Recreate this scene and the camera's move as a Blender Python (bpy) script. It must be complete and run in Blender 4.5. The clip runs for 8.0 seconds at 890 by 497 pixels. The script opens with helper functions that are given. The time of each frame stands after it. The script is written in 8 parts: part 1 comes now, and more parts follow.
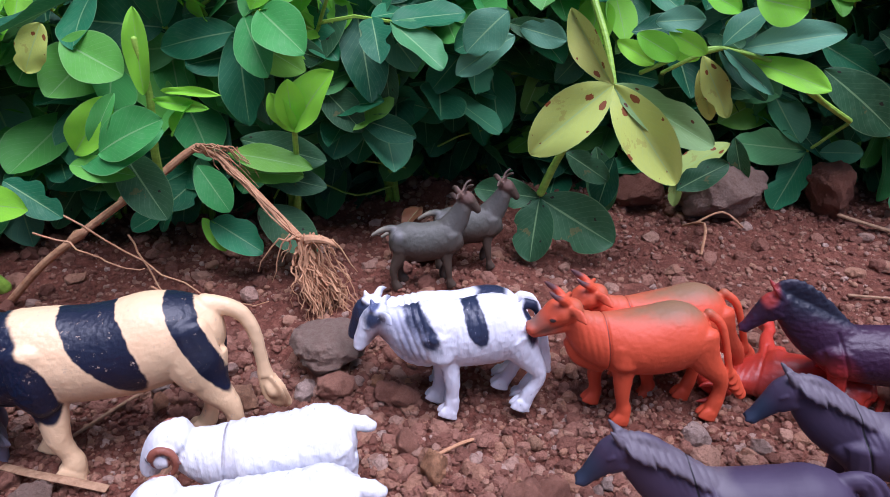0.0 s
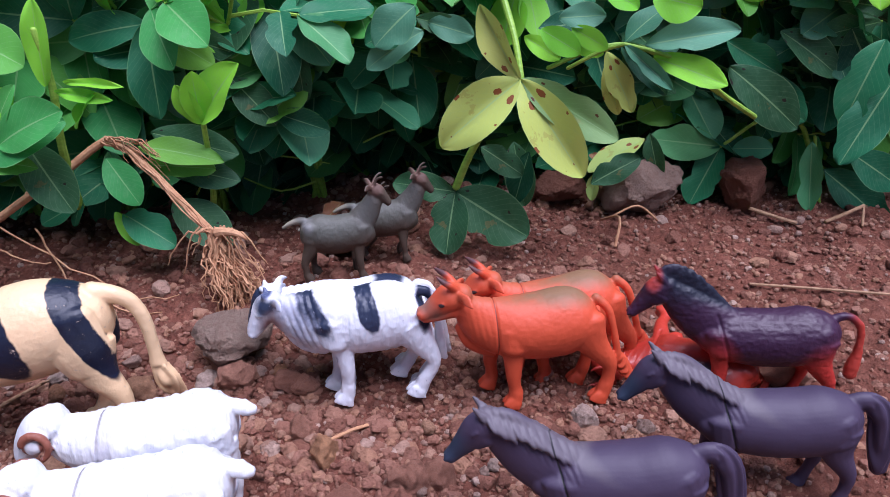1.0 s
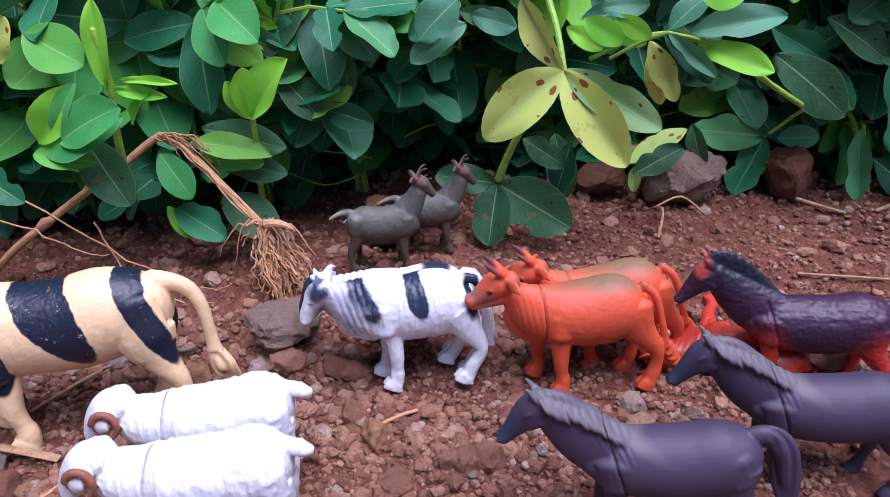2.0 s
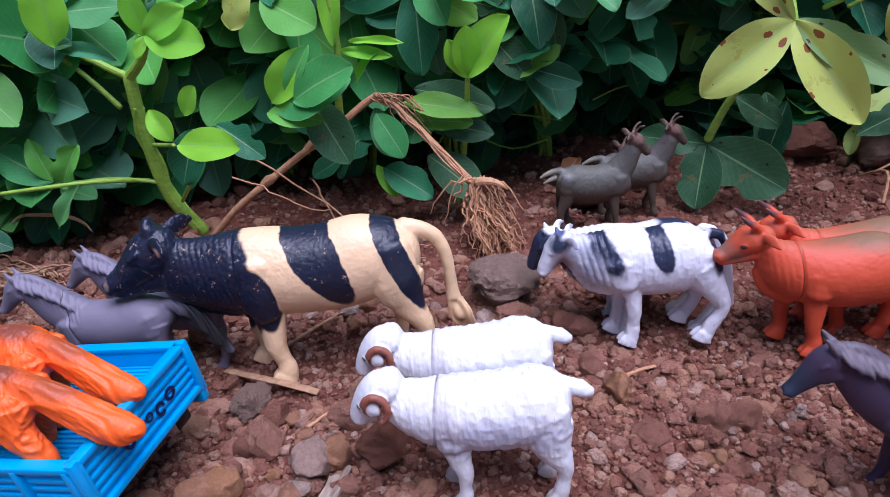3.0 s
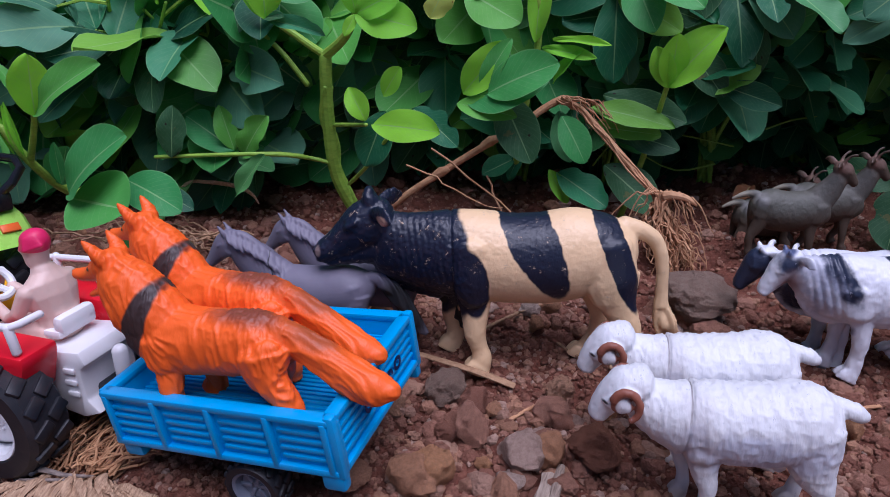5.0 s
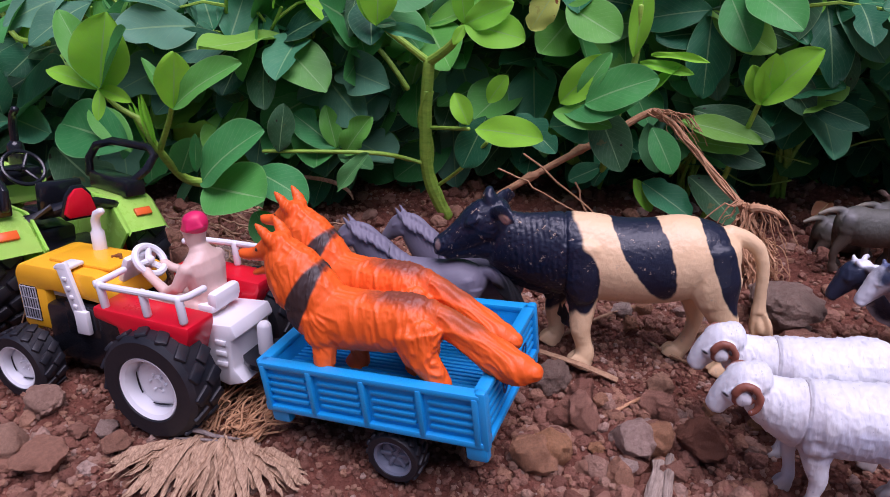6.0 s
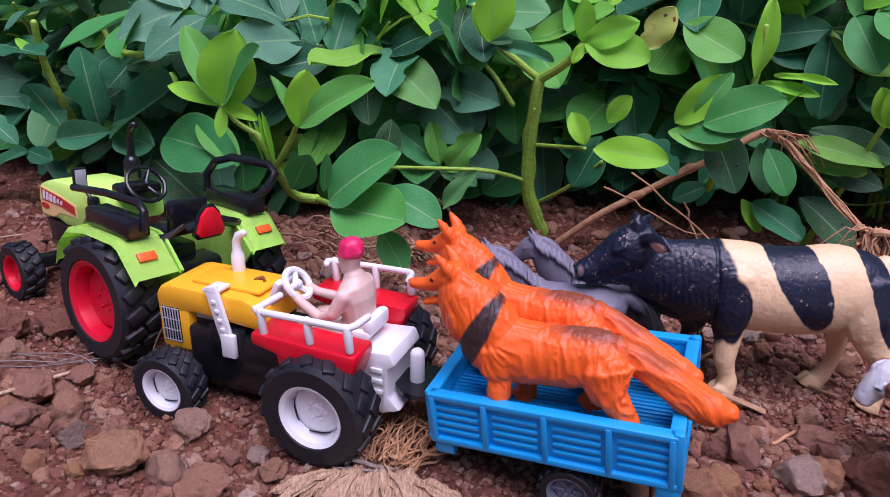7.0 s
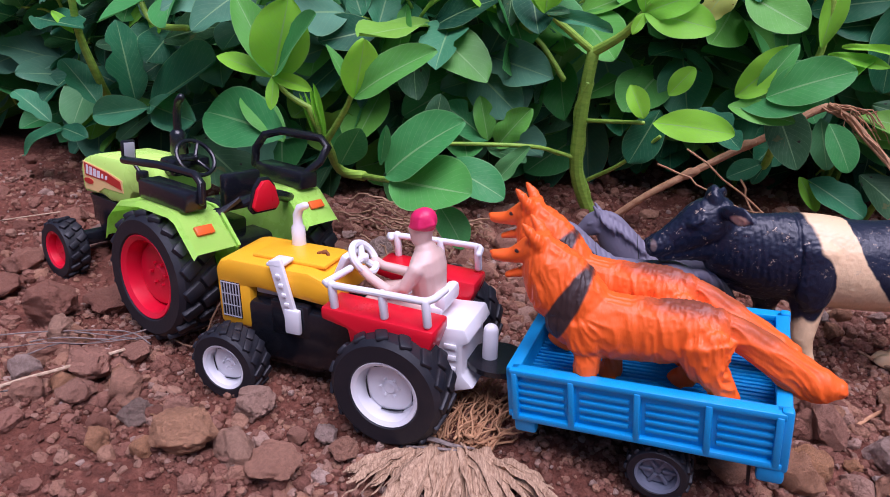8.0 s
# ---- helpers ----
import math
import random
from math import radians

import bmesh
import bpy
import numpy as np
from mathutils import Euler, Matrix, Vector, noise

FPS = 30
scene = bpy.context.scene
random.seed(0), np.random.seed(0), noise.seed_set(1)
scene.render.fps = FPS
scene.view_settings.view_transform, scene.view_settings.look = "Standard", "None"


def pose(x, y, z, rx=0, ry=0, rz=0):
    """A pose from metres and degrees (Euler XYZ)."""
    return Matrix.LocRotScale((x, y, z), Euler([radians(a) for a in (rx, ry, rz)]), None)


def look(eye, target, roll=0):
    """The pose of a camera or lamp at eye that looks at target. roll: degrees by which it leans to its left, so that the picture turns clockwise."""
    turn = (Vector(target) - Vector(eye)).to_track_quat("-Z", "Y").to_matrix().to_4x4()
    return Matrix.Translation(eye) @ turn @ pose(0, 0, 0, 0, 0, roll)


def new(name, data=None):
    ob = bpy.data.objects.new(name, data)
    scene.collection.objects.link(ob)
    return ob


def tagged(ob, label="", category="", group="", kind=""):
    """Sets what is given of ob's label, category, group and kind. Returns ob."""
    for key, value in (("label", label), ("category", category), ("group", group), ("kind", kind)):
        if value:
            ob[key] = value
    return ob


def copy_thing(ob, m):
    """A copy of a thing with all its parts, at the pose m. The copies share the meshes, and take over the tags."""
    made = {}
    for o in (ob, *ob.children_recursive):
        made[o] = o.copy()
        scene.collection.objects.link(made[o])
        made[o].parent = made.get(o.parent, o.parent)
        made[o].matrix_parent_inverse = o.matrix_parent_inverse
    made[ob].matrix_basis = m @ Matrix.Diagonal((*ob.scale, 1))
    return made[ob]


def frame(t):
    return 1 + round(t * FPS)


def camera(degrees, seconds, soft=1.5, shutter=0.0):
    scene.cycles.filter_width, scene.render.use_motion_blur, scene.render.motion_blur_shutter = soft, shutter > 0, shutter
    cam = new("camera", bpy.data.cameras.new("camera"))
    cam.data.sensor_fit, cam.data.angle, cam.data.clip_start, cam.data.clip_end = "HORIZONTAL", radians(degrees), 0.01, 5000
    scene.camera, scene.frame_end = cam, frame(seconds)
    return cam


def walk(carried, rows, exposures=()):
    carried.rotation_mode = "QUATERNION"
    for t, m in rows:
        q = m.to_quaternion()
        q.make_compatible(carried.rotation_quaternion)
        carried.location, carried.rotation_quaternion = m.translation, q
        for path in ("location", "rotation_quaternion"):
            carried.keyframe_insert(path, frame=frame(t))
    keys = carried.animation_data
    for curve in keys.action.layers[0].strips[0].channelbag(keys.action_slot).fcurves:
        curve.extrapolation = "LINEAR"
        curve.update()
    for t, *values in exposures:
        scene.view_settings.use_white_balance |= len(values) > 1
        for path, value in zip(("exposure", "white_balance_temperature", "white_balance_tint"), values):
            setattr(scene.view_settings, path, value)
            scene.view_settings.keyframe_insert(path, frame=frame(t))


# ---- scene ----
cam = camera(67.2, 8.0, soft=0.9)
# seconds, eye in metres, yaw to the left of +y, pitch, roll in degrees
PATH = [
    (0, 0.0246, 0.0110, 0.2224, 5.02, -23.75, 0.55),
    (0.2, 0.0343, 0.0167, 0.2225, 3.55, -23.52, 0.93),
    (0.5, 0.0461, 0.0103, 0.2178, 3.65, -23.05, 1.27),
    (0.7, 0.0508, 0.0082, 0.2179, 2.66, -24.15, 1.60),
    (0.9, 0.0582, 0.0048, 0.2164, 3.03, -23.09, 0.95),
    (1, 0.0620, 0.0057, 0.2173, 2.42, -23.24, 1.23),
    (1.2, 0.0634, 0.0040, 0.2086, 1.29, -23.44, 2.44),
    (2.3, 0.0421, -0.0075, 0.2153, 7.92, -23.14, -0.57),
    (2.5, 0.0228, -0.0156, 0.2094, 10.14, -22.88, -0.08),
    (2.7, 0.0086, -0.0196, 0.2067, 13.31, -23.51, -1.38),
    (2.9, -0.0005, -0.0201, 0.2051, 15.44, -23.87, -2.83),
    (3, -0.0067, -0.0178, 0.2034, 15.31, -24.67, -3.07),
    (3.1, -0.0078, -0.0096, 0.2022, 15.65, -26.05, -3.56),
    (3.2, -0.0147, -0.0054, 0.1932, 15.38, -26.07, -3.44),
    (3.3, -0.0264, -0.0074, 0.1902, 15.75, -26.47, -2.39),
    (3.4, -0.0361, -0.0041, 0.1790, 15.90, -27.06, -1.51),
    (3.5, -0.0476, -0.0017, 0.1651, 14.32, -28.42, 1.20),
    (3.6, -0.0588, -0.0006, 0.1619, 13.84, -30.03, 1.83),
    (3.7, -0.0604, -0.0050, 0.1623, 15.47, -29.70, 1.09),
    (3.8, -0.0623, -0.0069, 0.1655, 16.54, -29.14, 0.61),
    (4, -0.0651, -0.0139, 0.1731, 18.34, -27.21, -0.19),
    (4.2, -0.0684, -0.0149, 0.1746, 17.35, -26.12, 1.21),
    (4.5, -0.0681, -0.0203, 0.1778, 18.17, -23.85, 1.34),
    (4.7, -0.0727, -0.0279, 0.1812, 18.87, -22.43, 1.73),
    (5.8, -0.1010, -0.0659, 0.1893, 22.37, -22.25, 2.58),
    (6, -0.1120, -0.0747, 0.1875, 22.23, -21.89, 3.69),
    (6.2, -0.1271, -0.0809, 0.1888, 22.00, -21.69, 4.03),
    (6.5, -0.1536, -0.0909, 0.1946, 23.06, -21.60, 4.02),
    (6.7, -0.1620, -0.0909, 0.1902, 22.93, -21.70, 4.27),
    (7, -0.1750, -0.0931, 0.1926, 23.14, -21.88, 4.13),
    (7.3, -0.1858, -0.0961, 0.1883, 23.82, -22.44, 3.73),
    (7.5, -0.1929, -0.0973, 0.1837, 23.71, -22.55, 4.05),
    (7.8, -0.2010, -0.0985, 0.1820, 23.39, -22.28, 4.01),
    (8, -0.2047, -0.0985, 0.1796, 23.41, -22.80, 4.15),
]
EXPOSURES = [(0, 0.33, 5400, 28), (1.2, 0.42, 5400, 26), (2.5, 0.49, 5340, 28), (3.0, 0.24, 5340, 29), (3.5, -0.23, 5310, 24), (4.0, -0.50, 5250, 15), (4.5, -0.41, 5230, 20), (5.8, -0.14, 5760, 37), (6.5, 0.0, 5720, 39), (8.0, 0.14, 5600, 36)]
walk(cam, [(t, pose(x, y, z, 0, 0, yaw) @ pose(0, 0, 0, 90 + pitch) @ pose(0, 0, 0, 0, 0, roll)) for t, x, y, z, yaw, pitch, roll in PATH], EXPOSURES)

# ---- world and light: a bright, hazy late afternoon ----
SUN_EL, SUN_AZ = 72.0, 140.0
world = bpy.data.worlds.new("sky")
scene.world = world
world.use_nodes = True
wn = world.node_tree
sky = wn.nodes.new("ShaderNodeTexSky")
sky.sky_type, sky.sun_disc = "NISHITA", False
sky.sun_elevation, sky.sun_rotation = radians(SUN_EL), radians(SUN_AZ)
sky.air_density, sky.dust_density, sky.ozone_density = 1.0, 1.5, 1.0
wn.links.new(sky.outputs[0], wn.nodes["Background"].inputs[0])
wn.nodes["Background"].inputs[1].default_value = 0.048
sun = new("sun", bpy.data.lights.new("sun", "SUN"))
sun.data.energy, sun.data.angle, sun.data.color = 4.2, radians(50), (1.0, 0.96, 0.92)
az = radians(SUN_AZ)
sun.matrix_basis = look((math.sin(az) * 5, math.cos(az) * 5, 5 * math.tan(radians(SUN_EL))), (0, 0, 0))

# ---- materials ----
U = 0.04  # one step of the plan is four centimetres


def nodes_of(name):
    m = bpy.data.materials.new(name)
    m.use_nodes = True
    t = m.node_tree
    return m, t, t.nodes["Principled BSDF"]


def node(t, kind, **sets):
    n = t.nodes.new(kind)
    for k, v in sets.items():
        n.inputs[k.replace("_", " ")].default_value = v
    return n


def math_node(t, op, a, b=None, c=None):
    n = t.nodes.new("ShaderNodeMath")
    n.operation = op
    for i, v in enumerate((a, b, c)):
        if v is None:
            continue
        if isinstance(v, (int, float)):
            n.inputs[i].default_value = v
        else:
            t.links.new(v, n.inputs[i])
    return n.outputs[0]


def vec_node(t, op, a, b=None):
    n = t.nodes.new("ShaderNodeVectorMath")
    n.operation = op
    for i, v in enumerate((a, b)):
        if v is None:
            continue
        if isinstance(v, (tuple, list)):
            n.inputs[i].default_value = v
        else:
            t.links.new(v, n.inputs[i])
    return n.outputs["Value"] if op == "LENGTH" else n.outputs[0]


def mix_col(t, fac, a, b, blend="MIX"):
    n = t.nodes.new("ShaderNodeMix")
    n.data_type, n.blend_type = "RGBA", blend
    for i, v in ((0, fac), (6, a), (7, b)):
        if isinstance(v, (int, float)):
            n.inputs[i].default_value = v
        elif isinstance(v, (tuple, list)):
            n.inputs[i].default_value = (*v, 1) if len(v) == 3 else v
        else:
            t.links.new(v, n.inputs[i])
    return n.outputs[2]


def ramp(t, fac, stops):
    n = t.nodes.new("ShaderNodeValToRGB")
    while len(n.color_ramp.elements) < len(stops):
        n.color_ramp.elements.new(0.5)
    for e, (p, c) in zip(n.color_ramp.elements, stops):
        e.position, e.color = p, (*c, 1)
    t.links.new(fac, n.inputs[0])
    return n.outputs[0]


def coords(t, scale=1.0):
    """Object coordinates in plan steps."""
    c = t.nodes.new("ShaderNodeTexCoord")
    return vec_node(t, "MULTIPLY", c.outputs["Object"], (scale / U,) * 3)


def noise_fac(t, vec, scale, detail=3.0, rough=0.55):
    n = node(t, "ShaderNodeTexNoise", Scale=scale, Detail=detail, Roughness=rough)
    t.links.new(vec, n.inputs["Vector"])
    return n.outputs["Fac"], n.outputs["Color"]


def bump_to(t, bsdf, height, strength, distance=0.001, prior=None):
    b = node(t, "ShaderNodeBump", Strength=strength, Distance=distance)
    t.links.new(height, b.inputs["Height"])
    if prior is not None:
        t.links.new(prior, b.inputs["Normal"])
    t.links.new(b.outputs[0], bsdf.inputs["Normal"])
    return b.outputs[0]


def painted(name, base, regions=(), rough=0.45, grain=18.0, bump=0.35, wear=None, stretch=(1, 1, 1), speckle=0.12, depth=0.0012, worn=0.64):
    """Moulded toy plastic: a base colour, soft-edged painted regions (colour, centre, radii, softness, wobble, lean), grain and wear."""
    m, t, b = nodes_of(name)
    p = coords(t)
    f1, c1 = noise_fac(t, p, 5.0, 3)
    wob = vec_node(t, "SUBTRACT", c1, (0.5, 0.5, 0.5))
    col = mix_col(t, math_node(t, "MULTIPLY", f1, speckle * 2), base, tuple(0.55 * v for v in base))
    for colour, centre, radii, soft, wobble, *shear in regions:
        q = vec_node(t, "SUBTRACT", p, centre)
        if shear and shear[0]:
            zz = t.nodes.new("ShaderNodeSeparateXYZ")
            t.links.new(q, zz.inputs[0])
            off = t.nodes.new("ShaderNodeCombineXYZ")
            t.links.new(math_node(t, "MULTIPLY", zz.outputs[2], -shear[0]), off.inputs[0])
            q = vec_node(t, "ADD", q, off.outputs[0])
        w = vec_node(t, "MULTIPLY", wob, (wobble,) * 3)
        q = vec_node(t, "ADD", q, w)
        q = vec_node(t, "DIVIDE", q, radii)
        d = vec_node(t, "LENGTH", q)
        r = t.nodes.new("ShaderNodeMapRange")
        r.interpolation_type = "SMOOTHSTEP"
        for i, v in ((1, 1 + soft), (2, 1 - soft), (3, 0.0), (4, 1.0)):
            r.inputs[i].default_value = v
        t.links.new(d, r.inputs[0])
        col = mix_col(t, r.outputs[0], col, colour)
    sp = vec_node(t, "MULTIPLY", p, stretch)
    f2, _ = noise_fac(t, sp, grain, 4, 0.6)
    if wear:
        f3, _ = noise_fac(t, sp, 11.0, 6, 0.78)
        r = t.nodes.new("ShaderNodeMapRange")
        for i, v in ((1, worn), (2, worn + 0.05), (3, 0.0), (4, 0.8)):
            r.inputs[i].default_value = v
        t.links.new(f3, r.inputs[0])
        col = mix_col(t, r.outputs[0], col, wear)
    t.links.new(col, b.inputs["Base Color"])
    b.inputs["Roughness"].default_value = rough
    bump_to(t, b, f2, bump, depth)
    return m


def plastic(name, colour, rough=0.32, grain=30.0, bump=0.05, dirt=0.25):
    """Smooth moulded plastic with faint scuffs and dust."""
    m, t, b = nodes_of(name)
    p = coords(t)
    f1, _ = noise_fac(t, p, 2.3, 5, 0.65)
    f2, _ = noise_fac(t, p, grain, 3)
    dusty = tuple(0.7 * v + 0.3 * d for v, d in zip(colour, (0.28, 0.17, 0.12)))
    r = t.nodes.new("ShaderNodeMapRange")
    for i, v in ((1, 0.5), (2, 0.78), (3, 0.0), (4, dirt)):
        r.inputs[i].default_value = v
    t.links.new(f1, r.inputs[0])
    t.links.new(mix_col(t, r.outputs[0], colour, dusty), b.inputs["Base Color"])
    t.links.new(math_node(t, "MULTIPLY_ADD", f1, 0.25, rough - 0.1), b.inputs["Roughness"])
    bump_to(t, b, f2, bump, 0.0006)
    return m


def soil_material():
    m, t, b = nodes_of("red_soil")
    c = t.nodes.new("ShaderNodeTexCoord").outputs["Object"]
    p = vec_node(t, "MULTIPLY", c, (1 / U,) * 3)
    f1, _ = noise_fac(t, p, 0.55, 5, 0.6)
    f2, _ = noise_fac(t, p, 7.0, 6, 0.7)
    f3, _ = noise_fac(t, p, 42.0, 4, 0.7)
    col = ramp(t, f2, [(0.30, (0.050, 0.013, 0.008)), (0.5, (0.20, 0.062, 0.038)), (0.72, (0.43, 0.18, 0.115))])
    col = mix_col(t, math_node(t, "MULTIPLY", f1, 0.45), col, (0.27, 0.098, 0.058))
    col = mix_col(t, math_node(t, "MULTIPLY", f3, 0.35), col, (0.38, 0.175, 0.125))
    t.links.new(col, b.inputs["Base Color"])
    b.inputs["Roughness"].default_value = 0.95
    b.inputs["Specular IOR Level"].default_value = 0.2
    n1 = bump_to(t, b, f2, 0.9, 0.006)
    bump_to(t, b, f3, 0.9, 0.002, n1)
    return m


def stone_material(name, stops, island):
    m, t, b = nodes_of(name)
    p = coords(t)
    if island:
        rnd = t.nodes.new("ShaderNodeNewGeometry").outputs["Random Per Island"]
    else:
        rnd = t.nodes.new("ShaderNodeObjectInfo").outputs["Random"]
    f1, _ = noise_fac(t, p, 6.0, 5, 0.65)
    f2, _ = noise_fac(t, p, 34.0, 5, 0.7)
    col = ramp(t, rnd, stops)
    col = mix_col(t, math_node(t, "MULTIPLY", ramp(t, f1, [(0.36, (0.1, 0.1, 0.1)), (0.62, (1, 1, 1))]), 0.36), col, (0.15, 0.052, 0.032))
    col = mix_col(t, math_node(t, "MULTIPLY", f2, 0.22), col, (0.54, 0.31, 0.20))
    t.links.new(col, b.inputs["Base Color"])
    b.inputs["Roughness"].default_value = 0.9
    b.inputs["Specular IOR Level"].default_value = 0.25
    f3, _ = noise_fac(t, p, 15.0, 4, 0.65)
    n1 = bump_to(t, b, f1, 0.6, 0.004)
    n2 = bump_to(t, b, f3, 0.9, 0.004, n1)
    bump_to(t, b, f2, 0.8, 0.0015, n2)
    return m


def leaf_material(name, stops, spots=0.0, spot_colour=(0.10, 0.03, 0.015), island=False, mottle=0.55, glow=0.22):
    """A groundnut leaflet: midrib and side veins from its own UV, mottling, spots of leaf disease."""
    m, t, b = nodes_of(name)
    uv = t.nodes.new("ShaderNodeUVMap").outputs[0]
    sep = t.nodes.new("ShaderNodeSeparateXYZ")
    t.links.new(uv, sep.inputs[0])
    u, v = sep.outputs[0], sep.outputs[1]
    if island:
        rnd = t.nodes.new("ShaderNodeNewGeometry").outputs["Random Per Island"]
    else:
        rnd = t.nodes.new("ShaderNodeObjectInfo").outputs["Random"]
    p = coords(t)
    col = ramp(t, rnd, stops)
    f1, _ = noise_fac(t, p, 2.6, 4, 0.6)
    f2, _ = noise_fac(t, p, 22.0, 3, 0.6)
    pale = mix_col(t, 0.55, col, (0.34, 0.56, 0.24))
    dark = mix_col(t, 0.5, col, (0.012, 0.05, 0.02))
    col = mix_col(t, math_node(t, "MULTIPLY", f1, mottle), col, dark)
    f3, _ = noise_fac(t, p, 9.0, 5, 0.7)
    dusty = t.nodes.new("ShaderNodeMapRange")
    for i, k in ((1, 0.50), (2, 0.72), (3, 0.0), (4, 0.28)):
        dusty.inputs[i].default_value = k
    t.links.new(f3, dusty.inputs[0])
    col = mix_col(t, dusty.outputs[0], col, mix_col(t, 0.5, col, (0.24, 0.42, 0.22)))
    av = math_node(t, "ABSOLUTE", math_node(t, "SUBTRACT", v, 0.5))
    rib = math_node(t, "LESS_THAN", av, math_node(t, "MULTIPLY_ADD", u, -0.016, 0.026))
    # side veins slant forward from the midrib
    s = math_node(t, "SUBTRACT", math_node(t, "MULTIPLY", u, 11.0), math_node(t, "MULTIPLY", av, 8.0))
    side = math_node(t, "LESS_THAN", math_node(t, "FRACT", s), 0.08)
    side = math_node(t, "MULTIPLY", side, 0.22)
    edge = math_node(t, "MULTIPLY", math_node(t, "GREATER_THAN", av, 0.482), 0.5)
    veins = math_node(t, "MAXIMUM", math_node(t, "MULTIPLY", rib, 0.95), math_node(t, "MAXIMUM", side, edge))
    col = mix_col(t, veins, col, pale)
    if spots:
        vo = node(t, "ShaderNodeTexVoronoi", Scale=5.5, Randomness=1.0)
        vo.voronoi_dimensions = "2D"
        t.links.new(vec_node(t, "ADD", vec_node(t, "MULTIPLY", uv, (1.0, 0.55, 1.0)), (spots * 7, spots * 3, 0)), vo.inputs["Vector"])
        k = math_node(t, "LESS_THAN", math_node(t, "ADD", vo.outputs["Distance"], math_node(t, "MULTIPLY", f2, 0.30)), math_node(t, "MULTIPLY", math_node(t, "POWER", math_node(t, "FRACT", math_node(t, "MULTIPLY", vo.outputs["Color"], 7.3)), 2.2), 3.1 * spots))
        col = mix_col(t, k, col, spot_colour)
        k2 = math_node(t, "MULTIPLY", math_node(t, "GREATER_THAN", math_node(t, "MULTIPLY_ADD", f2, 0.3, f1), 0.83), 0.3)
        col = mix_col(t, k2, col, (0.30, 0.17, 0.04))
    t.links.new(col, b.inputs["Base Color"])
    t.links.new(math_node(t, "MULTIPLY_ADD", f1, 0.25, 0.42), b.inputs["Roughness"])
    b.inputs["Specular IOR Level"].default_value = 0.32
    h = math_node(t, "ADD", math_node(t, "MULTIPLY", veins, -0.7), math_node(t, "MULTIPLY", f2, 0.4))
    bump_to(t, b, h, 0.4, 0.0007)
    tr = t.nodes.new("ShaderNodeBsdfTranslucent")
    t.links.new(mix_col(t, 0.3, col, (0.12, 0.34, 0.04)), tr.inputs[0])
    mx = t.nodes.new("ShaderNodeMixShader")
    mx.inputs[0].default_value = glow
    t.links.new(b.outputs[0], mx.inputs[1])
    t.links.new(tr.outputs[0], mx.inputs[2])
    t.links.new(mx.outputs[0], t.nodes["Material Output"].inputs[0])
    return m


def fibre_material(name, a, b_col, scale=(3, 3, 24), rough=0.8):
    m, t, b = nodes_of(name)
    p = vec_node(t, "MULTIPLY", coords(t), scale)
    f1, _ = noise_fac(t, p, 2.0, 5, 0.65)
    t.links.new(ramp(t, f1, [(0.3, a), (0.7, b_col)]), b.inputs["Base Color"])
    b.inputs["Roughness"].default_value = rough
    bump_to(t, b, f1, 0.5, 0.0012)
    return m


SOIL = soil_material()
STONE = stone_material("stone", [(0.0, (0.33, 0.135, 0.090)), (0.3, (0.48, 0.22, 0.145)), (0.55, (0.58, 0.30, 0.205)), (0.75, (0.66, 0.32, 0.14)), (0.86, (0.56, 0.37, 0.29)), (1.0, (0.72, 0.57, 0.48))], False)
# dark red-brown stone; its tone also holds the shade on rocks under the leaves
DARK_SHADED_STONE = stone_material("dark_stone", [(0.0, (0.15, 0.055, 0.034)), (1.0, (0.27, 0.10, 0.055))], False)
GREY_STONE = stone_material("grey_stone", [(0.0, (0.27, 0.195, 0.15)), (1.0, (0.38, 0.30, 0.245))], False)
GRAVEL = stone_material("gravel", [(0.0, (0.17, 0.060, 0.040)), (0.3, (0.30, 0.12, 0.080)), (0.55, (0.43, 0.21, 0.145)), (0.75, (0.52, 0.27, 0.16)), (0.92, (0.50, 0.30, 0.215)), (1.0, (0.64, 0.47, 0.38))], True)
GREENS = [(0.0, (0.009, 0.085, 0.045)), (0.30, (0.016, 0.155, 0.068)), (0.60, (0.032, 0.245, 0.098)), (0.82, (0.080, 0.33, 0.16)), (0.94, (0.15, 0.43, 0.09)), (1.0, (0.27, 0.60, 0.05))]
LEAF = leaf_material("groundnut_leaf", GREENS)
LEAF_FAR = leaf_material("groundnut_leaf_far", GREENS, island=True)
# brighter green copy of the leaf, with the light put into its colour
LEAF_LIT = leaf_material("lit_leaf", [(0.0, (0.045, 0.31, 0.085)), (0.5, (0.080, 0.41, 0.085)), (1.0, (0.17, 0.52, 0.055))])
LEAF_YOUNG = leaf_material("young_leaf", [(0.0, (0.22, 0.70, 0.035)), (0.5, (0.36, 0.86, 0.040)), (1.0, (0.28, 0.78, 0.05))], mottle=0.15, glow=0.42)
LEAF_SICK = leaf_material("spotted_leaf", [(0.0, (0.56, 0.64, 0.12)), (0.5, (0.40, 0.60, 0.16)), (1.0, (0.62, 0.62, 0.12))], spots=0.19, spot_colour=(0.24, 0.075, 0.02), mottle=0.2)
LEAF_FADED = leaf_material("faded_leaf", [(0.0, (0.16, 0.34, 0.13)), (1.0, (0.22, 0.38, 0.12))], spots=0.12, mottle=0.3)
LEAF_PALE = leaf_material("pale_leaf", [(0.0, (0.050, 0.195, 0.11)), (0.5, (0.080, 0.25, 0.14)), (1.0, (0.14, 0.36, 0.22))], mottle=0.35)
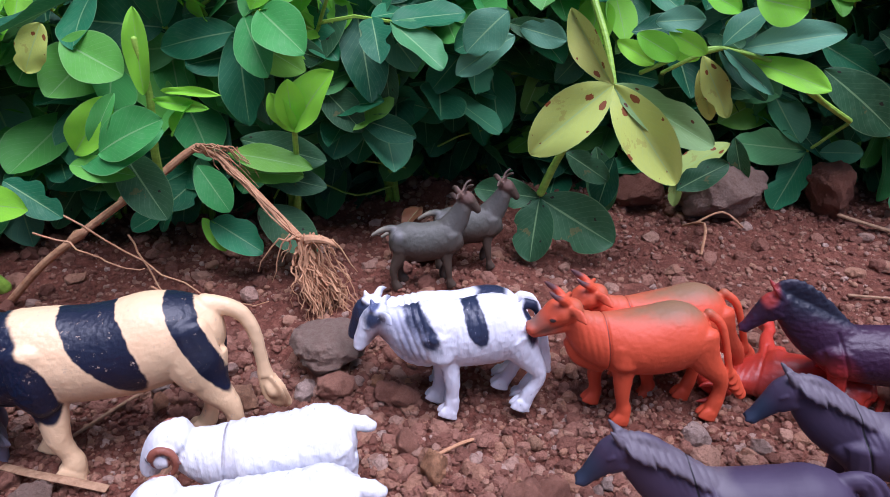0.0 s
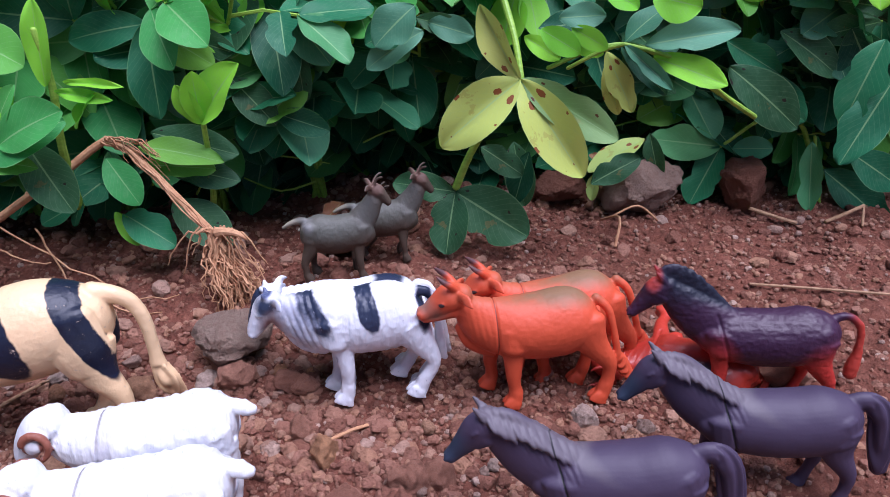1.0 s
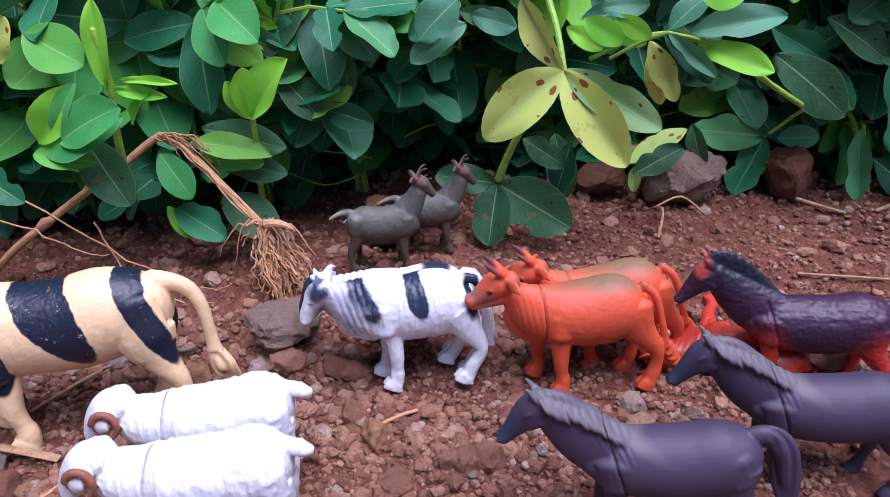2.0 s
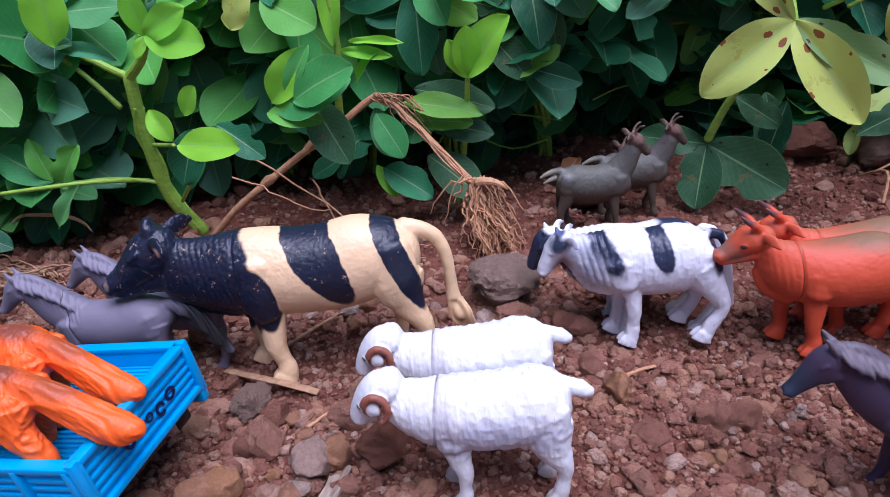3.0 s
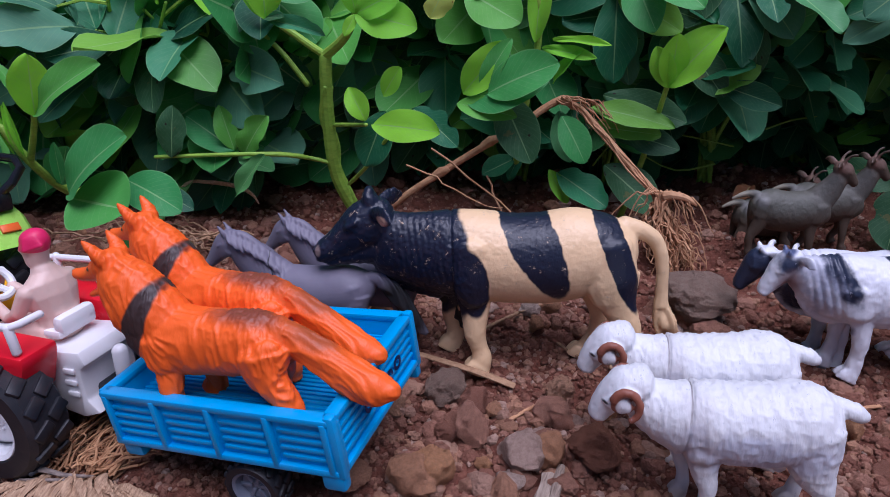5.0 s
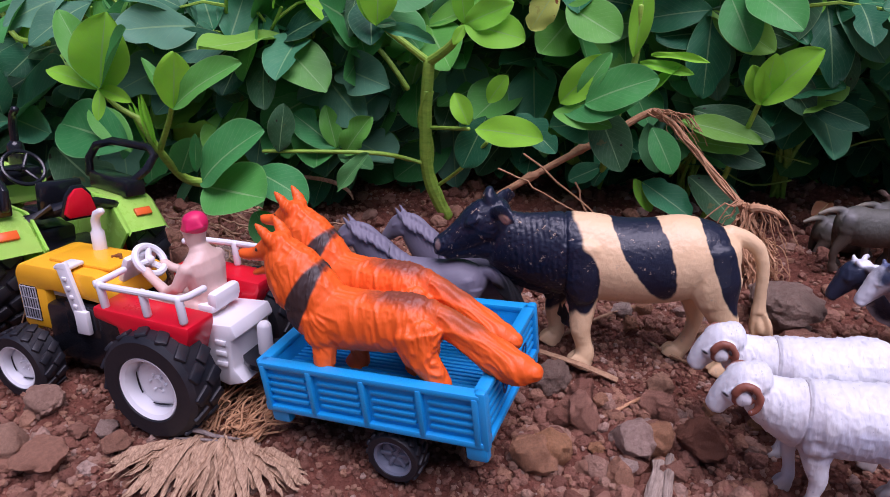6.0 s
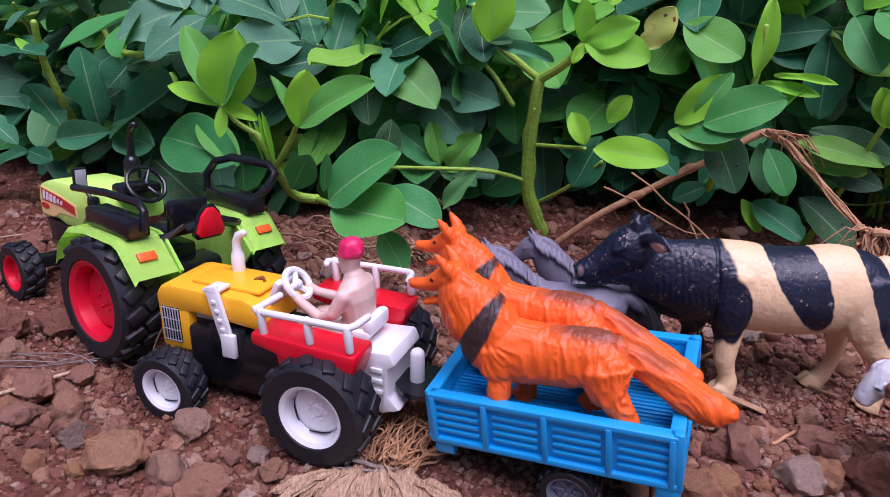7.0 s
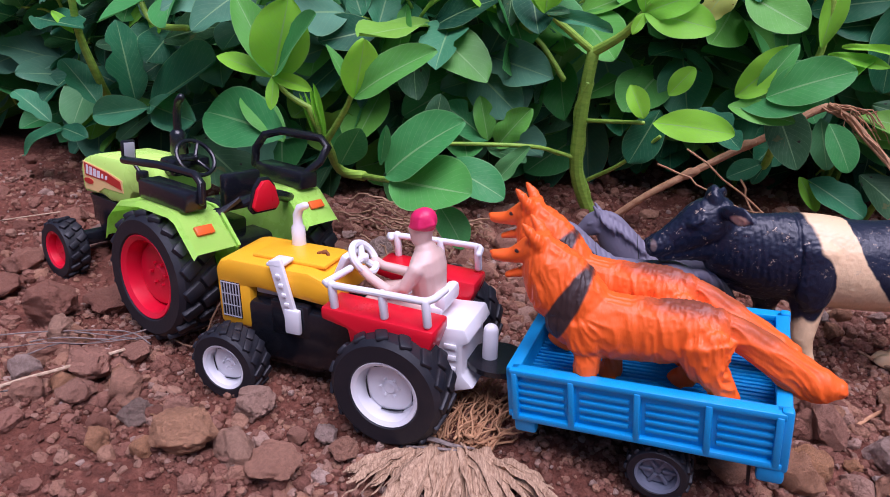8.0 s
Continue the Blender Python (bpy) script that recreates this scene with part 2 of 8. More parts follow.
LEAF_SPOT = leaf_material("blotched_leaf", [(0.0, (0.03, 0.11, 0.045)), (1.0, (0.05, 0.16, 0.06))], spots=0.13, spot_colour=(0.03, 0.022, 0.018))
STALK = fibre_material("green_stalk", (0.19, 0.38, 0.035), (0.36, 0.58, 0.07), (2, 2, 6), 0.5)
DRY_STEM = fibre_material("dry_stem", (0.40, 0.18, 0.085), (0.62, 0.36, 0.19), (5, 5, 5))
PALE_STRAW = fibre_material("pale_straw", (0.30, 0.19, 0.11), (0.66, 0.49, 0.33), (9, 9, 9))
GREY_FIBRE = fibre_material("grey_fibre", (0.12, 0.095, 0.085), (0.33, 0.26, 0.22), (9, 9, 9))
STRAW = fibre_material("straw", (0.24, 0.13, 0.065), (0.47, 0.29, 0.165), (6, 6, 6))

# ---- building helpers ----


def part(name, bm, material, parent=None, label="", smooth=True, sharp=35):
    """Links a bmesh, built in plan steps, as one mesh object under a thing or a part."""
    bmesh.ops.recalc_face_normals(bm, faces=bm.faces)
    bm.transform(Matrix.Scale(U, 4))
    me = bpy.data.meshes.new(name)
    bm.to_mesh(me)
    bm.free()
    me.materials.append(material)
    if smooth:
        me.polygons.foreach_set("use_smooth", [True] * len(me.polygons))
        me.set_sharp_from_angle(angle=radians(sharp))
    ob = new(name, me)
    if parent:
        ob.parent = parent
    if label:
        tagged(ob, label)
    return ob


def base_at(name, m, label, category, group="", kind=""):
    """An Empty at a thing's base, to hold its parts."""
    e = new(name)
    e.empty_display_size = 0.01
    e.matrix_basis = m
    return tagged(e, label, category, group, kind)


def at(x, y, z, rx=0, ry=0, rz=0):
    return pose(x * U, y * U, z * U, rx, ry, rz)


def tube(bm, pts, seg=12, side=(0, 1, 0), cap=0.75, fine=0):
    """A closed limb through points (x, y, z, half width, half height), rounded at its ends; fine: steps of a smooth curve between two points."""
    raw = [(*p[:4], p[4] if len(p) > 4 else p[3]) for p in pts]
    if fine:
        k = np.array([raw[0], *raw, raw[-1]])
        smooth = []
        for a in range(1, len(k) - 2):
            for s in np.arange(fine) / fine:
                smooth.append(0.5 * (2 * k[a] + (k[a + 1] - k[a - 1]) * s + (2 * k[a - 1] - 5 * k[a] + 4 * k[a + 1] - k[a + 2]) * s * s + (3 * k[a] - k[a - 1] - 3 * k[a + 1] + k[a + 2]) * s ** 3))
        raw = [tuple(float(v) for v in p) for p in (*smooth, k[-1])]
    pts = [(Vector(p[:3]), p[3], p[4]) for p in raw]
    first, last = pts[0], pts[-1]
    d0, d1 = (first[0] - pts[1][0]).normalized(), (last[0] - pts[-2][0]).normalized()
    r0, r1 = min(first[1:]) * cap, min(last[1:]) * cap
    full = [(first[0] + d0 * r0, first[1] * 0.35, first[2] * 0.35), (first[0] + d0 * r0 * 0.8, first[1] * 0.62, first[2] * 0.62), (first[0] + d0 * r0 * 0.42, first[1] * 0.88, first[2] * 0.88), *pts,
            (last[0] + d1 * r1 * 0.42, last[1] * 0.88, last[2] * 0.88), (last[0] + d1 * r1 * 0.8, last[1] * 0.62, last[2] * 0.62), (last[0] + d1 * r1, last[1] * 0.35, last[2] * 0.35)]
    rings = []
    for i, (c, w, h) in enumerate(full):
        d = (full[min(i + 1, len(full) - 1)][0] - full[max(i - 1, 0)][0]).normalized()
        s = Vector(side)
        s = s - d * s.dot(d)
        if s.length < 0.15:
            s = Vector((1, 0, 0)) - d * d.x
        s.normalize()
        n = d.cross(s)
        rings.append([bm.verts.new(c + s * w * math.cos(a) + n * h * math.sin(a)) for a in (2 * math.pi * k / seg for k in range(seg))])
    for a, b in zip(rings, rings[1:]):
        for k in range(seg):
            bm.faces.new((a[k], a[(k + 1) % seg], b[(k + 1) % seg], b[k]))
    bm.faces.new(rings[0][::-1])
    bm.faces.new(rings[-1])


def pair(bm, pts, seg=10):
    """A limb and its mirror image across the middle plane."""
    tube(bm, pts, seg)
    tube(bm, [(p[0], -p[1], *p[2:]) for p in pts], seg)


def box(bm, c, size, bevel=0.0, m=None, taper=1.0):
    r = bmesh.ops.create_cube(bm, size=1.0)
    vs = r["verts"]
    for v in vs:
        k = taper if v.co.z > 0 else 1.0
        v.co = Vector((v.co.x * size[0] * k, v.co.y * size[1] * k, v.co.z * size[2]))
    if bevel:
        es = list({e for v in vs for e in v.link_edges})
        out = bmesh.ops.bevel(bm, geom=es, offset=bevel, segments=2, affect="EDGES", profile=0.5)
        vs = list({v for f in out["faces"] for v in f.verts} | {v for v in vs if v.is_valid})
    for v in vs:
        if m is not None:
            v.co = m @ v.co
        v.co += Vector(c)
    return vs


def spin(bm, profile, seg=32, closed=False):
    """A body turned about the y axis from (radius, y) pairs."""
    rings = []
    for k in range(seg):
        a = 2 * math.pi * k / seg
        rings.append([bm.verts.new((r * math.cos(a), y, r * math.sin(a))) for r, y in profile])
    n = len(profile)
    for k in range(seg):
        a, b = rings[k], rings[(k + 1) % seg]
        for i in range(n if closed else n - 1):
            j = (i + 1) % n
            bm.faces.new((a[i], b[i], b[j], a[j]))


def prism(bm, outline, y0, y1, bevel=0.0):
    """A plate with an outline in x and z, from y0 to y1."""
    a = [bm.verts.new((x, y0, z)) for x, z in outline]
    b = [bm.verts.new((x, y1, z)) for x, z in outline]
    n = len(outline)
    fs = [bm.faces.new(a), bm.faces.new(b[::-1])]
    fs += [bm.faces.new((a[i], b[i], b[(i + 1) % n], a[(i + 1) % n])) for i in range(n)]
    if bevel:
        bmesh.ops.recalc_face_normals(bm, faces=fs)
        es = list({e for f in fs for e in f.edges})
        bmesh.ops.bevel(bm, geom=es, offset=bevel, segments=2, affect="EDGES", profile=0.5)


# ---- the ground ----


def slope(x, y):
    """The lie of the bank, in plan steps."""
    x, y = np.clip(x, -22, 16), np.clip(y, -6, 18)
    return 0.185 + 0.020 * (x + 3.8) + 0.086 * (y - 5.4) + 0.24 * np.exp(-((x + 0.5) / 1.6) ** 2 - ((y - 9.55) / 0.9) ** 2)


def lumps(x, y):
    """Clods and hollows, from summed waves that do not repeat within the place."""
    z = 0.045 * np.sin(1.3 * x + 2.1 * np.sin(0.7 * y)) * np.sin(1.7 * y + 0.4 + 1.3 * np.sin(0.9 * x))
    rng = np.random.RandomState(5)
    for k in range(26):
        f = 2.5 * 1.13 ** k
        a, p, q = rng.rand() * 6.28, rng.rand() * 6.28, rng.rand() * 6.28
        u, v = x * np.cos(a) + y * np.sin(a), y * np.cos(a) - x * np.sin(a)
        w = np.sin(f * u + p + 1.6 * np.sin(0.53 * f * v + q))
        z = z + (0.06 * w if k % 2 else 0.10 * (0.6 - np.abs(w))) / f ** 0.75
    return z


def gz(x, y):
    return float(slope(x, y) + lumps(np.float64(x), np.float64(y)))


def axis_steps(lo, hi, fine, far):
    mid = np.arange(lo, hi, fine)
    out, s, left, right = fine, [], [], []
    x = lo
    while x > -far:
        out *= 1.22
        x -= out
        left.append(x)
    x, out = mid[-1], fine
    while x < far:
        out *= 1.22
        x += out
        right.append(x)
    return np.array(left[::-1] + list(mid) + right)


gx, gy = axis_steps(-19.5, 11.5, 0.052, 4000), axis_steps(-0.5, 16.0, 0.052, 4000)
mx, my = np.meshgrid(gx, gy)
mzz = slope(mx, my) + lumps(mx, my) * np.where((np.abs(mx) < 60) & (np.abs(my) < 60), 1.0, 0.0)
nx, ny = len(gx), len(gy)
idx = np.arange(nx * ny).reshape(ny, nx)
quads = np.stack([idx[:-1, :-1], idx[:-1, 1:], idx[1:, 1:], idx[1:, :-1]], -1).reshape(-1, 4)
gme = bpy.data.meshes.new("ground")
gme.vertices.add(nx * ny)
gme.vertices.foreach_set("co", (np.stack([mx, my, mzz], -1) * U).ravel())
gme.loops.add(quads.size)
gme.loops.foreach_set("vertex_index", quads.ravel())
gme.polygons.add(len(quads))
gme.polygons.foreach_set("loop_start", np.arange(len(quads)) * 4)
gme.polygons.foreach_set("use_smooth", np.ones(len(quads), bool))
gme.update(calc_edges=True)
gme.materials.append(SOIL)
ground = tagged(new("ground", gme), "dry crumbly reddish-brown field soil full of stones", "ground", kind="structure")


# ---- toy animals: each one moulded mesh, its paint in the material ----


def vnoise(p, seed=0):
    """Smooth random values from 0 to 1 at rows of places."""
    i = np.floor(p).astype(np.int64)
    f = p - i
    f = f * f * (3 - 2 * f)
    out = np.zeros(len(p))
    for k in range(8):
        d = np.array((k & 1, k >> 1 & 1, k >> 2 & 1))
        h = ((i + d) * np.array((73856093, 19349663, 83492791))).sum(1) + seed * 2654435
        h = (h ^ (h >> 13)) * 1274126177 & 0x7FFFFFFF
        h = (h ^ (h >> 15)) * 668265263 & 0x7FFFFFFF
        out += (h % 65536) / 65535.0 * np.prod(np.where(d, f, 1 - f), 1)
    return out


def ridges(p, scale, seed=0):
    """Rounded ridges with sharp valleys between them, from -1 to 0, at a scale for each axis."""
    return -np.abs(2 * vnoise(p * np.array(scale, float), seed) - 1) ** 0.8


def window(v, lo, hi, soft):
    """1 between lo and hi, falling to 0 outside."""
    return np.clip((v - lo) / soft, 0, 1) * np.clip((hi - v) / soft, 0, 1)


def toy(name, bm, material, m, label, category, group="", voxel=0.020, scale=1.0, soften=5, tall=1.0, detail=None):
    """Melts the limbs into one moulded body, then works its surface: detail gives the relief at each place."""
    raw = part(name, bm, material)
    r = raw.modifiers.new("moulded", "REMESH")
    r.mode, r.voxel_size, r.use_smooth_shade = "VOXEL", voxel * U, True
    s = raw.modifiers.new("softened", "SMOOTH")
    s.factor, s.iterations = 0.5, soften
    me = bpy.data.meshes.new_from_object(raw.evaluated_get(bpy.context.evaluated_depsgraph_get()))
    bpy.data.objects.remove(raw)
    me.name = name
    n = len(me.vertices)
    co, nrm = np.empty(n * 3), np.empty(n * 3)
    me.vertices.foreach_get("co", co)
    me.vertices.foreach_get("normal", nrm)
    co, nrm = co.reshape(-1, 3) / U, nrm.reshape(-1, 3)
    if detail:
        co = co + nrm * detail(co, nrm)[:, None]
    me.vertices.foreach_set("co", (co * U).ravel())
    me.polygons.foreach_set("use_smooth", np.ones(len(me.polygons), bool))
    me.update()
    ob = new(name, me)
    ob.matrix_basis = m @ Matrix.Diagonal((scale, scale, scale * tall, 1))
    return tagged(ob, label, category, group)


def limb(bm, pts, seg=20, cap=0.75):
    tube(bm, pts, seg, (0, 1, 0), cap, 4)


def limbs(bm, pts, seg=12):
    limb(bm, pts, seg)
    limb(bm, [(p[0], -p[1], *p[2:]) for p in pts], seg)


def trunk(bm, rows, seg=40, cap=0.4):
    """A body from rows of x, the height of its back, the height of its belly and its half width."""
    limb(bm, [(x, 0, (a + b) / 2, w, (a - b) / 2) for x, a, b, w in rows], seg, cap)


def leg(bm, y, pts, hoof=1.25, cleft=False):
    """A leg from (x, z, radius) rows, down to the hoof or paw, whose sole is the last row."""
    top = pts[0][1]
    rows = [(x, y * (0.72 if i == 0 else 0.92 if i == 1 else 1.0), z, r * (0.72 if i < 2 else 0.9), r) for i, (x, z, r) in enumerate(pts)]
    limb(bm, rows, 16, 0.3)
    x, z, r = pts[-1]
    for s in ((-0.45, 0.45) if cleft else (0,)):
        limb(bm, [(x + 0.03, y + s * r, z + 0.10, r * (0.55 if cleft else 0.9), r * 0.95), (x - 0.01, y + s * r, z + 0.05, r * (0.6 if cleft else 1.0), r * hoof), (x - 0.03, y + s * r, z, r * (0.62 if cleft else 1.08), r * hoof * 1.12)], 12, 0.12)


def bull_shape():
    bm = bmesh.new()
    trunk(bm, [(-2.02, 1.84, 1.14, 0.24), (-1.65, 1.83, 0.97, 0.30), (-1.25, 1.86, 0.86, 0.40), (-0.9, 1.86, 0.82, 0.46), (-0.5, 1.82, 0.81, 0.49), (-0.1, 1.84, 0.81, 0.49), (0.25, 1.90, 0.87, 0.47), (0.6, 1.84, 1.0, 0.42), (0.85, 1.72, 1.14, 0.28)], 44)
    limb(bm, [(-1.98, 0, 1.72, 0.22, 0.26), (-2.2, 0, 1.68, 0.25, 0.29), (-2.42, 0, 1.53, 0.20, 0.23), (-2.6, 0, 1.42, 0.165, 0.175), (-2.74, 0, 1.36, 0.165, 0.135), (-2.79, 0, 1.34, 0.15, 0.11)], 24, 0.5)
    limb(bm, [(-2.1, 0, 1.42, 0.19, 0.2), (-2.4, 0, 1.34, 0.14, 0.12), (-2.66, 0, 1.25, 0.125, 0.06)])
    limb(bm, [(-2.12, 0, 1.88, 0.15, 0.13), (-2.17, 0, 2.0, 0.15, 0.09), (-2.17, 0, 2.07, 0.10, 0.06)])
    limbs(bm, [(-2.10, 0.18, 1.86, 0.06, 0.06), (-2.02, 0.32, 1.89, 0.045, 0.10), (-1.93, 0.46, 1.89, 0.035, 0.10), (-1.86, 0.57, 1.87, 0.015, 0.03)])
    limbs(bm, [(-2.30, 0.19, 1.77, 0.08, 0.045), (-2.42, 0.185, 1.70, 0.06, 0.035)])
    limbs(bm, [(-2.34, 0.21, 1.70, 0.035, 0.03), (-2.37, 0.21, 1.68, 0.03, 0.025)])
    limbs(bm, [(-2.77, 0.08, 1.42, 0.05, 0.035), (-2.84, 0.09, 1.39, 0.04, 0.03)])
    limb(bm, [(-2.68, 0, 1.26, 0.13, 0.03), (-2.82, 0, 1.29, 0.12, 0.025)])
    limb(bm, [(-1.95, 0, 1.12, 0.06, 0.14), (-1.6, 0, 0.98, 0.08, 0.12), (-1.35, 0, 0.93, 0.12, 0.12)])
    limbs(bm, [(-0.98, 0.34, 1.55, 0.14, 0.26), (-0.98, 0.37, 1.2, 0.14, 0.24), (-0.92, 0.34, 0.95, 0.12, 0.17)])
    limbs(bm, [(0.55, 0.28, 1.55, 0.16, 0.30), (0.62, 0.30, 1.2, 0.16, 0.32), (0.68, 0.29, 0.95, 0.13, 0.24)])
    leg(bm, -0.28, [(-0.95, 1.05, 0.24), (-0.92, 0.76, 0.17), (-0.92, 0.52, 0.135), (-0.86, 0.32, 0.105), (-0.83, 0.20, 0.125), (-0.86, 0.02, 0.13)], 1.2, True)
    leg(bm, 0.28, [(-1.12, 1.05, 0.22), (-1.18, 0.76, 0.15), (-1.22, 0.52, 0.125), (-1.18, 0.32, 0.10), (-1.16, 0.22, 0.115), (-1.22, 0.03, 0.12)], 1.2, True)
    leg(bm, -0.28, [(0.66, 1.15, 0.34), (0.76, 0.86, 0.21), (0.92, 0.60, 0.125), (0.95, 0.38, 0.10), (0.94, 0.22, 0.12), (0.90, 0.02, 0.125)], 1.2, True)
    leg(bm, 0.28, [(0.52, 1.15, 0.32), (0.55, 0.86, 0.19), (0.64, 0.55, 0.12), (0.62, 0.32, 0.095), (0.56, 0.14, 0.11), (0.44, -0.04, 0.12)], 1.2, True)
    limb(bm, [(0.78, 0, 1.70, 0.12, 0.12), (0.98, 0, 1.66, 0.10, 0.10), (1.16, 0, 1.55, 0.085, 0.09), (1.27, 0, 1.32, 0.075, 0.08), (1.31, 0, 0.95, 0.07, 0.075), (1.33, 0, 0.72, 0.085, 0.10), (1.40, 0, 0.52, 0.095, 0.13), (1.53, 0, 0.33, 0.04, 0.06)])
    return bm


def bull_relief(p, n):
    x, y, z = p.T
    d = (0.005 + 0.008 * window(x, -3.0, -0.9, 0.2)) * (vnoise(p * 34, 1) - 0.5) + 0.006 * (vnoise(p * 14, 2) - 0.5)
    s = x + 0.16 * (z - 1.4) + 0.02 * vnoise(p * 6, 3)
    folds = np.abs(np.sin(s * math.pi / 0.072)) ** 0.6 - 0.6
    d += 0.010 * folds * window(s, -2.0, -1.18, 0.12) * (0.3 + 0.9 * vnoise(p * np.array((3, 3, 4)), 4)) * np.clip((z - 1.0) / 0.3, 0, 1)
    d -= 0.022 * np.exp(-((x + 1.20 + 0.05 * (z - 1.4)) / 0.018) ** 2) * (z > 0.85)
    tuft = window(x, 1.24, 1.7, 0.06) * (z < 0.75)
    return d + 0.02 * tuft * np.sin(y * 95 + 16 * x + 5 * z)


def cattle_shape():
    bm = bmesh.new()
    trunk(bm, [(-1.08, 1.40, 1.12, 0.13), (-0.95, 1.37, 0.88, 0.18), (-0.75, 1.33, 0.68, 0.27), (-0.5, 1.31, 0.59, 0.35), (-0.15, 1.35, 0.56, 0.38), (0.16, 1.40, 0.61, 0.37), (0.36, 1.31, 0.72, 0.31), (0.47, 1.16, 0.86, 0.2)], 40)
    limb(bm, [(-1.06, 0, 1.36, 0.13, 0.13), (-1.24, 0, 1.35, 0.165, 0.165), (-1.38, 0, 1.26, 0.13, 0.135), (-1.5, 0, 1.18, 0.10, 0.095), (-1.58, 0, 1.155, 0.105, 0.08)], 22, 0.5)
    limb(bm, [(-1.2, 0, 1.2, 0.11, 0.1), (-1.4, 0, 1.13, 0.09, 0.06), (-1.54, 0, 1.09, 0.085, 0.035)])
    limbs(bm, [(-1.17, 0.11, 1.42, 0.04, 0.05), (-1.10, 0.23, 1.42, 0.025, 0.065), (-1.04, 0.33, 1.37, 0.012, 0.02)], 10)
    limbs(bm, [(-1.20, 0.08, 1.48, 0.05, 0.05), (-1.27, 0.13, 1.55, 0.042, 0.042), (-1.35, 0.14, 1.60, 0.032, 0.032), (-1.42, 0.12, 1.66, 0.015, 0.015)], 10)
    limbs(bm, [(-1.34, 0.135, 1.33, 0.035, 0.03), (-1.37, 0.13, 1.31, 0.03, 0.025)], 8)
    limbs(bm, [(-1.58, 0.06, 1.19, 0.03, 0.025), (-1.62, 0.06, 1.18, 0.02, 0.02)], 8)
    limb(bm, [(-1.08, 0, 1.02, 0.05, 0.12), (-0.95, 0, 0.80, 0.07, 0.14), (-0.72, 0, 0.66, 0.1, 0.1)])
    limbs(bm, [(-0.52, 0.24, 1.02, 0.1, 0.2), (-0.52, 0.26, 0.8, 0.1, 0.16)])
    limbs(bm, [(0.32, 0.2, 1.08, 0.13, 0.22), (0.38, 0.22, 0.86, 0.11, 0.2)])
    leg(bm, -0.21, [(-0.52, 0.92, 0.19), (-0.51, 0.70, 0.135), (-0.50, 0.44, 0.095), (-0.475, 0.28, 0.078), (-0.455, 0.18, 0.09), (-0.47, 0.01, 0.09)], 1.2, True)
    leg(bm, 0.21, [(-0.62, 0.92, 0.18), (-0.66, 0.66, 0.125), (-0.70, 0.40, 0.09), (-0.68, 0.26, 0.075), (-0.67, 0.17, 0.085), (-0.70, 0.01, 0.088)], 1.2, True)
    leg(bm, -0.21, [(0.32, 0.98, 0.27), (0.44, 0.78, 0.18), (0.64, 0.54, 0.10), (0.665, 0.38, 0.08), (0.64, 0.22, 0.09), (0.58, 0.02, 0.092)], 1.2, True)
    leg(bm, 0.21, [(0.34, 0.98, 0.28), (0.42, 0.76, 0.18), (0.52, 0.50, 0.095), (0.52, 0.34, 0.078), (0.49, 0.20, 0.085), (0.43, 0.01, 0.09)], 1.2, True)
    limb(bm, [(0.46, -0.02, 1.28, 0.06, 0.06), (0.60, -0.08, 1.17, 0.048, 0.05), (0.68, -0.13, 0.94, 0.04, 0.045), (0.76, -0.15, 0.64, 0.045, 0.05), (0.84, -0.12, 0.46, 0.07, 0.085), (1.0, -0.12, 0.24, 0.05, 0.05)], 12)
    return bm


def cattle_relief(p, n):
    x, y, z = p.T
    d = 0.006 * (vnoise(p * 9, 5) - 0.5) + 0.004 * (vnoise(p * 30, 6) - 0.5)
    neck = window(x, -1.08, -0.74, 0.08) * (z > 0.8)
    d += 0.010 * neck * (np.abs(np.sin((x + 0.25 * (z - 1.2)) * math.pi / 0.07)) - 0.6) * vnoise(p * 5, 7)
    d -= 0.020 * np.exp(-((x + 0.72 + 0.1 * (z - 1.0)) / 0.013) ** 2) * (z > 0.62)
    return d + 0.014 * window(x, 0.76, 1.2, 0.05) * (z < 0.6) * np.sin(y * 110 + 40 * (x - z))


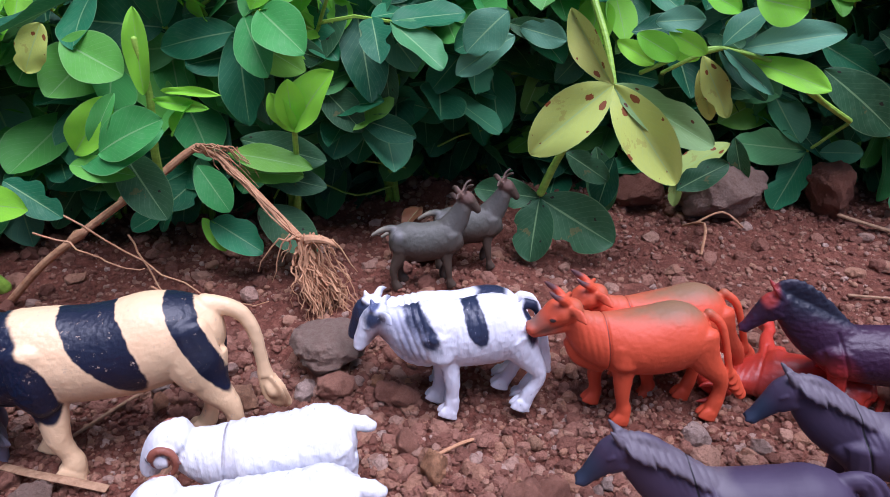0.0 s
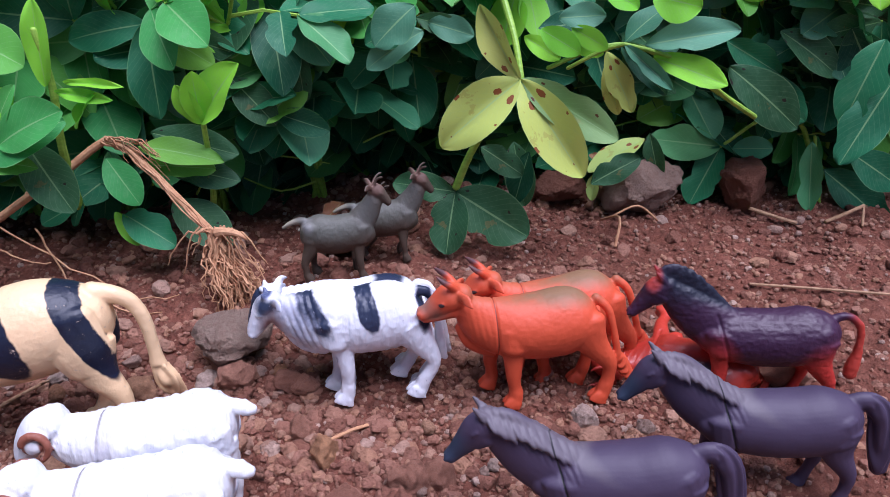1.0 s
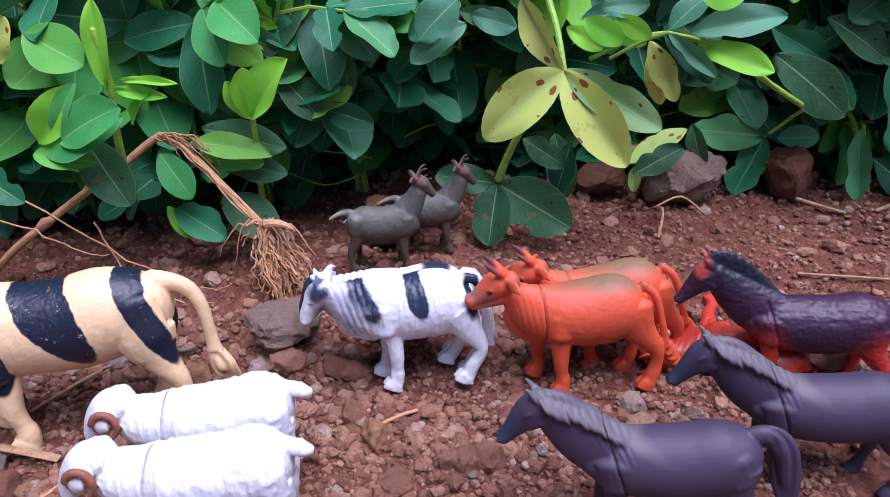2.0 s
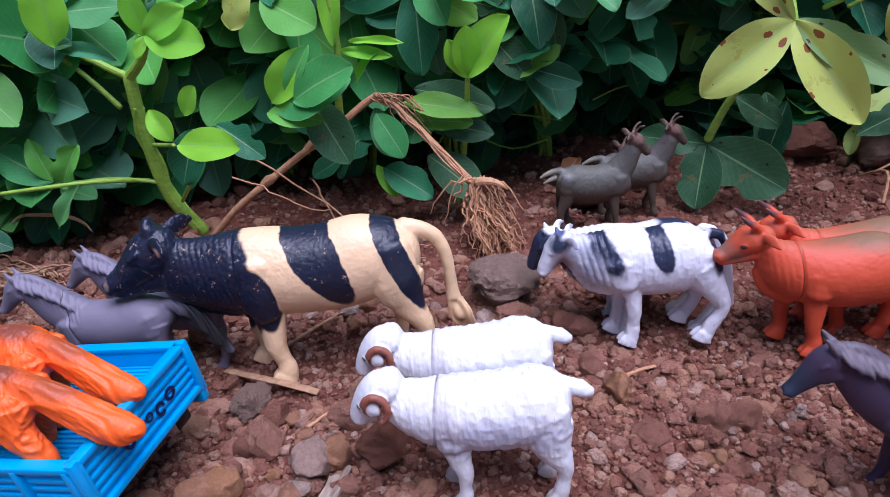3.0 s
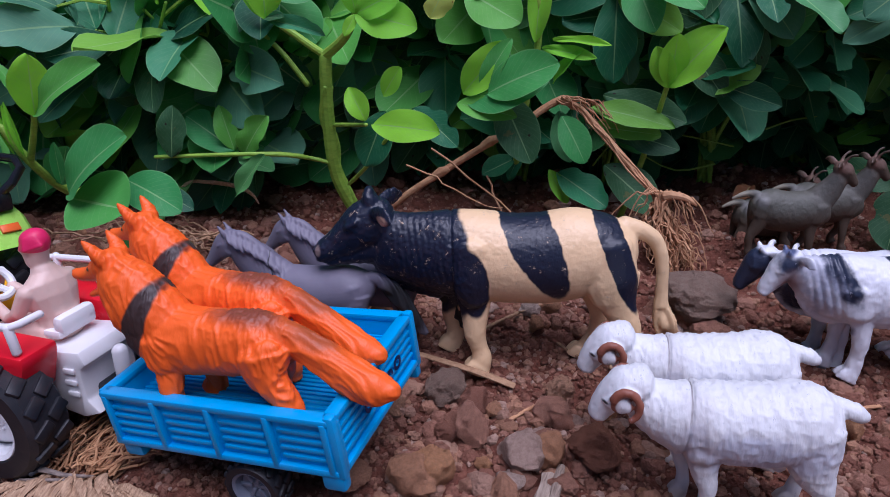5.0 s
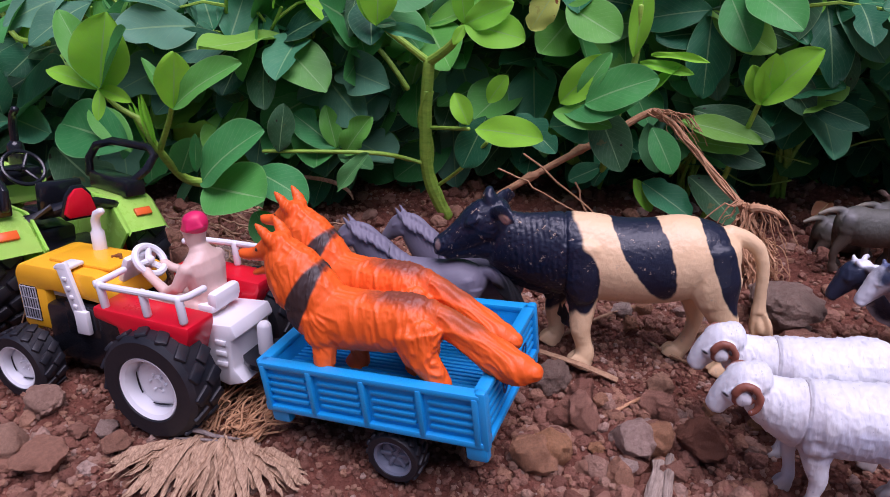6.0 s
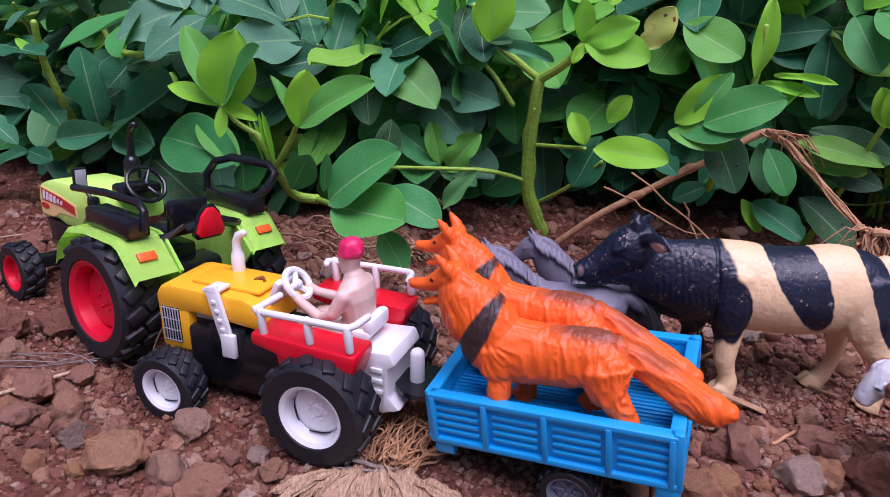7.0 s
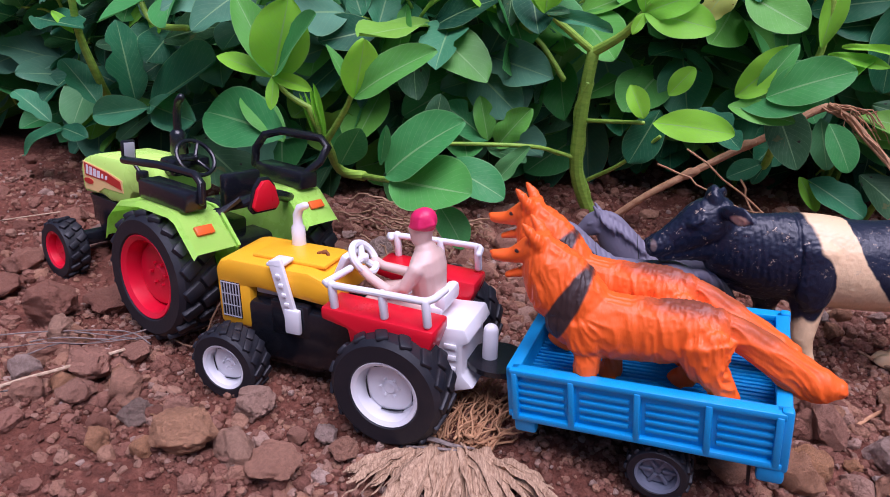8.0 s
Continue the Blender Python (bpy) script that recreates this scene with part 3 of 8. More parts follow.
def cow_shape():
    bm = bmesh.new()
    trunk(bm, [(-1.14, 1.40, 1.04, 0.14), (-0.9, 1.43, 0.82, 0.2), (-0.62, 1.45, 0.66, 0.30), (-0.2, 1.43, 0.61, 0.36), (0.2, 1.49, 0.64, 0.37), (0.44, 1.42, 0.75, 0.33), (0.59, 1.26, 0.93, 0.2)], 40)
    limb(bm, [(-1.12, 0, 1.33, 0.13, 0.13), (-1.25, 0, 1.25, 0.16, 0.17), (-1.35, 0, 1.10, 0.12, 0.13), (-1.42, 0, 0.98, 0.095, 0.1), (-1.45, 0, 0.91, 0.095, 0.075)], 22, 0.5)
    limbs(bm, [(-1.16, 0.12, 1.36, 0.04, 0.05), (-1.10, 0.24, 1.38, 0.025, 0.075), (-1.06, 0.34, 1.35, 0.012, 0.02)], 10)
    limbs(bm, [(-1.24, 0.07, 1.36, 0.042, 0.042), (-1.27, 0.09, 1.41, 0.034, 0.034), (-1.28, 0.10, 1.45, 0.022, 0.022)], 10)
    limbs(bm, [(-1.33, 0.13, 1.22, 0.035, 0.03), (-1.36, 0.12, 1.19, 0.03, 0.025)], 8)
    limb(bm, [(-1.0, 0, 0.96, 0.06, 0.12), (-0.82, 0, 0.77, 0.08, 0.13), (-0.6, 0, 0.68, 0.1, 0.1)])
    limbs(bm, [(-0.48, 0.25, 1.12, 0.1, 0.22), (-0.45, 0.26, 0.84, 0.1, 0.17)])
    limbs(bm, [(0.4, 0.2, 1.15, 0.13, 0.24), (0.5, 0.22, 0.92, 0.11, 0.2)])
    leg(bm, -0.21, [(-0.43, 0.95, 0.19), (-0.38, 0.73, 0.13), (-0.34, 0.50, 0.10), (-0.335, 0.32, 0.085), (-0.345, 0.20, 0.098), (-0.38, 0.02, 0.10)], 1.25, True)
    leg(bm, 0.21, [(-0.45, 0.95, 0.18), (-0.44, 0.70, 0.12), (-0.45, 0.46, 0.095), (-0.46, 0.28, 0.08), (-0.47, 0.16, 0.09), (-0.51, -0.03, 0.098)], 1.25, True)
    leg(bm, -0.21, [(0.42, 1.0, 0.30), (0.56, 0.80, 0.19), (0.72, 0.56, 0.105), (0.71, 0.42, 0.088), (0.62, 0.26, 0.095), (0.53, 0.06, 0.10)], 1.25, True)
    leg(bm, 0.21, [(0.36, 1.0, 0.28), (0.44, 0.78, 0.18), (0.53, 0.52, 0.10), (0.50, 0.36, 0.085), (0.42, 0.24, 0.09), (0.34, 0.10, 0.095)], 1.25, True)
    limb(bm, [(0.54, 0, 1.36, 0.06, 0.07), (0.70, 0, 1.30, 0.05, 0.06), (0.80, 0, 1.0, 0.042, 0.05), (0.84, 0, 0.66, 0.055, 0.075), (0.90, 0, 0.42, 0.04, 0.05)], 12)
    return bm


def cow_relief(p, n):
    x, y, z = p.T
    d = 0.010 * ridges(p, (16, 9, 6), 8) + 0.008 * (vnoise(p * 24, 9) - 0.5)
    neck = window(x, -1.05, -0.58, 0.1) * (z > 0.75)
    return d + 0.018 * neck * (np.abs(np.sin((x + 0.35 * (z - 1.2)) * math.pi / 0.085)) - 0.6)


def horse_shape(tail, bristle=False):
    bm = bmesh.new()
    trunk(bm, [(-0.78, 1.20, 0.90, 0.19), (-0.55, 1.32, 0.72, 0.28), (-0.2, 1.33, 0.63, 0.32), (0.15, 1.34, 0.62, 0.335), (0.45, 1.38, 0.67, 0.325), (0.65, 1.32, 0.80, 0.26), (0.75, 1.2, 0.92, 0.15)], 44, 0.35)
    limb(bm, [(-0.50, 0, 1.06, 0.22, 0.32), (-0.78, 0, 1.25, 0.17, 0.29), (-1.0, 0, 1.46, 0.13, 0.23), (-1.14, 0, 1.60, 0.105, 0.16)], 26, 0.4)
    limb(bm, [(-1.10, 0, 1.66, 0.10, 0.11), (-1.25, 0, 1.60, 0.125, 0.165), (-1.39, 0, 1.46, 0.095, 0.125), (-1.50, 0, 1.34, 0.075, 0.085), (-1.57, 0, 1.27, 0.078, 0.07)], 22, 0.5)
    limbs(bm, [(-1.22, 0.075, 1.53, 0.05, 0.10), (-1.32, 0.06, 1.44, 0.035, 0.06)], 10)
    limbs(bm, [(-1.29, 0.10, 1.62, 0.035, 0.028), (-1.34, 0.098, 1.585, 0.03, 0.022)], 8)
    limbs(bm, [(-1.56, 0.05, 1.30, 0.03, 0.025), (-1.61, 0.05, 1.27, 0.02, 0.02)], 8)
    limbs(bm, [(-1.19, 0.065, 1.70, 0.045, 0.05), (-1.25, 0.08, 1.78, 0.036, 0.038), (-1.32, 0.085, 1.87, 0.012, 0.015)], 10)
    if bristle:
        # a stiff upright mane, trimmed to one crest
        limb(bm, [(-1.26, 0, 1.78, 0.04, 0.08), (-1.12, 0, 1.80, 0.045, 0.13), (-0.94, 0, 1.70, 0.045, 0.15), (-0.70, 0, 1.50, 0.045, 0.13), (-0.48, 0, 1.34, 0.04, 0.08), (-0.36, 0, 1.28, 0.03, 0.04)], 16)
    else:
        # the mane falls in locks along the crest
        limb(bm, [(-1.22, 0, 1.74, 0.06, 0.06), (-1.0, 0, 1.70, 0.07, 0.08), (-0.75, 0, 1.50, 0.075, 0.09), (-0.5, 0, 1.34, 0.07, 0.06)], 14)
        q = random.Random(14)
        for k in range(15):
            f = k / 14
            x, z = -1.20 + 0.74 * f, 1.78 - 0.44 * f + 0.07 * math.sin(math.pi * f)
            w = q.uniform(0.85, 1.2)
            for sgn in (1, -1):
                limb(bm, [(x - 0.03, 0.0, z - 0.01, 0.038, 0.034), (x + 0.01, sgn * 0.085, z - 0.05, 0.034, 0.030), (x + 0.04, sgn * 0.13, z - 0.09 * w, 0.030, 0.026), (x + 0.07, sgn * 0.155, z - 0.13 * w, 0.026, 0.022), (x + 0.10, sgn * 0.165, z - 0.17 * w, 0.012, 0.012)], 8)
        limb(bm, [(-1.24, 0, 1.76, 0.05, 0.04), (-1.33, 0, 1.70, 0.05, 0.03), (-1.38, 0.01, 1.62, 0.03, 0.02)], 10)
    limbs(bm, [(0.45, 0.18, 1.12, 0.13, 0.24), (0.52, 0.2, 0.9, 0.11, 0.2)])
    limbs(bm, [(-0.5, 0.2, 1.1, 0.1, 0.24), (-0.52, 0.2, 0.85, 0.09, 0.16)])
    leg(bm, 0.17, [(-0.56, 0.94, 0.17), (-0.58, 0.68, 0.11), (-0.62, 0.40, 0.078), (-0.67, 0.26, 0.056), (-0.71, 0.13, 0.068), (-0.74, 0.01, 0.078)])
    leg(bm, -0.17, [(-0.52, 0.94, 0.17), (-0.52, 0.68, 0.11), (-0.52, 0.40, 0.078), (-0.50, 0.26, 0.056), (-0.47, 0.13, 0.068), (-0.47, 0.01, 0.078)])
    leg(bm, 0.17, [(0.44, 1.0, 0.26), (0.42, 0.74, 0.16), (0.52, 0.48, 0.085), (0.48, 0.30, 0.06), (0.42, 0.14, 0.07), (0.38, 0.01, 0.08)])
    leg(bm, -0.17, [(0.52, 1.0, 0.26), (0.56, 0.74, 0.16), (0.70, 0.48, 0.085), (0.70, 0.30, 0.06), (0.66, 0.14, 0.07), (0.64, 0.01, 0.08)])
    tube(bm, tail, 14, (0, 1, 0), 0.75, 4)
    if not bristle:
        for k in range(6):
            a = k * 1.05
            tube(bm, [(x, y + 0.6 * w * math.cos(a), z + 0.6 * h * math.sin(a), 0.45 * w, 0.45 * h) for x, y, z, w, h in tail[1:]], 8, (0, 1, 0), 0.75, 3)
    return bm


def horse_relief(p, n):
    x, y, z = p.T
    d = 0.006 * (vnoise(p * 8, 10) - 0.5)
    d -= 0.022 * np.exp(-((x + 0.50 + 0.28 * (z - 1.0)) / 0.014) ** 2) * window(z, 0.66, 1.34, 0.02)
    crest = 1.80 - 0.62 * (x + 1.2)
    mane = window(crest - z, -0.1, 0.20, 0.04) * window(x, -1.3, -0.36, 0.05) * (z > 1.14)
    d += 0.011 * mane * (np.abs(np.sin((0.9 * x + 0.42 * z + 0.02 * vnoise(p * 7, 23)) * math.pi / 0.058)) - 0.6)
    tail = window(x, 0.84, 1.7, 0.05)
    return d + 0.016 * tail * np.sin(y * 90 + 30 * x)


def bay_relief(p, n):
    x, y, z = p.T
    d = 0.006 * ridges(p, (7, 14, 20), 11) + 0.008 * (vnoise(p * 26, 12) - 0.5)
    crest = np.clip((z - (1.36 - 0.75 * (x + 0.35))) / 0.08, 0, 1) * (x < -0.35) * (np.abs(y) < 0.09)
    d += 0.018 * crest * (np.abs(np.sin((x + 0.5 * z) * 48)) - 0.5)
    return d - 0.02 * np.exp(-((x + 0.50 + 0.28 * (z - 1.0)) / 0.014) ** 2) * window(z, 0.66, 1.34, 0.02)


def ram_shape():
    bm = bmesh.new()
    trunk(bm, [(-1.0, 1.40, 1.0, 0.19), (-0.85, 1.37, 0.86, 0.25), (-0.6, 1.36, 0.70, 0.33), (-0.2, 1.35, 0.64, 0.375), (0.2, 1.37, 0.65, 0.38), (0.45, 1.39, 0.70, 0.35), (0.62, 1.27, 0.78, 0.26)], 40)
    limb(bm, [(-0.96, 0, 1.34, 0.19, 0.16), (-1.12, 0, 1.32, 0.19, 0.17), (-1.25, 0, 1.21, 0.15, 0.15), (-1.34, 0, 1.09, 0.12, 0.12), (-1.38, 0, 1.01, 0.11, 0.10)], 22, 0.5)
    for sgn in (1, -1):
        ring = [(-1.13 + 0.12 * math.cos(a), sgn * (0.215 + 0.005 * k), 1.235 + 0.135 * math.sin(a), 0.046 - 0.0022 * k, 0.046 - 0.0022 * k) for k, a in ((k, 2.75 - 0.5 * k) for k in range(9))]
        tube(bm, ring, 12)
        limb(bm, [(-1.28, sgn * 0.14, 1.22, 0.05, 0.06), (-1.19, sgn * 0.20, 1.23, 0.05, 0.085), (-1.10, sgn * 0.22, 1.22, 0.04, 0.06)], 10)
        limb(bm, [(-1.26, sgn * 0.135, 1.26, 0.05, 0.032), (-1.32, sgn * 0.12, 1.22, 0.03, 0.025)], 10)
    limb(bm, [(-1.36, 0, 1.02, 0.09, 0.03), (-1.44, 0, 1.05, 0.08, 0.03)])
    limb(bm, [(0.20, -0.05, 0.68, 0.07, 0.07), (0.25, -0.08, 0.62, 0.055, 0.055)])
    limbs(bm, [(-0.45, 0.24, 1.0, 0.1, 0.22), (-0.43, 0.24, 0.8, 0.1, 0.17)])
    limbs(bm, [(0.44, 0.22, 1.05, 0.12, 0.26), (0.50, 0.22, 0.8, 0.11, 0.2)])
    leg(bm, -0.21, [(-0.43, 0.80, 0.19), (-0.42, 0.60, 0.12), (-0.38, 0.44, 0.088), (-0.40, 0.28, 0.065), (-0.41, 0.17, 0.078), (-0.45, 0.02, 0.078)], 1.25, True)
    leg(bm, 0.21, [(-0.45, 0.80, 0.17), (-0.52, 0.66, 0.11), (-0.58, 0.50, 0.08), (-0.55, 0.32, 0.062), (-0.54, 0.18, 0.07), (-0.57, 0.02, 0.075)], 1.25, True)
    leg(bm, -0.21, [(0.46, 0.86, 0.27), (0.52, 0.63, 0.17), (0.60, 0.46, 0.095), (0.585, 0.32, 0.07), (0.55, 0.19, 0.08), (0.50, 0.02, 0.08)], 1.25, True)
    leg(bm, 0.21, [(0.44, 0.86, 0.27), (0.46, 0.63, 0.16), (0.52, 0.46, 0.09), (0.51, 0.32, 0.068), (0.48, 0.19, 0.078), (0.43, 0.02, 0.08)], 1.25, True)
    limb(bm, [(0.52, 0, 1.22, 0.085, 0.085), (0.68, 0, 1.21, 0.085, 0.08), (0.82, 0, 1.16, 0.085, 0.075), (0.90, 0, 1.12, 0.06, 0.05)], 16)
    return bm


def ram_relief(p, n):
    x, y, z = p.T
    face = np.clip((x + 1.12 + 0.6 * np.maximum(z - 1.36, 0)) / 0.12, 0, 1)
    wool = face * np.clip((z - 0.45) / 0.15, 0, 1)
    folds = ridges(p + 0.04 * vnoise(p * 5, 20)[:, None], (11, 5, 2.2), 13)
    d = wool * (0.016 * folds + 0.012 * ridges(p, (22, 16, 10), 14) + 0.014)
    d += 0.006 * (vnoise(p * 30, 15) - 0.5)
    return d - 0.03 * np.exp(-((x + 0.58 - 0.13 * (z - 1.1)) / 0.014) ** 2) * (z > 0.66)


def goat_shape():
    bm = bmesh.new()
    trunk(bm, [(-0.56, 1.02, 0.56, 0.16), (-0.4, 1.0, 0.45, 0.24), (0, 0.95, 0.38, 0.27), (0.32, 0.97, 0.42, 0.25), (0.52, 0.90, 0.54, 0.15)], 32)
    limb(bm, [(-0.40, 0, 0.80, 0.17, 0.24), (-0.55, 0, 0.98, 0.13, 0.2), (-0.66, 0, 1.17, 0.105, 0.15)], 20)
    limb(bm, [(-0.60, 0, 1.32, 0.09, 0.09), (-0.72, 0, 1.30, 0.105, 0.11), (-0.83, 0, 1.20, 0.075, 0.08), (-0.92, 0, 1.12, 0.065, 0.055)], 18, 0.5)
    limbs(bm, [(-0.62, 0.08, 1.35, 0.03, 0.035), (-0.55, 0.20, 1.40, 0.022, 0.055), (-0.50, 0.29, 1.38, 0.01, 0.015)], 10)
    limbs(bm, [(-0.66, 0.05, 1.38, 0.034, 0.034), (-0.68, 0.07, 1.45, 0.026, 0.026), (-0.73, 0.10, 1.51, 0.022, 0.022), (-0.80, 0.13, 1.53, 0.020, 0.020)], 10)
    limbs(bm, [(-0.76, 0.085, 1.29, 0.03, 0.024), (-0.80, 0.08, 1.27, 0.02, 0.02)], 8)
    limbs(bm, [(-0.4, 0.16, 0.8, 0.08, 0.16), (-0.41, 0.16, 0.6, 0.08, 0.12)])
    limbs(bm, [(0.34, 0.15, 0.8, 0.1, 0.18), (0.40, 0.15, 0.6, 0.09, 0.16)])
    for y, f, k, h, b in ((0.15, -0.44, -0.38, 0.50, 0.46), (-0.15, -0.36, -0.40, 0.38, 0.36)):
        leg(bm, y, [(-0.40, 0.66, 0.14), (k, 0.46, 0.09), (k - 0.02, 0.28, 0.068), (f + 0.02, 0.16, 0.052), (f + 0.01, 0.09, 0.062), (f, 0.0, 0.062)])
        leg(bm, y, [(0.36, 0.70, 0.20), (0.42, 0.50, 0.12), (h + 0.02, 0.30, 0.072), (h + 0.01, 0.18, 0.055), (h, 0.09, 0.064), (h - 0.03, 0.0, 0.064)])
    limb(bm, [(0.48, 0, 0.88, 0.07, 0.06), (0.66, 0, 0.88, 0.06, 0.045), (0.86, 0, 0.79, 0.02, 0.025)], 12)
    return bm


def goat_relief(p, n):
    return 0.008 * (vnoise(p * 9, 16) - 0.5) + 0.006 * (vnoise(p * 26, 17) - 0.5)


def dog_shape():
    bm = bmesh.new()
    trunk(bm, [(-0.78, 1.10, 0.56, 0.24), (-0.45, 1.10, 0.40, 0.29), (-0.05, 1.08, 0.42, 0.28), (0.35, 1.12, 0.48, 0.275), (0.6, 1.13, 0.54, 0.265), (0.80, 1.0, 0.66, 0.19)], 36)
    limb(bm, [(-0.50, 0, 0.86, 0.26, 0.32), (-0.74, 0, 1.05, 0.28, 0.37), (-0.88, 0, 1.25, 0.25, 0.32), (-0.98, 0, 1.42, 0.19, 0.22)], 28, 0.5)
    limb(bm, [(-0.94, 0, 1.48, 0.17, 0.14), (-1.06, 0, 1.46, 0.165, 0.14), (-1.18, 0, 1.39, 0.13, 0.115), (-1.30, 0, 1.335, 0.095, 0.08), (-1.42, 0, 1.315, 0.075, 0.065), (-1.49, 0, 1.31, 0.065, 0.055)], 22, 0.5)
    limb(bm, [(-1.02, 0, 1.24, 0.12, 0.10), (-1.18, 0, 1.17, 0.08, 0.055), (-1.34, 0, 1.11, 0.055, 0.032)], 14)
    limb(bm, [(-1.49, 0, 1.345, 0.035, 0.025), (-1.53, 0, 1.335, 0.025, 0.02)], 10)
    limbs(bm, [(-1.00, 0.11, 1.54, 0.08, 0.085), (-1.07, 0.135, 1.63, 0.058, 0.06), (-1.14, 0.15, 1.71, 0.03, 0.034), (-1.17, 0.155, 1.74, 0.012, 0.016)], 12)
    limbs(bm, [(-1.19, 0.10, 1.44, 0.035, 0.022), (-1.24, 0.085, 1.42, 0.025, 0.02)], 8)
    limbs(bm, [(-0.45, 0.2, 0.8, 0.11, 0.22), (-0.44, 0.21, 0.55, 0.11, 0.17)])
    limbs(bm, [(0.60, 0.19, 0.85, 0.12, 0.26), (0.68, 0.2, 0.62, 0.12, 0.21)])
    leg(bm, -0.2, [(-0.44, 0.66, 0.18), (-0.42, 0.46, 0.14), (-0.41, 0.30, 0.12), (-0.41, 0.18, 0.11), (-0.42, 0.12, 0.115), (-0.44, 0.05, 0.11)], 1.4)
    leg(bm, 0.2, [(-0.34, 0.66, 0.17), (-0.26, 0.46, 0.13), (-0.21, 0.30, 0.11), (-0.19, 0.18, 0.10), (-0.19, 0.12, 0.105), (-0.21, 0.05, 0.10)], 1.4)
    leg(bm, -0.2, [(0.64, 0.80, 0.28), (0.70, 0.60, 0.21), (0.82, 0.45, 0.14), (0.88, 0.34, 0.125), (0.91, 0.28, 0.125), (0.90, 0.20, 0.115)], 1.35)
    leg(bm, 0.2, [(0.56, 0.80, 0.26), (0.57, 0.60, 0.18), (0.60, 0.42, 0.12), (0.57, 0.30, 0.10), (0.55, 0.22, 0.105), (0.52, 0.13, 0.10)], 1.35)
    limb(bm, [(0.58, 0, 0.98, 0.15, 0.16), (0.82, 0, 0.94, 0.13, 0.145), (1.12, 0, 0.80, 0.15, 0.16), (1.50, 0, 0.58, 0.17, 0.185), (1.72, 0, 0.52, 0.15, 0.155), (1.84, 0, 0.52, 0.09, 0.09)], 22)
    return bm


def dog_relief(p, n):
    x, y, z = p.T
    # the fur is combed back and down, along the tail and down the ruff
    run = np.where(x > 0.85, 0.5, np.where(x < -0.55, 1.5, 1.15)) + 0.5 * (vnoise(p * 2.2, 21) - 0.5)
    along = x * np.cos(run) - z * np.sin(run)
    across = x * np.sin(run) + z * np.cos(run)
    q = np.stack([along, across, y], 1)
    coat = np.clip((x + 1.16) / 0.14, 0, 1) * np.clip((z - 0.12) / 0.12, 0, 1)
    wide = ridges(q, (2.6, 9.0, 7.0), 18)
    fine = ridges(q, (4.5, 22.0, 18.0), 19)
    return coat * (0.024 * wide + 0.022 * fine + 0.018) + 0.004 * (vnoise(p * 24, 22) - 0.5)


NAVY, CREAM = (0.008, 0.012, 0.030), (0.90, 0.62, 0.35)
bull_paint = painted("bull_paint", CREAM, [
    (NAVY, (-2.08, 0, 1.55), (1.12, 2, 1.1), 0.025, 0.08, -0.38),
    (NAVY, (-0.95, 0, 1.14), (0.19, 2, 0.42), 0.06, 0.08, -0.12),
    (NAVY, (-0.31, 0, 1.68), (0.30, 2, 0.72), 0.04, 0.10, -0.50),
    (NAVY, (0.67, 0, 1.50), (0.155, 2, 0.70), 0.06, 0.10, -0.40),
    ((0.20, 0.14, 0.13), (-2.78, 0, 1.40), (0.04, 0.3, 0.06), 0.3, 0.03, 0.0),
    ((0.50, 0.28, 0.20), (-1.96, -0.43, 1.86), (0.09, 0.14, 0.05), 0.3, 0.03, 0.0),
    ((0.30, 0.17, 0.09), (1.45, 0, 0.40), (0.12, 0.3, 0.14), 0.5, 0.06, 0.0),
], rough=0.40, grain=30, bump=0.22, wear=(0.62, 0.46, 0.32), worn=0.61)
WHITE, COAT = (0.80, 0.81, 0.87), (0.022, 0.030, 0.062)
cow_paint = painted("cow_paint", WHITE, [
    (COAT, (-0.07, 0, 1.27), (0.125, 2, 0.27), 0.12, 0.10, -0.25),
    (COAT, (-0.72, 0, 1.24), (0.16, 2, 0.30), 0.2, 0.20, -0.50),
    ((0.34, 0.35, 0.44), (-0.92, 0, 1.12), (0.16, 2, 0.30), 0.8, 0.6, -0.3),
    (COAT, (0.62, 0, 1.25), (0.10, 2, 0.30), 0.2, 0.10),
    (COAT, (-1.26, 0, 1.3), (0.12, 0.5, 0.10), 0.35, 0.10),
    ((0.30, 0.2, 0.2), (-1.2, 0, 1.08), (0.12, 0.5, 0.14), 0.7, 0.1),
    ((0.10, 0.12, 0.22), (-1.28, 0, 1.45), (0.10, 0.3, 0.06), 0.3, 0.05),
    ((0.25, 0.25, 0.35), (-0.5, 0, 0.62), (0.05, 0.6, 0.05), 0.5, 0.1),
], rough=0.4, grain=9, bump=0.3, speckle=0.12, stretch=(2.0, 1, 0.8), wear=(0.40, 0.40, 0.48), worn=0.63)
dark_cow_paint = painted("dark_cow_paint", WHITE, [
    (COAT, (-1.3, 0, 1.05), (0.3, 0.6, 0.36), 0.06, 0.08),
    (COAT, (-0.75, 0, 0.95), (0.3, 2, 0.25), 0.2, 0.15),
    (COAT, (0.2, 0, 1.3), (0.2, 2, 0.3), 0.2, 0.1),
], rough=0.4, grain=22, bump=0.4)
rust = (0.64, 0.084, 0.028)
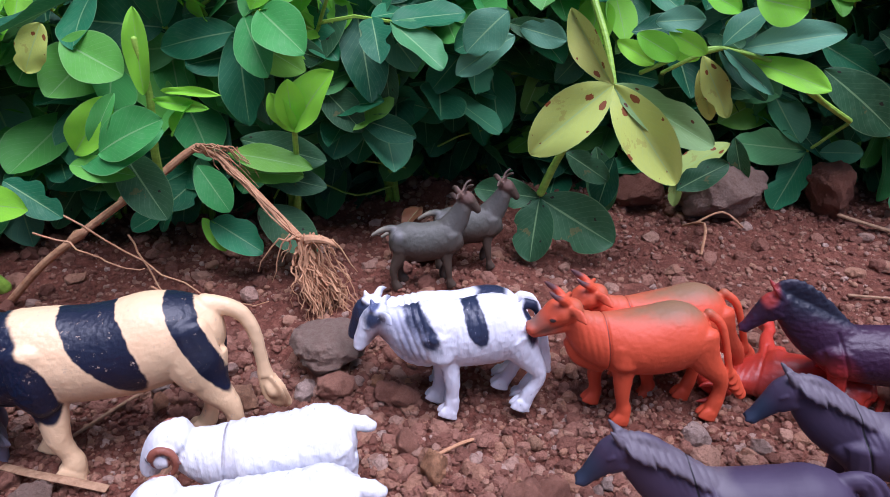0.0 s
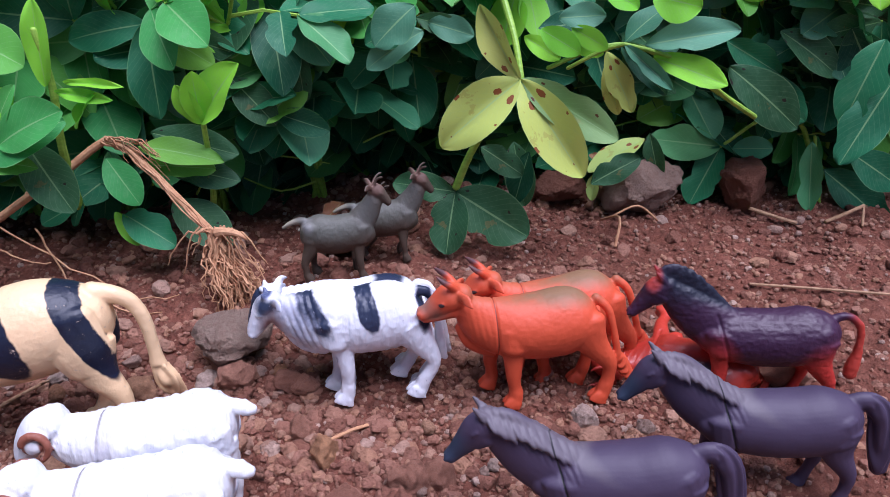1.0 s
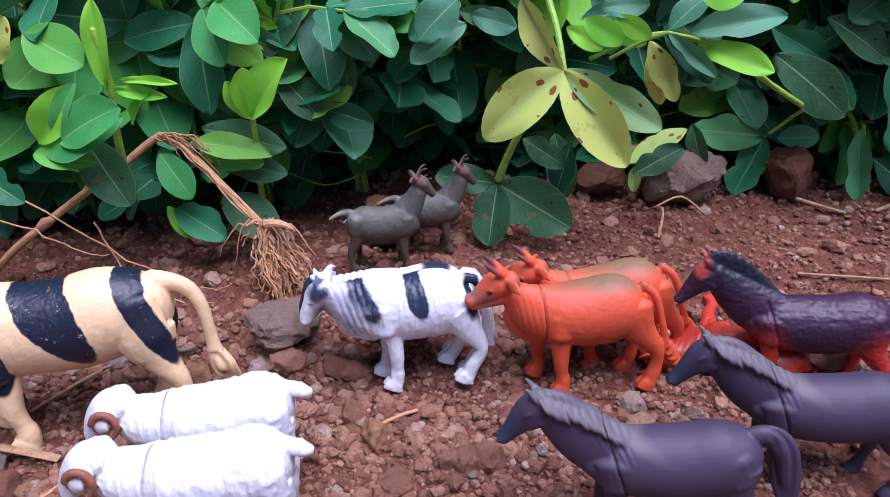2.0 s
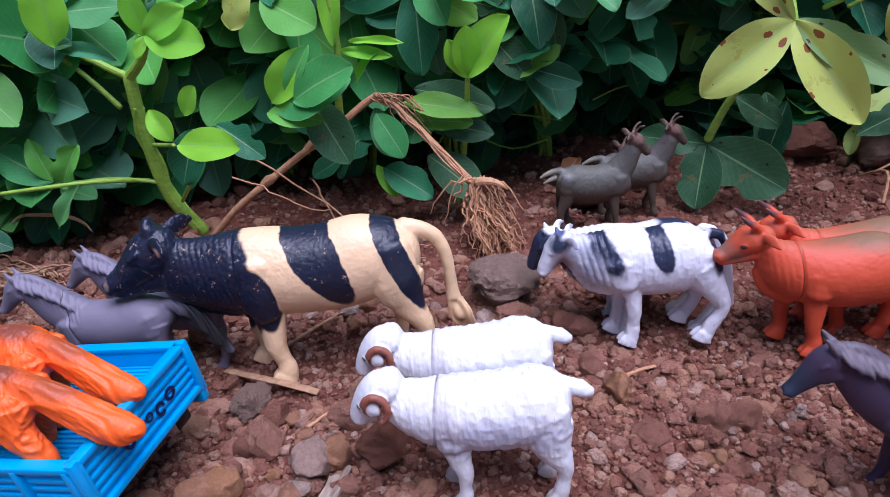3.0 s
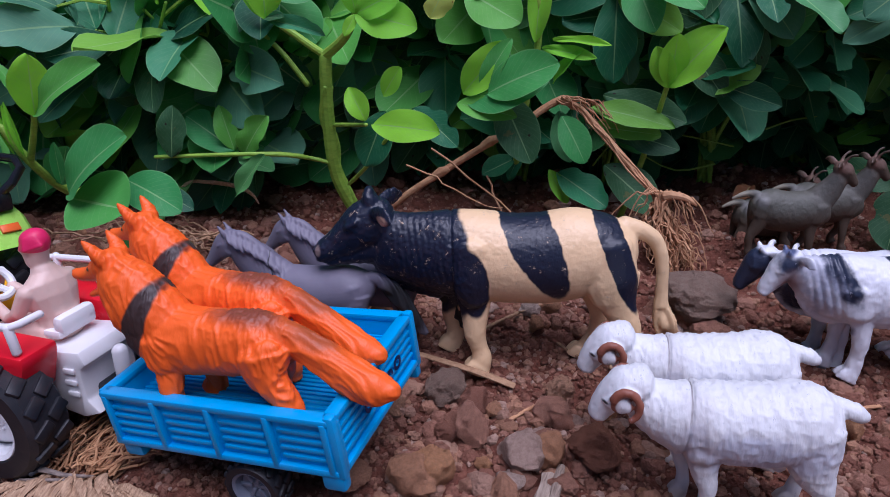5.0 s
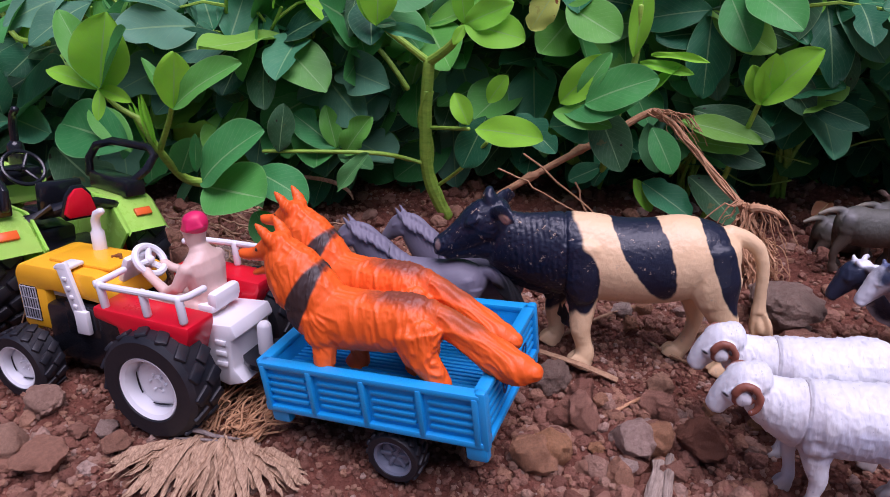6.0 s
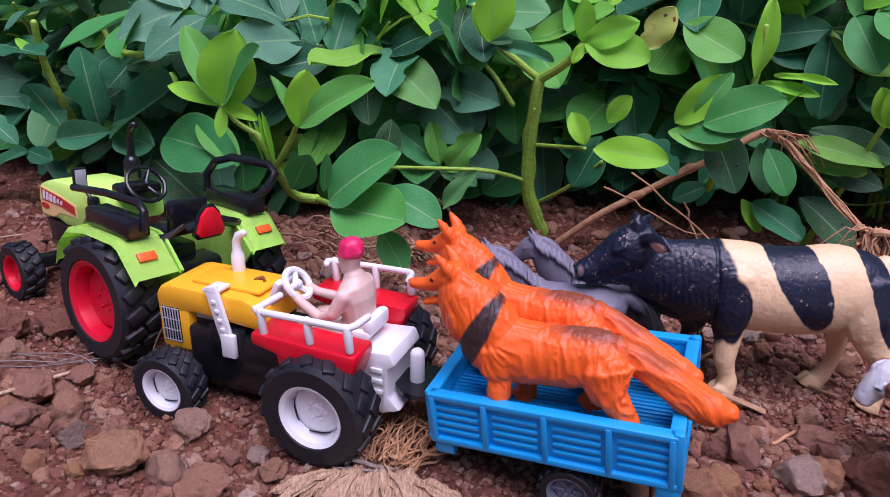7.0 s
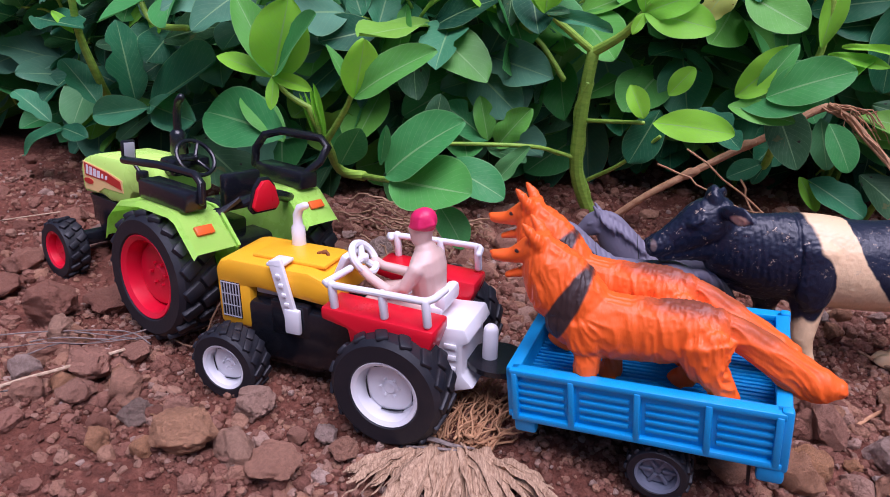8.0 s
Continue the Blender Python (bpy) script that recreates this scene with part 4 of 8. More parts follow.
cattle_paint = painted("cattle_paint", rust, [
    ((0.24, 0.13, 0.065), (-0.1, 0, 1.42), (0.95, 0.32, 0.15), 0.6, 0.12),
    ((0.16, 0.11, 0.08), (-1.42, 0, 1.22), (0.2, 0.12, 0.13), 0.5, 0.06),
    ((0.10, 0.045, 0.045), (-1.36, 0, 1.62), (0.12, 0.25, 0.08), 0.4, 0.04),
    ((0.03, 0.02, 0.02), (-1.36, -0.15, 1.32), (0.035, 0.05, 0.022), 0.3, 0.0),
    ((0.22, 0.03, 0.012), (-0.72, 0, 1.0), (0.008, 2, 0.38), 0.4, 0.0, -0.1),
], rough=0.58, grain=14, bump=0.2, speckle=0.08)
black_horse_paint = painted("black_horse_paint", (0.056, 0.038, 0.074), [
    ((0.024, 0.036, 0.066), (-1.6, 0, 1.4), (0.25, 0.2, 0.2), 0.5, 0.05),
    ((0.125, 0.105, 0.125), (-0.86, 0, 1.60), (0.17, 2, 0.40), 0.35, 0.08, -1.67),
    ((0.012, 0.011, 0.014), (-0.525, 0, 1.1), (0.010, 2, 0.5), 0.4, 0.0, -0.28),
], rough=0.60, grain=10, bump=0.12)
grey_horse_paint = painted("grey_horse_paint", (0.185, 0.17, 0.225), [
    ((0.02, 0.02, 0.022), (1.12, 0, 0.75), (0.42, 0.5, 0.5), 0.3, 0.05),
    ((0.03, 0.03, 0.036), (-0.525, 0, 1.1), (0.008, 2, 0.5), 0.4, 0.0, -0.28),
], rough=0.55, grain=8, bump=0.12)
bay_horse_paint = painted("bay_horse_paint", (0.046, 0.016, 0.044), [
    ((0.012, 0.014, 0.028), (-0.9, 0, 1.6), (0.62, 0.12, 0.42), 0.4, 0.08),
    ((0.42, 0.03, 0.02), (-0.6, 0, 0.45), (0.3, 1, 0.55), 0.4, 0.1),
    ((0.42, 0.03, 0.02), (0.62, 0, 0.45), (0.35, 1, 0.5), 0.4, 0.1),
    ((0.45, 0.05, 0.03), (1.05, 0, 0.8), (0.22, 0.5, 0.6), 0.4, 0.06),
    ((0.40, 0.05, 0.04), (-1.33, 0, 1.75), (0.1, 0.2, 0.16), 0.4, 0.04),
], rough=0.46, grain=26, bump=0.25)
ram_paint = painted("ram_paint", (0.78, 0.785, 0.80), [
    ((0.26, 0.085, 0.050), (-1.13, -0.27, 1.235), (0.19, 0.10, 0.21), 0.06, 0.03),
    ((0.26, 0.085, 0.050), (-1.13, 0.27, 1.235), (0.19, 0.10, 0.21), 0.06, 0.03),
    ((0.70, 0.69, 0.70), (-1.155, 0, 1.23), (0.085, 0.4, 0.095), 0.1, 0.0),
    ((0.02, 0.02, 0.025), (-1.31, 0, 1.23), (0.035, 0.25, 0.018), 0.3, 0.0),
    ((0.16, 0.15, 0.15), (-0.58, 0, 1.1), (0.010, 2, 0.42), 0.3, 0.0, 0.13),
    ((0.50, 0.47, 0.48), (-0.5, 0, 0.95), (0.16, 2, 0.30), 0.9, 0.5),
    # bluish-grey lower flank: the fleece's shading put into the colour
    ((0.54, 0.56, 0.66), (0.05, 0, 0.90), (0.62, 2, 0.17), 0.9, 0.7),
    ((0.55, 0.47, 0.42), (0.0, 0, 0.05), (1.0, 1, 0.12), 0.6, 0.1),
], rough=0.5, grain=14, bump=0.3, stretch=(2.2, 1, 0.7), speckle=0.10, wear=(0.40, 0.42, 0.50), worn=0.615)
goat_paint = painted("goat_paint", (0.078, 0.054, 0.036), [
    # lighter grey back: highlights on the upper side put into the colour
    ((0.095, 0.094, 0.076), (0.1, 0, 0.86), (0.75, 0.6, 0.24), 0.5, 0.12),
    ((0.095, 0.090, 0.076), (-0.55, 0, 1.0), (0.22, 0.5, 0.3), 0.5, 0.08),
    ((0.17, 0.10, 0.075), (-0.66, 0, 1.36), (0.16, 0.35, 0.1), 0.6, 0.05),
    ((0.30, 0.27, 0.2), (0.75, 0, 0.82), (0.2, 0.2, 0.1), 0.5, 0.05),
    ((0.19, 0.185, 0.175), (0.45, 0.2, 0.86), (0.10, 0.2, 0.09), 0.6, 0.08),
], rough=0.6, grain=16, bump=0.35)
dog_paint = painted("dog_paint", (0.97, 0.137, 0.008), [
    ((0.24, 0.06, 0.03), (0.42, 0, 1.14), (0.42, 0.20, 0.10), 0.6, 0.15),
    ((0.40, 0.08, 0.02), (1.12, 0, 0.97), (0.5, 0.12, 0.13), 0.7, 0.15),
    ((0.05, 0.030, 0.028), (-0.69, 0, 0.90), (0.15, 0.6, 0.46), 0.08, 0.03, 0.42),
    ((0.03, 0.02, 0.02), (-1.22, 0, 1.43), (0.03, 0.3, 0.02), 0.3, 0.0),
    ((0.10, 0.02, 0.01), (-1.30, 0, 1.22), (0.12, 0.3, 0.02), 0.3, 0.0),
], rough=0.50, grain=16, bump=0.2, stretch=(1.8, 1.0, 0.45), speckle=0.06)
red_paint = painted("red_paint", (0.50, 0.045, 0.025), [((0.04, 0.015, 0.015), (-0.2, 0, 1.3), (0.5, 1, 0.15), 0.5, 0.1)], rough=0.35, grain=14, bump=0.25)

HANGING = [(0.62, 0, 1.22, 0.07, 0.08), (0.82, 0, 1.26, 0.08, 0.1), (0.98, 0, 1.10, 0.09, 0.12), (1.04, 0, 0.75, 0.09, 0.12), (1.08, 0, 0.4, 0.05, 0.07)]
STREAMING = [(0.62, 0, 1.2, 0.07, 0.08), (0.84, 0, 1.22, 0.08, 0.1), (1.08, 0, 1.02, 0.09, 0.12), (1.28, 0, 0.72, 0.08, 0.1), (1.46, 0, 0.45, 0.03, 0.05)]
RINGED = [(0.62, 0, 1.2, 0.055, 0.06), (0.84, 0, 1.28, 0.05, 0.05), (1.0, 0, 1.16, 0.045, 0.05), (1.03, 0, 0.88, 0.045, 0.05), (1.0, 0, 0.64, 0.08, 0.08), (0.98, 0, 0.5, 0.08, 0.08)]

toy("toy_bull", bull_shape(), bull_paint, at(-3.20, 6.15, 0.27, -1.3, -1.8, 18.2), "black and cream striped toy bull standing on the soil", "toy bull", voxel=0.017, scale=0.973, tall=1.07, soften=6, detail=bull_relief)
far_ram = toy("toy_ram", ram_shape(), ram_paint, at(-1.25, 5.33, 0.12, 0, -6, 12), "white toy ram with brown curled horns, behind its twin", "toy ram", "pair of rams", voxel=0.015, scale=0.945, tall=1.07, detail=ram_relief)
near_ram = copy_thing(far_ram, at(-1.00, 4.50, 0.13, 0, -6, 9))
tagged(near_ram, "white toy ram with brown curled horns standing among stones")
toy("toy_cow", cow_shape(), cow_paint, at(0.43, 7.08, 0.48, 0, -0.5, 11), "white toy cow with black patches, scuffed plastic", "toy cow", "pair of cows", voxel=0.015, scale=0.963, tall=1.05, detail=cow_relief)
toy("toy_cow", cow_shape(), dark_cow_paint, at(0.40, 7.55, 0.30, 0, -3, 5), "white toy cow with a black head", "toy cow", "pair of cows", voxel=0.018, scale=1.04, detail=cow_relief)
near_cattle = toy("toy_cattle", cattle_shape(), cattle_paint, at(2.57, 7.17, 0.50, 0, 0, 10), "orange-red toy cow with an olive back and dark horns", "toy cow", "pair of orange cattle", voxel=0.015, scale=1.01, tall=1.03, detail=cattle_relief)
copy_thing(near_cattle, at(2.97, 7.80, 0.44, 0, -2, 11.5))
toy("toy_cow", cattle_shape(), red_paint, at(4.9, 8.3, 0.84, 96, 0, -20), "red toy cow lying on its side on the soil", "toy cow", voxel=0.02, scale=0.95, detail=cattle_relief)
toy("toy_horse", horse_shape(RINGED, True), bay_horse_paint, at(5.15, 7.18, 0.46, 0, -5, -7), "dark maroon toy horse with red legs and ringed tail", "toy horse", voxel=0.015, scale=0.99, detail=bay_relief)
front_horse = toy("toy_horse", horse_shape(HANGING), black_horse_paint, at(3.05, 4.97, 0.22, 0, -5, 0), "black toy horse with a moulded mane", "toy horse", "pair of black horses", voxel=0.014, scale=0.97, soften=3, detail=horse_relief)
copy_thing(front_horse, at(4.72, 5.75, 0.33, 0, -4, -3))
grey_horse = toy("toy_horse", horse_shape(STREAMING), grey_horse_paint, at(-5.86, 5.36, 0.19, 0, -2, 11), "grey toy horse with a flowing dark tail", "toy horse", "pair of grey horses", voxel=0.015, scale=0.885, soften=3, detail=horse_relief)
copy_thing(grey_horse, at(-5.50, 5.92, 0.16, 0, 0, 6))
goat = toy("toy_goat", goat_shape(), goat_paint, at(-0.52, 9.50, 0.87, 0, 0, 191.5), "grey-brown toy goat with short upright horns", "toy goat", "group of goats", voxel=0.016, scale=0.90, tall=1.18, detail=goat_relief)
copy_thing(goat, at(0.06, 10.40, 0.80, 0, 0, 189))
copy_thing(goat, at(-0.70, 10.65, 0.36, 0, -5, 205))

# ---- toy vehicles ----
BLUE = plastic("blue_plastic", (0.005, 0.33, 0.72), 0.30)
BLACK = plastic("black_plastic", (0.010, 0.011, 0.015), 0.2, dirt=0.12)
RUBBER = plastic("tyre_rubber", (0.010, 0.011, 0.016), 0.5, 18, 0.2, 0.22)
LIME = plastic("lime_plastic", (0.62, 1.0, 0.19), 0.26, dirt=0.05)
RED = plastic("red_plastic", (0.72, 0.008, 0.022), 0.28, dirt=0.08)
RIM_RED = plastic("red_rim", (0.72, 0.008, 0.03), 0.3, dirt=0.1)
YELLOW = plastic("yellow_plastic", (0.94, 0.46, 0.008), 0.3, 9.0, 0.12, dirt=0.22)
WHITE_P = plastic("white_plastic", (0.82, 0.82, 0.84), 0.33, dirt=0.18)
SILVER = plastic("silver_print", (0.42, 0.42, 0.45), 0.3)
LAMP_ORANGE = plastic("orange_print", (0.80, 0.13, 0.015), 0.3)
DARK_RIM = plastic("dark_rim", (0.15, 0.17, 0.22), 0.3)
NAVY_PRINT = plastic("navy_print", (0.010, 0.03, 0.16), 0.35)
PEACH_PRINT = plastic("peach_print", (0.92, 0.62, 0.25), 0.4)
STICKER = plastic("sticker_red", (0.55, 0.03, 0.02), 0.3)


def wheel(parent, x, y, z, r, w, rim_r, out, rim_mat, lugs, spokes=0, tread=0.06, slots=0):
    """A chunky tyre with slanted lugs and a dished rim; out: the side (+1 or -1 in y) that shows."""
    bm = bmesh.new()
    h = w / 2
    prof = [(rim_r, -h * 0.8), (rim_r * 1.12, -h), (r * 0.86, -h), (r * 0.95, -h * 0.8), (r - tread, -h * 0.4), (r - tread, h * 0.4), (r * 0.95, h * 0.8), (r * 0.86, h), (rim_r * 1.12, h), (rim_r, h * 0.8)]
    prof = [(min(a, r - tread), b) for a, b in prof]
    spin(bm, prof, 48, True)
    wob = new("wheel")
    wob.parent = parent
    wob.empty_display_size = 0.01
    wob.matrix_basis = at(x, y, z)
    part("tyre", bm, RUBBER, wob, "black rubbery tyre with lugs", True, 30)
    bm = bmesh.new()
    box(bm, (0, 0, 0), (tread * 1.5, h * 0.90, r * 0.20), min(0.035, tread * 0.6))
    lug = part("lug", bm, RUBBER, wob, "", True, 30)
    for k in range(2 * lugs):
        sgn = 1 if k % 2 else -1
        a = math.pi * k / lugs
        ob = lug if k == 0 else new("lug", lug.data)
        ob.parent = wob
        side = Matrix.Identity(4) if sgn > 0 else Matrix.Rotation(math.pi, 4, "X")
        ob.matrix_basis = Matrix.Rotation(-a, 4, "Y") @ Matrix.Translation(((r - tread * 0.85) * U, sgn * h * 0.43 * U, 0)) @ side @ Matrix.Rotation(radians(30), 4, "X")
    bm = bmesh.new()
    o = out
    prof = [(0.001, o * h * 0.30), (rim_r * 0.16, o * h * 0.32), (rim_r * 0.24, o * h * 0.22), (rim_r * 0.66, o * h * 0.34), (rim_r * 0.76, o * h * 0.30), (rim_r * 0.84, o * h * 0.10), (rim_r * 0.93, o * h * 0.84), (rim_r * 1.06, o * h * 0.97), (rim_r * 1.10, o * h * 0.90), (rim_r * 1.04, o * h * 0.3), (rim_r * 1.0, -o * h * 0.9), (rim_r * 0.3, -o * h * 0.6), (0.001, -o * h * 0.6)]
    spin(bm, prof, 40)
    for k in range(6):
        a = 2 * math.pi * k / 6
        m = Matrix.Rotation(-a, 4, "Y") @ Matrix.Translation((rim_r * 0.30, o * h * 0.30, 0))
        box(bm, (0, 0, 0), (rim_r * 0.07, h * 0.16, rim_r * 0.07), 0.006, m)
    for k in range(spokes):
        a = 2 * math.pi * k / spokes
        m = Matrix.Rotation(-a, 4, "Y") @ Matrix.Translation((rim_r * 0.55, o * h * 0.36, 0))
        box(bm, (0, 0, 0), (rim_r * 0.66, h * 0.22, rim_r * 0.2), 0.01, m)
    rim = part("rim", bm, rim_mat, wob, "", True, 30)
    for k in range(slots):
        # a black strip for the shade in a lens-shaped slot at the rim face's edge
        bm = bmesh.new()
        c, half = 2 * math.pi * (k + 0.1) / slots, 0.50
        rows = []
        for i in range(13):
            a = c + half * (i / 6 - 1)
            w = 0.012 + 0.075 * math.sin(math.pi * i / 12)
            rows.append([bm.verts.new((rim_r * q * math.cos(a), o * h * e, rim_r * q * math.sin(a))) for q, e in ((0.80, 0.30), (0.80 - w * 0.5, 0.40), (0.80 - w, 0.345))])
        for p, q in zip(rows, rows[1:]):
            for i in range(2):
                bm.faces.new((p[i], q[i], q[i + 1], p[i + 1]))
        part("slot", bm, RUBBER, rim, "black strip standing in for a shaded slot")
    return wob


def bar(parent, name, mat, pts, r, label="", side=(0.3, 1, 0.2)):
    bm = bmesh.new()
    tube(bm, [(*p, r, r) for p in pts], 10, side)
    return part(name, bm, mat, parent, label)


# the blue trailer
TL, TW, TH = 2.36, 1.67, 0.57
trailer_pose = at(-6.637, 2.787, 1.038, 4.65, -8.09, 0.85)
trailer = base_at("toy_trailer", trailer_pose, "bright blue plastic farm trailer hitched to a tractor", "toy trailer")


def panel(length, height, bays, name, x, y, turn):
    """A side wall with a rim, uprights and pressed horizontal ribs on its outer face (towards -y before turning)."""
    bm = bmesh.new()
    box(bm, (length / 2, 0.045, -height / 2), (length, 0.07, height - 0.02), 0.01)
    ob = part(name, bm, BLUE, trailer, "", True, 30)
    ob.matrix_basis = at(x, y, 0, 0, 0, turn)
    step = length / bays
    for zz, dy in ((-0.03, 0.025), (-height + 0.035, 0.02)):
        bm = bmesh.new()
        box(bm, (length / 2, dy, zz), (length, 0.13, 0.07), 0.018)
        part("rim", bm, BLUE, ob, "", True, 30)
    for k in range(bays + 1):
        bm = bmesh.new()
        box(bm, (min(max(k * step, 0.05), length - 0.05), 0.0, -height / 2), (0.06, 0.10, height - 0.06), 0.015)
        part("upright", bm, BLUE, ob, "", True, 30)
    bm = bmesh.new()
    box(bm, (0, 0, 0), (step - 0.14, 0.05, 0.045), 0.012)
    rib = part("rib", bm, BLUE, ob, "", True, 30)
    for k in range(bays):
        for j in range(4):
            r = rib if k == j == 0 else new("rib", rib.data)
            r.parent = ob
            r.matrix_basis = at((k + 0.5) * step, 0.008, -0.12 - (height - 0.22) * (j + 0.5) / 4)
    return ob


panel(TL, TH, 4, "side_panel", 0, 0, 0)
panel(TL, TH, 4, "side_panel", TL, TW, 180)
panel(TW, TH, 3, "front_panel", 0, TW, -90)
tail = panel(TW, TH, 1, "tailgate", TL, 0, 90)
for k, (u, w, h) in enumerate(((0.58, 0.15, 0.17), (0.74, 0.11, 0.10), (0.88, 0.11, 0.10), (1.04, 0.14, 0.16), (1.22, 0.16, 0.14))):
    bm = bmesh.new()
    seg = [bm.verts.new((u + w / 2 * math.cos(a), -0.026, -0.28 + h / 2 * math.sin(a) - (0.04 if k == 3 else 0))) for a in (2 * math.pi * j / 18 for j in range(18))]
    ins = [bm.verts.new((u + w / 4.2 * math.cos(a), -0.026, -0.28 + h / 4.2 * math.sin(a) - (0.04 if k == 3 else 0))) for a in (2 * math.pi * j / 18 for j in range(18))]
    for j in range(16 if k % 2 else 18):
        bm.faces.new((seg[j], seg[(j + 1) % 18], ins[(j + 1) % 18], ins[j]))
    bmesh.ops.solidify(bm, geom=list(bm.faces), thickness=0.02)
    part("printed_mark", bm, NAVY_PRINT, tail, "dark blue printed mark", False)
bm = bmesh.new()
box(bm, (TL / 2, TW / 2, -TH + 0.17), (TL - 0.08, TW - 0.08, 0.32))
bed = part("bed", bm, BLUE, trailer, "ribbed blue bed", True, 30)
bm = bmesh.new()
box(bm, (0, 0, 0), (TL - 0.14, 0.030, 0.04), 0.008)
slat = part("floor_rib", bm, BLUE, bed, "", True, 30)
for k in range(26):
    s = new("floor_rib", slat.data) if k else slat
    s.parent = bed
    s.matrix_basis = at(TL / 2, 0.1 + (TW - 0.2) * k / 25, -TH + 0.33)
for x, y in ((0.12, 0.05), (TL - 0.08, 0.03), (TL - 0.08, TW - 0.03), (0.12, TW - 0.05)):
    bm = bmesh.new()
    box(bm, (x, y, -TH - 0.06), (0.22, 0.12, 0.2), 0.035)
    part("corner_bracket", bm, BLUE, trailer)
for y in (0.02, TW - 0.02):
    bm = bmesh.new()
    box(bm, (TL + 0.0, y, -TH / 2), (0.1, 0.1, TH + 0.06), 0.03)
    part("corner_post", bm, BLUE, trailer)
bm = bmesh.new()
box(bm, (TL * 0.5, TW / 2, -TH - 0.1), (TL * 0.9, 0.5, 0.14), 0.02)
box(bm, (TL * 0.62, TW / 2, -TH - 0.3), (0.16, TW * 0.8, 0.14), 0.02)
box(bm, (TL * 0.62, TW / 2, -TH - 0.18), (0.7, 0.36, 0.2), 0.02)
part("chassis", bm, BLACK, trailer, "black chassis under the bed", True, 30)
bm = bmesh.new()
box(bm, (-0.25, TW / 2, -TH - 0.06), (0.9, 0.34, 0.07), 0.03)
part("drawbar", bm, BLACK, trailer, "flat black drawbar", True, 30)
for y, o in ((0.12, -1), (TW - 0.12, 1)):
    wheel(trailer, TL * 0.58, y, -TH - 0.36, 0.31, 0.26, 0.19, o, DARK_RIM, 16, 6, 0.03)
for y in (0.2, TW - 0.2):
    bm = bmesh.new()
    box(bm, (TL * 0.9, y, -TH - 0.22), (0.03, 0.22, 0.24), 0.01)
    part("mud_flap", bm, BLACK, trailer)


# the dogs in the trailer
near_dog = toy("toy_dog", dog_shape(), dog_paint, at(-5.58, 3.15, 0.91, 0.2, -3.5, 2.8), "orange long-haired toy dog with a black collar standing in the trailer", "toy dog", "pair of dogs", voxel=0.014, scale=0.91, soften=4, detail=dog_relief)
copy_thing(near_dog, at(-5.93, 3.77, 0.95, 0.1, -2, -2.8))

# the yellow and red tractor
ytr = base_at("toy_tractor", at(-7.80, 3.42, -0.12, 0, -3, 3.5), "yellow, red and white toy tractor with white rims", "toy tractor")
for y, o in ((-0.80, -1), (0.80, 1)):
    wheel(ytr, 0.0, y, 0.67, 0.64, 0.46, 0.34, o, WHITE_P, 15, 0, 0.035, 4)
for y, o in ((-0.74, -1), (0.74, 1)):
    wheel(ytr, -2.06, y, 0.42, 0.45, 0.34, 0.255, o, WHITE_P, 16, 0, 0.03, 4)
bm = bmesh.new()
prism(bm, [(-2.42, 1.08), (-2.44, 1.38), (-2.38, 1.49), (-2.24, 1.53), (-1.2, 1.53), (-0.92, 1.44), (-0.87, 1.20), (-1.0, 1.16), (-1.9, 1.22), (-2.05, 1.18)], -0.42, 0.42, 0.06)
box(bm, (-1.55, 0, 1.545), (0.95, 0.5, 0.05), 0.024)
part("bonnet", bm, YELLOW, ytr, "glossy yellow bonnet", True, 30)
bm = bmesh.new()
box(bm, (-2.20, 0, 0.98), (0.46, 0.83, 0.58), 0.05)
box(bm, (-2.33, 0, 0.68), (0.14, 0.80, 0.12), 0.03)
nose = part("nose", bm, YELLOW, ytr, "yellow nose of the bonnet", True, 30)
for s in (-1, 1):
    bm = bmesh.new()
    box(bm, (-2.24, s * 0.412, 1.02), (0.27, 0.02, 0.46), 0.008)
    vent = part("vent", bm, BLACK, nose, "dark side vent behind silver bars", True, 30)
    bm = bmesh.new()
    for k in range(7):
        box(bm, (-2.36 + 0.04 * k, s * 0.424, 1.02), (0.010, 0.02, 0.44), 0.003)
    for k in range(4):
        box(bm, (-2.24, s * 0.425, 0.81 + 0.14 * k), (0.26, 0.016, 0.010), 0.003)
    part("grille", bm, SILVER, vent, "silver grille bars", True, 30)
bm = bmesh.new()
box(bm, (-1.6, 0, 0.98), (1.3, 0.6, 0.56), 0.05)
box(bm, (-1.15, 0, 0.70), (1.75, 0.84, 0.72), 0.06)
box(bm, (-1.5, 0, 0.42), (0.8, 0.7, 0.4), 0.08)
box(bm, (-1.0, 0, 0.72), (2.3, 0.44, 0.42), 0.05)
box(bm, (-2.06, 0, 0.45), (0.2, 1.3, 0.18), 0.03)
box(bm, (-1.45, -0.36, 0.92), (0.5, 0.14, 0.42), 0.03)
box(bm, (0.0, 0, 0.62), (0.36, 1.4, 0.34), 0.05)
for k in range(7):
    box(bm, (-1.1 + 0.11 * k, -0.3, 0.8), (0.05, 0.1, 0.3), 0.01)
part("engine", bm, BLACK, ytr, "black engine and axles", True, 30)
bm = bmesh.new()
box(bm, (-1.72, -0.30, 1.19), (0.42, 0.1, 0.1), 0.02)
part("side_plate", bm, SILVER, ytr, "blue-grey strip under the bonnet", True, 30)
bm = bmesh.new()
box(bm, (-1.47, -0.46, 1.26), (0.17, 0.06, 0.80), 0.02, Matrix.Rotation(radians(-14), 4, "Y"))
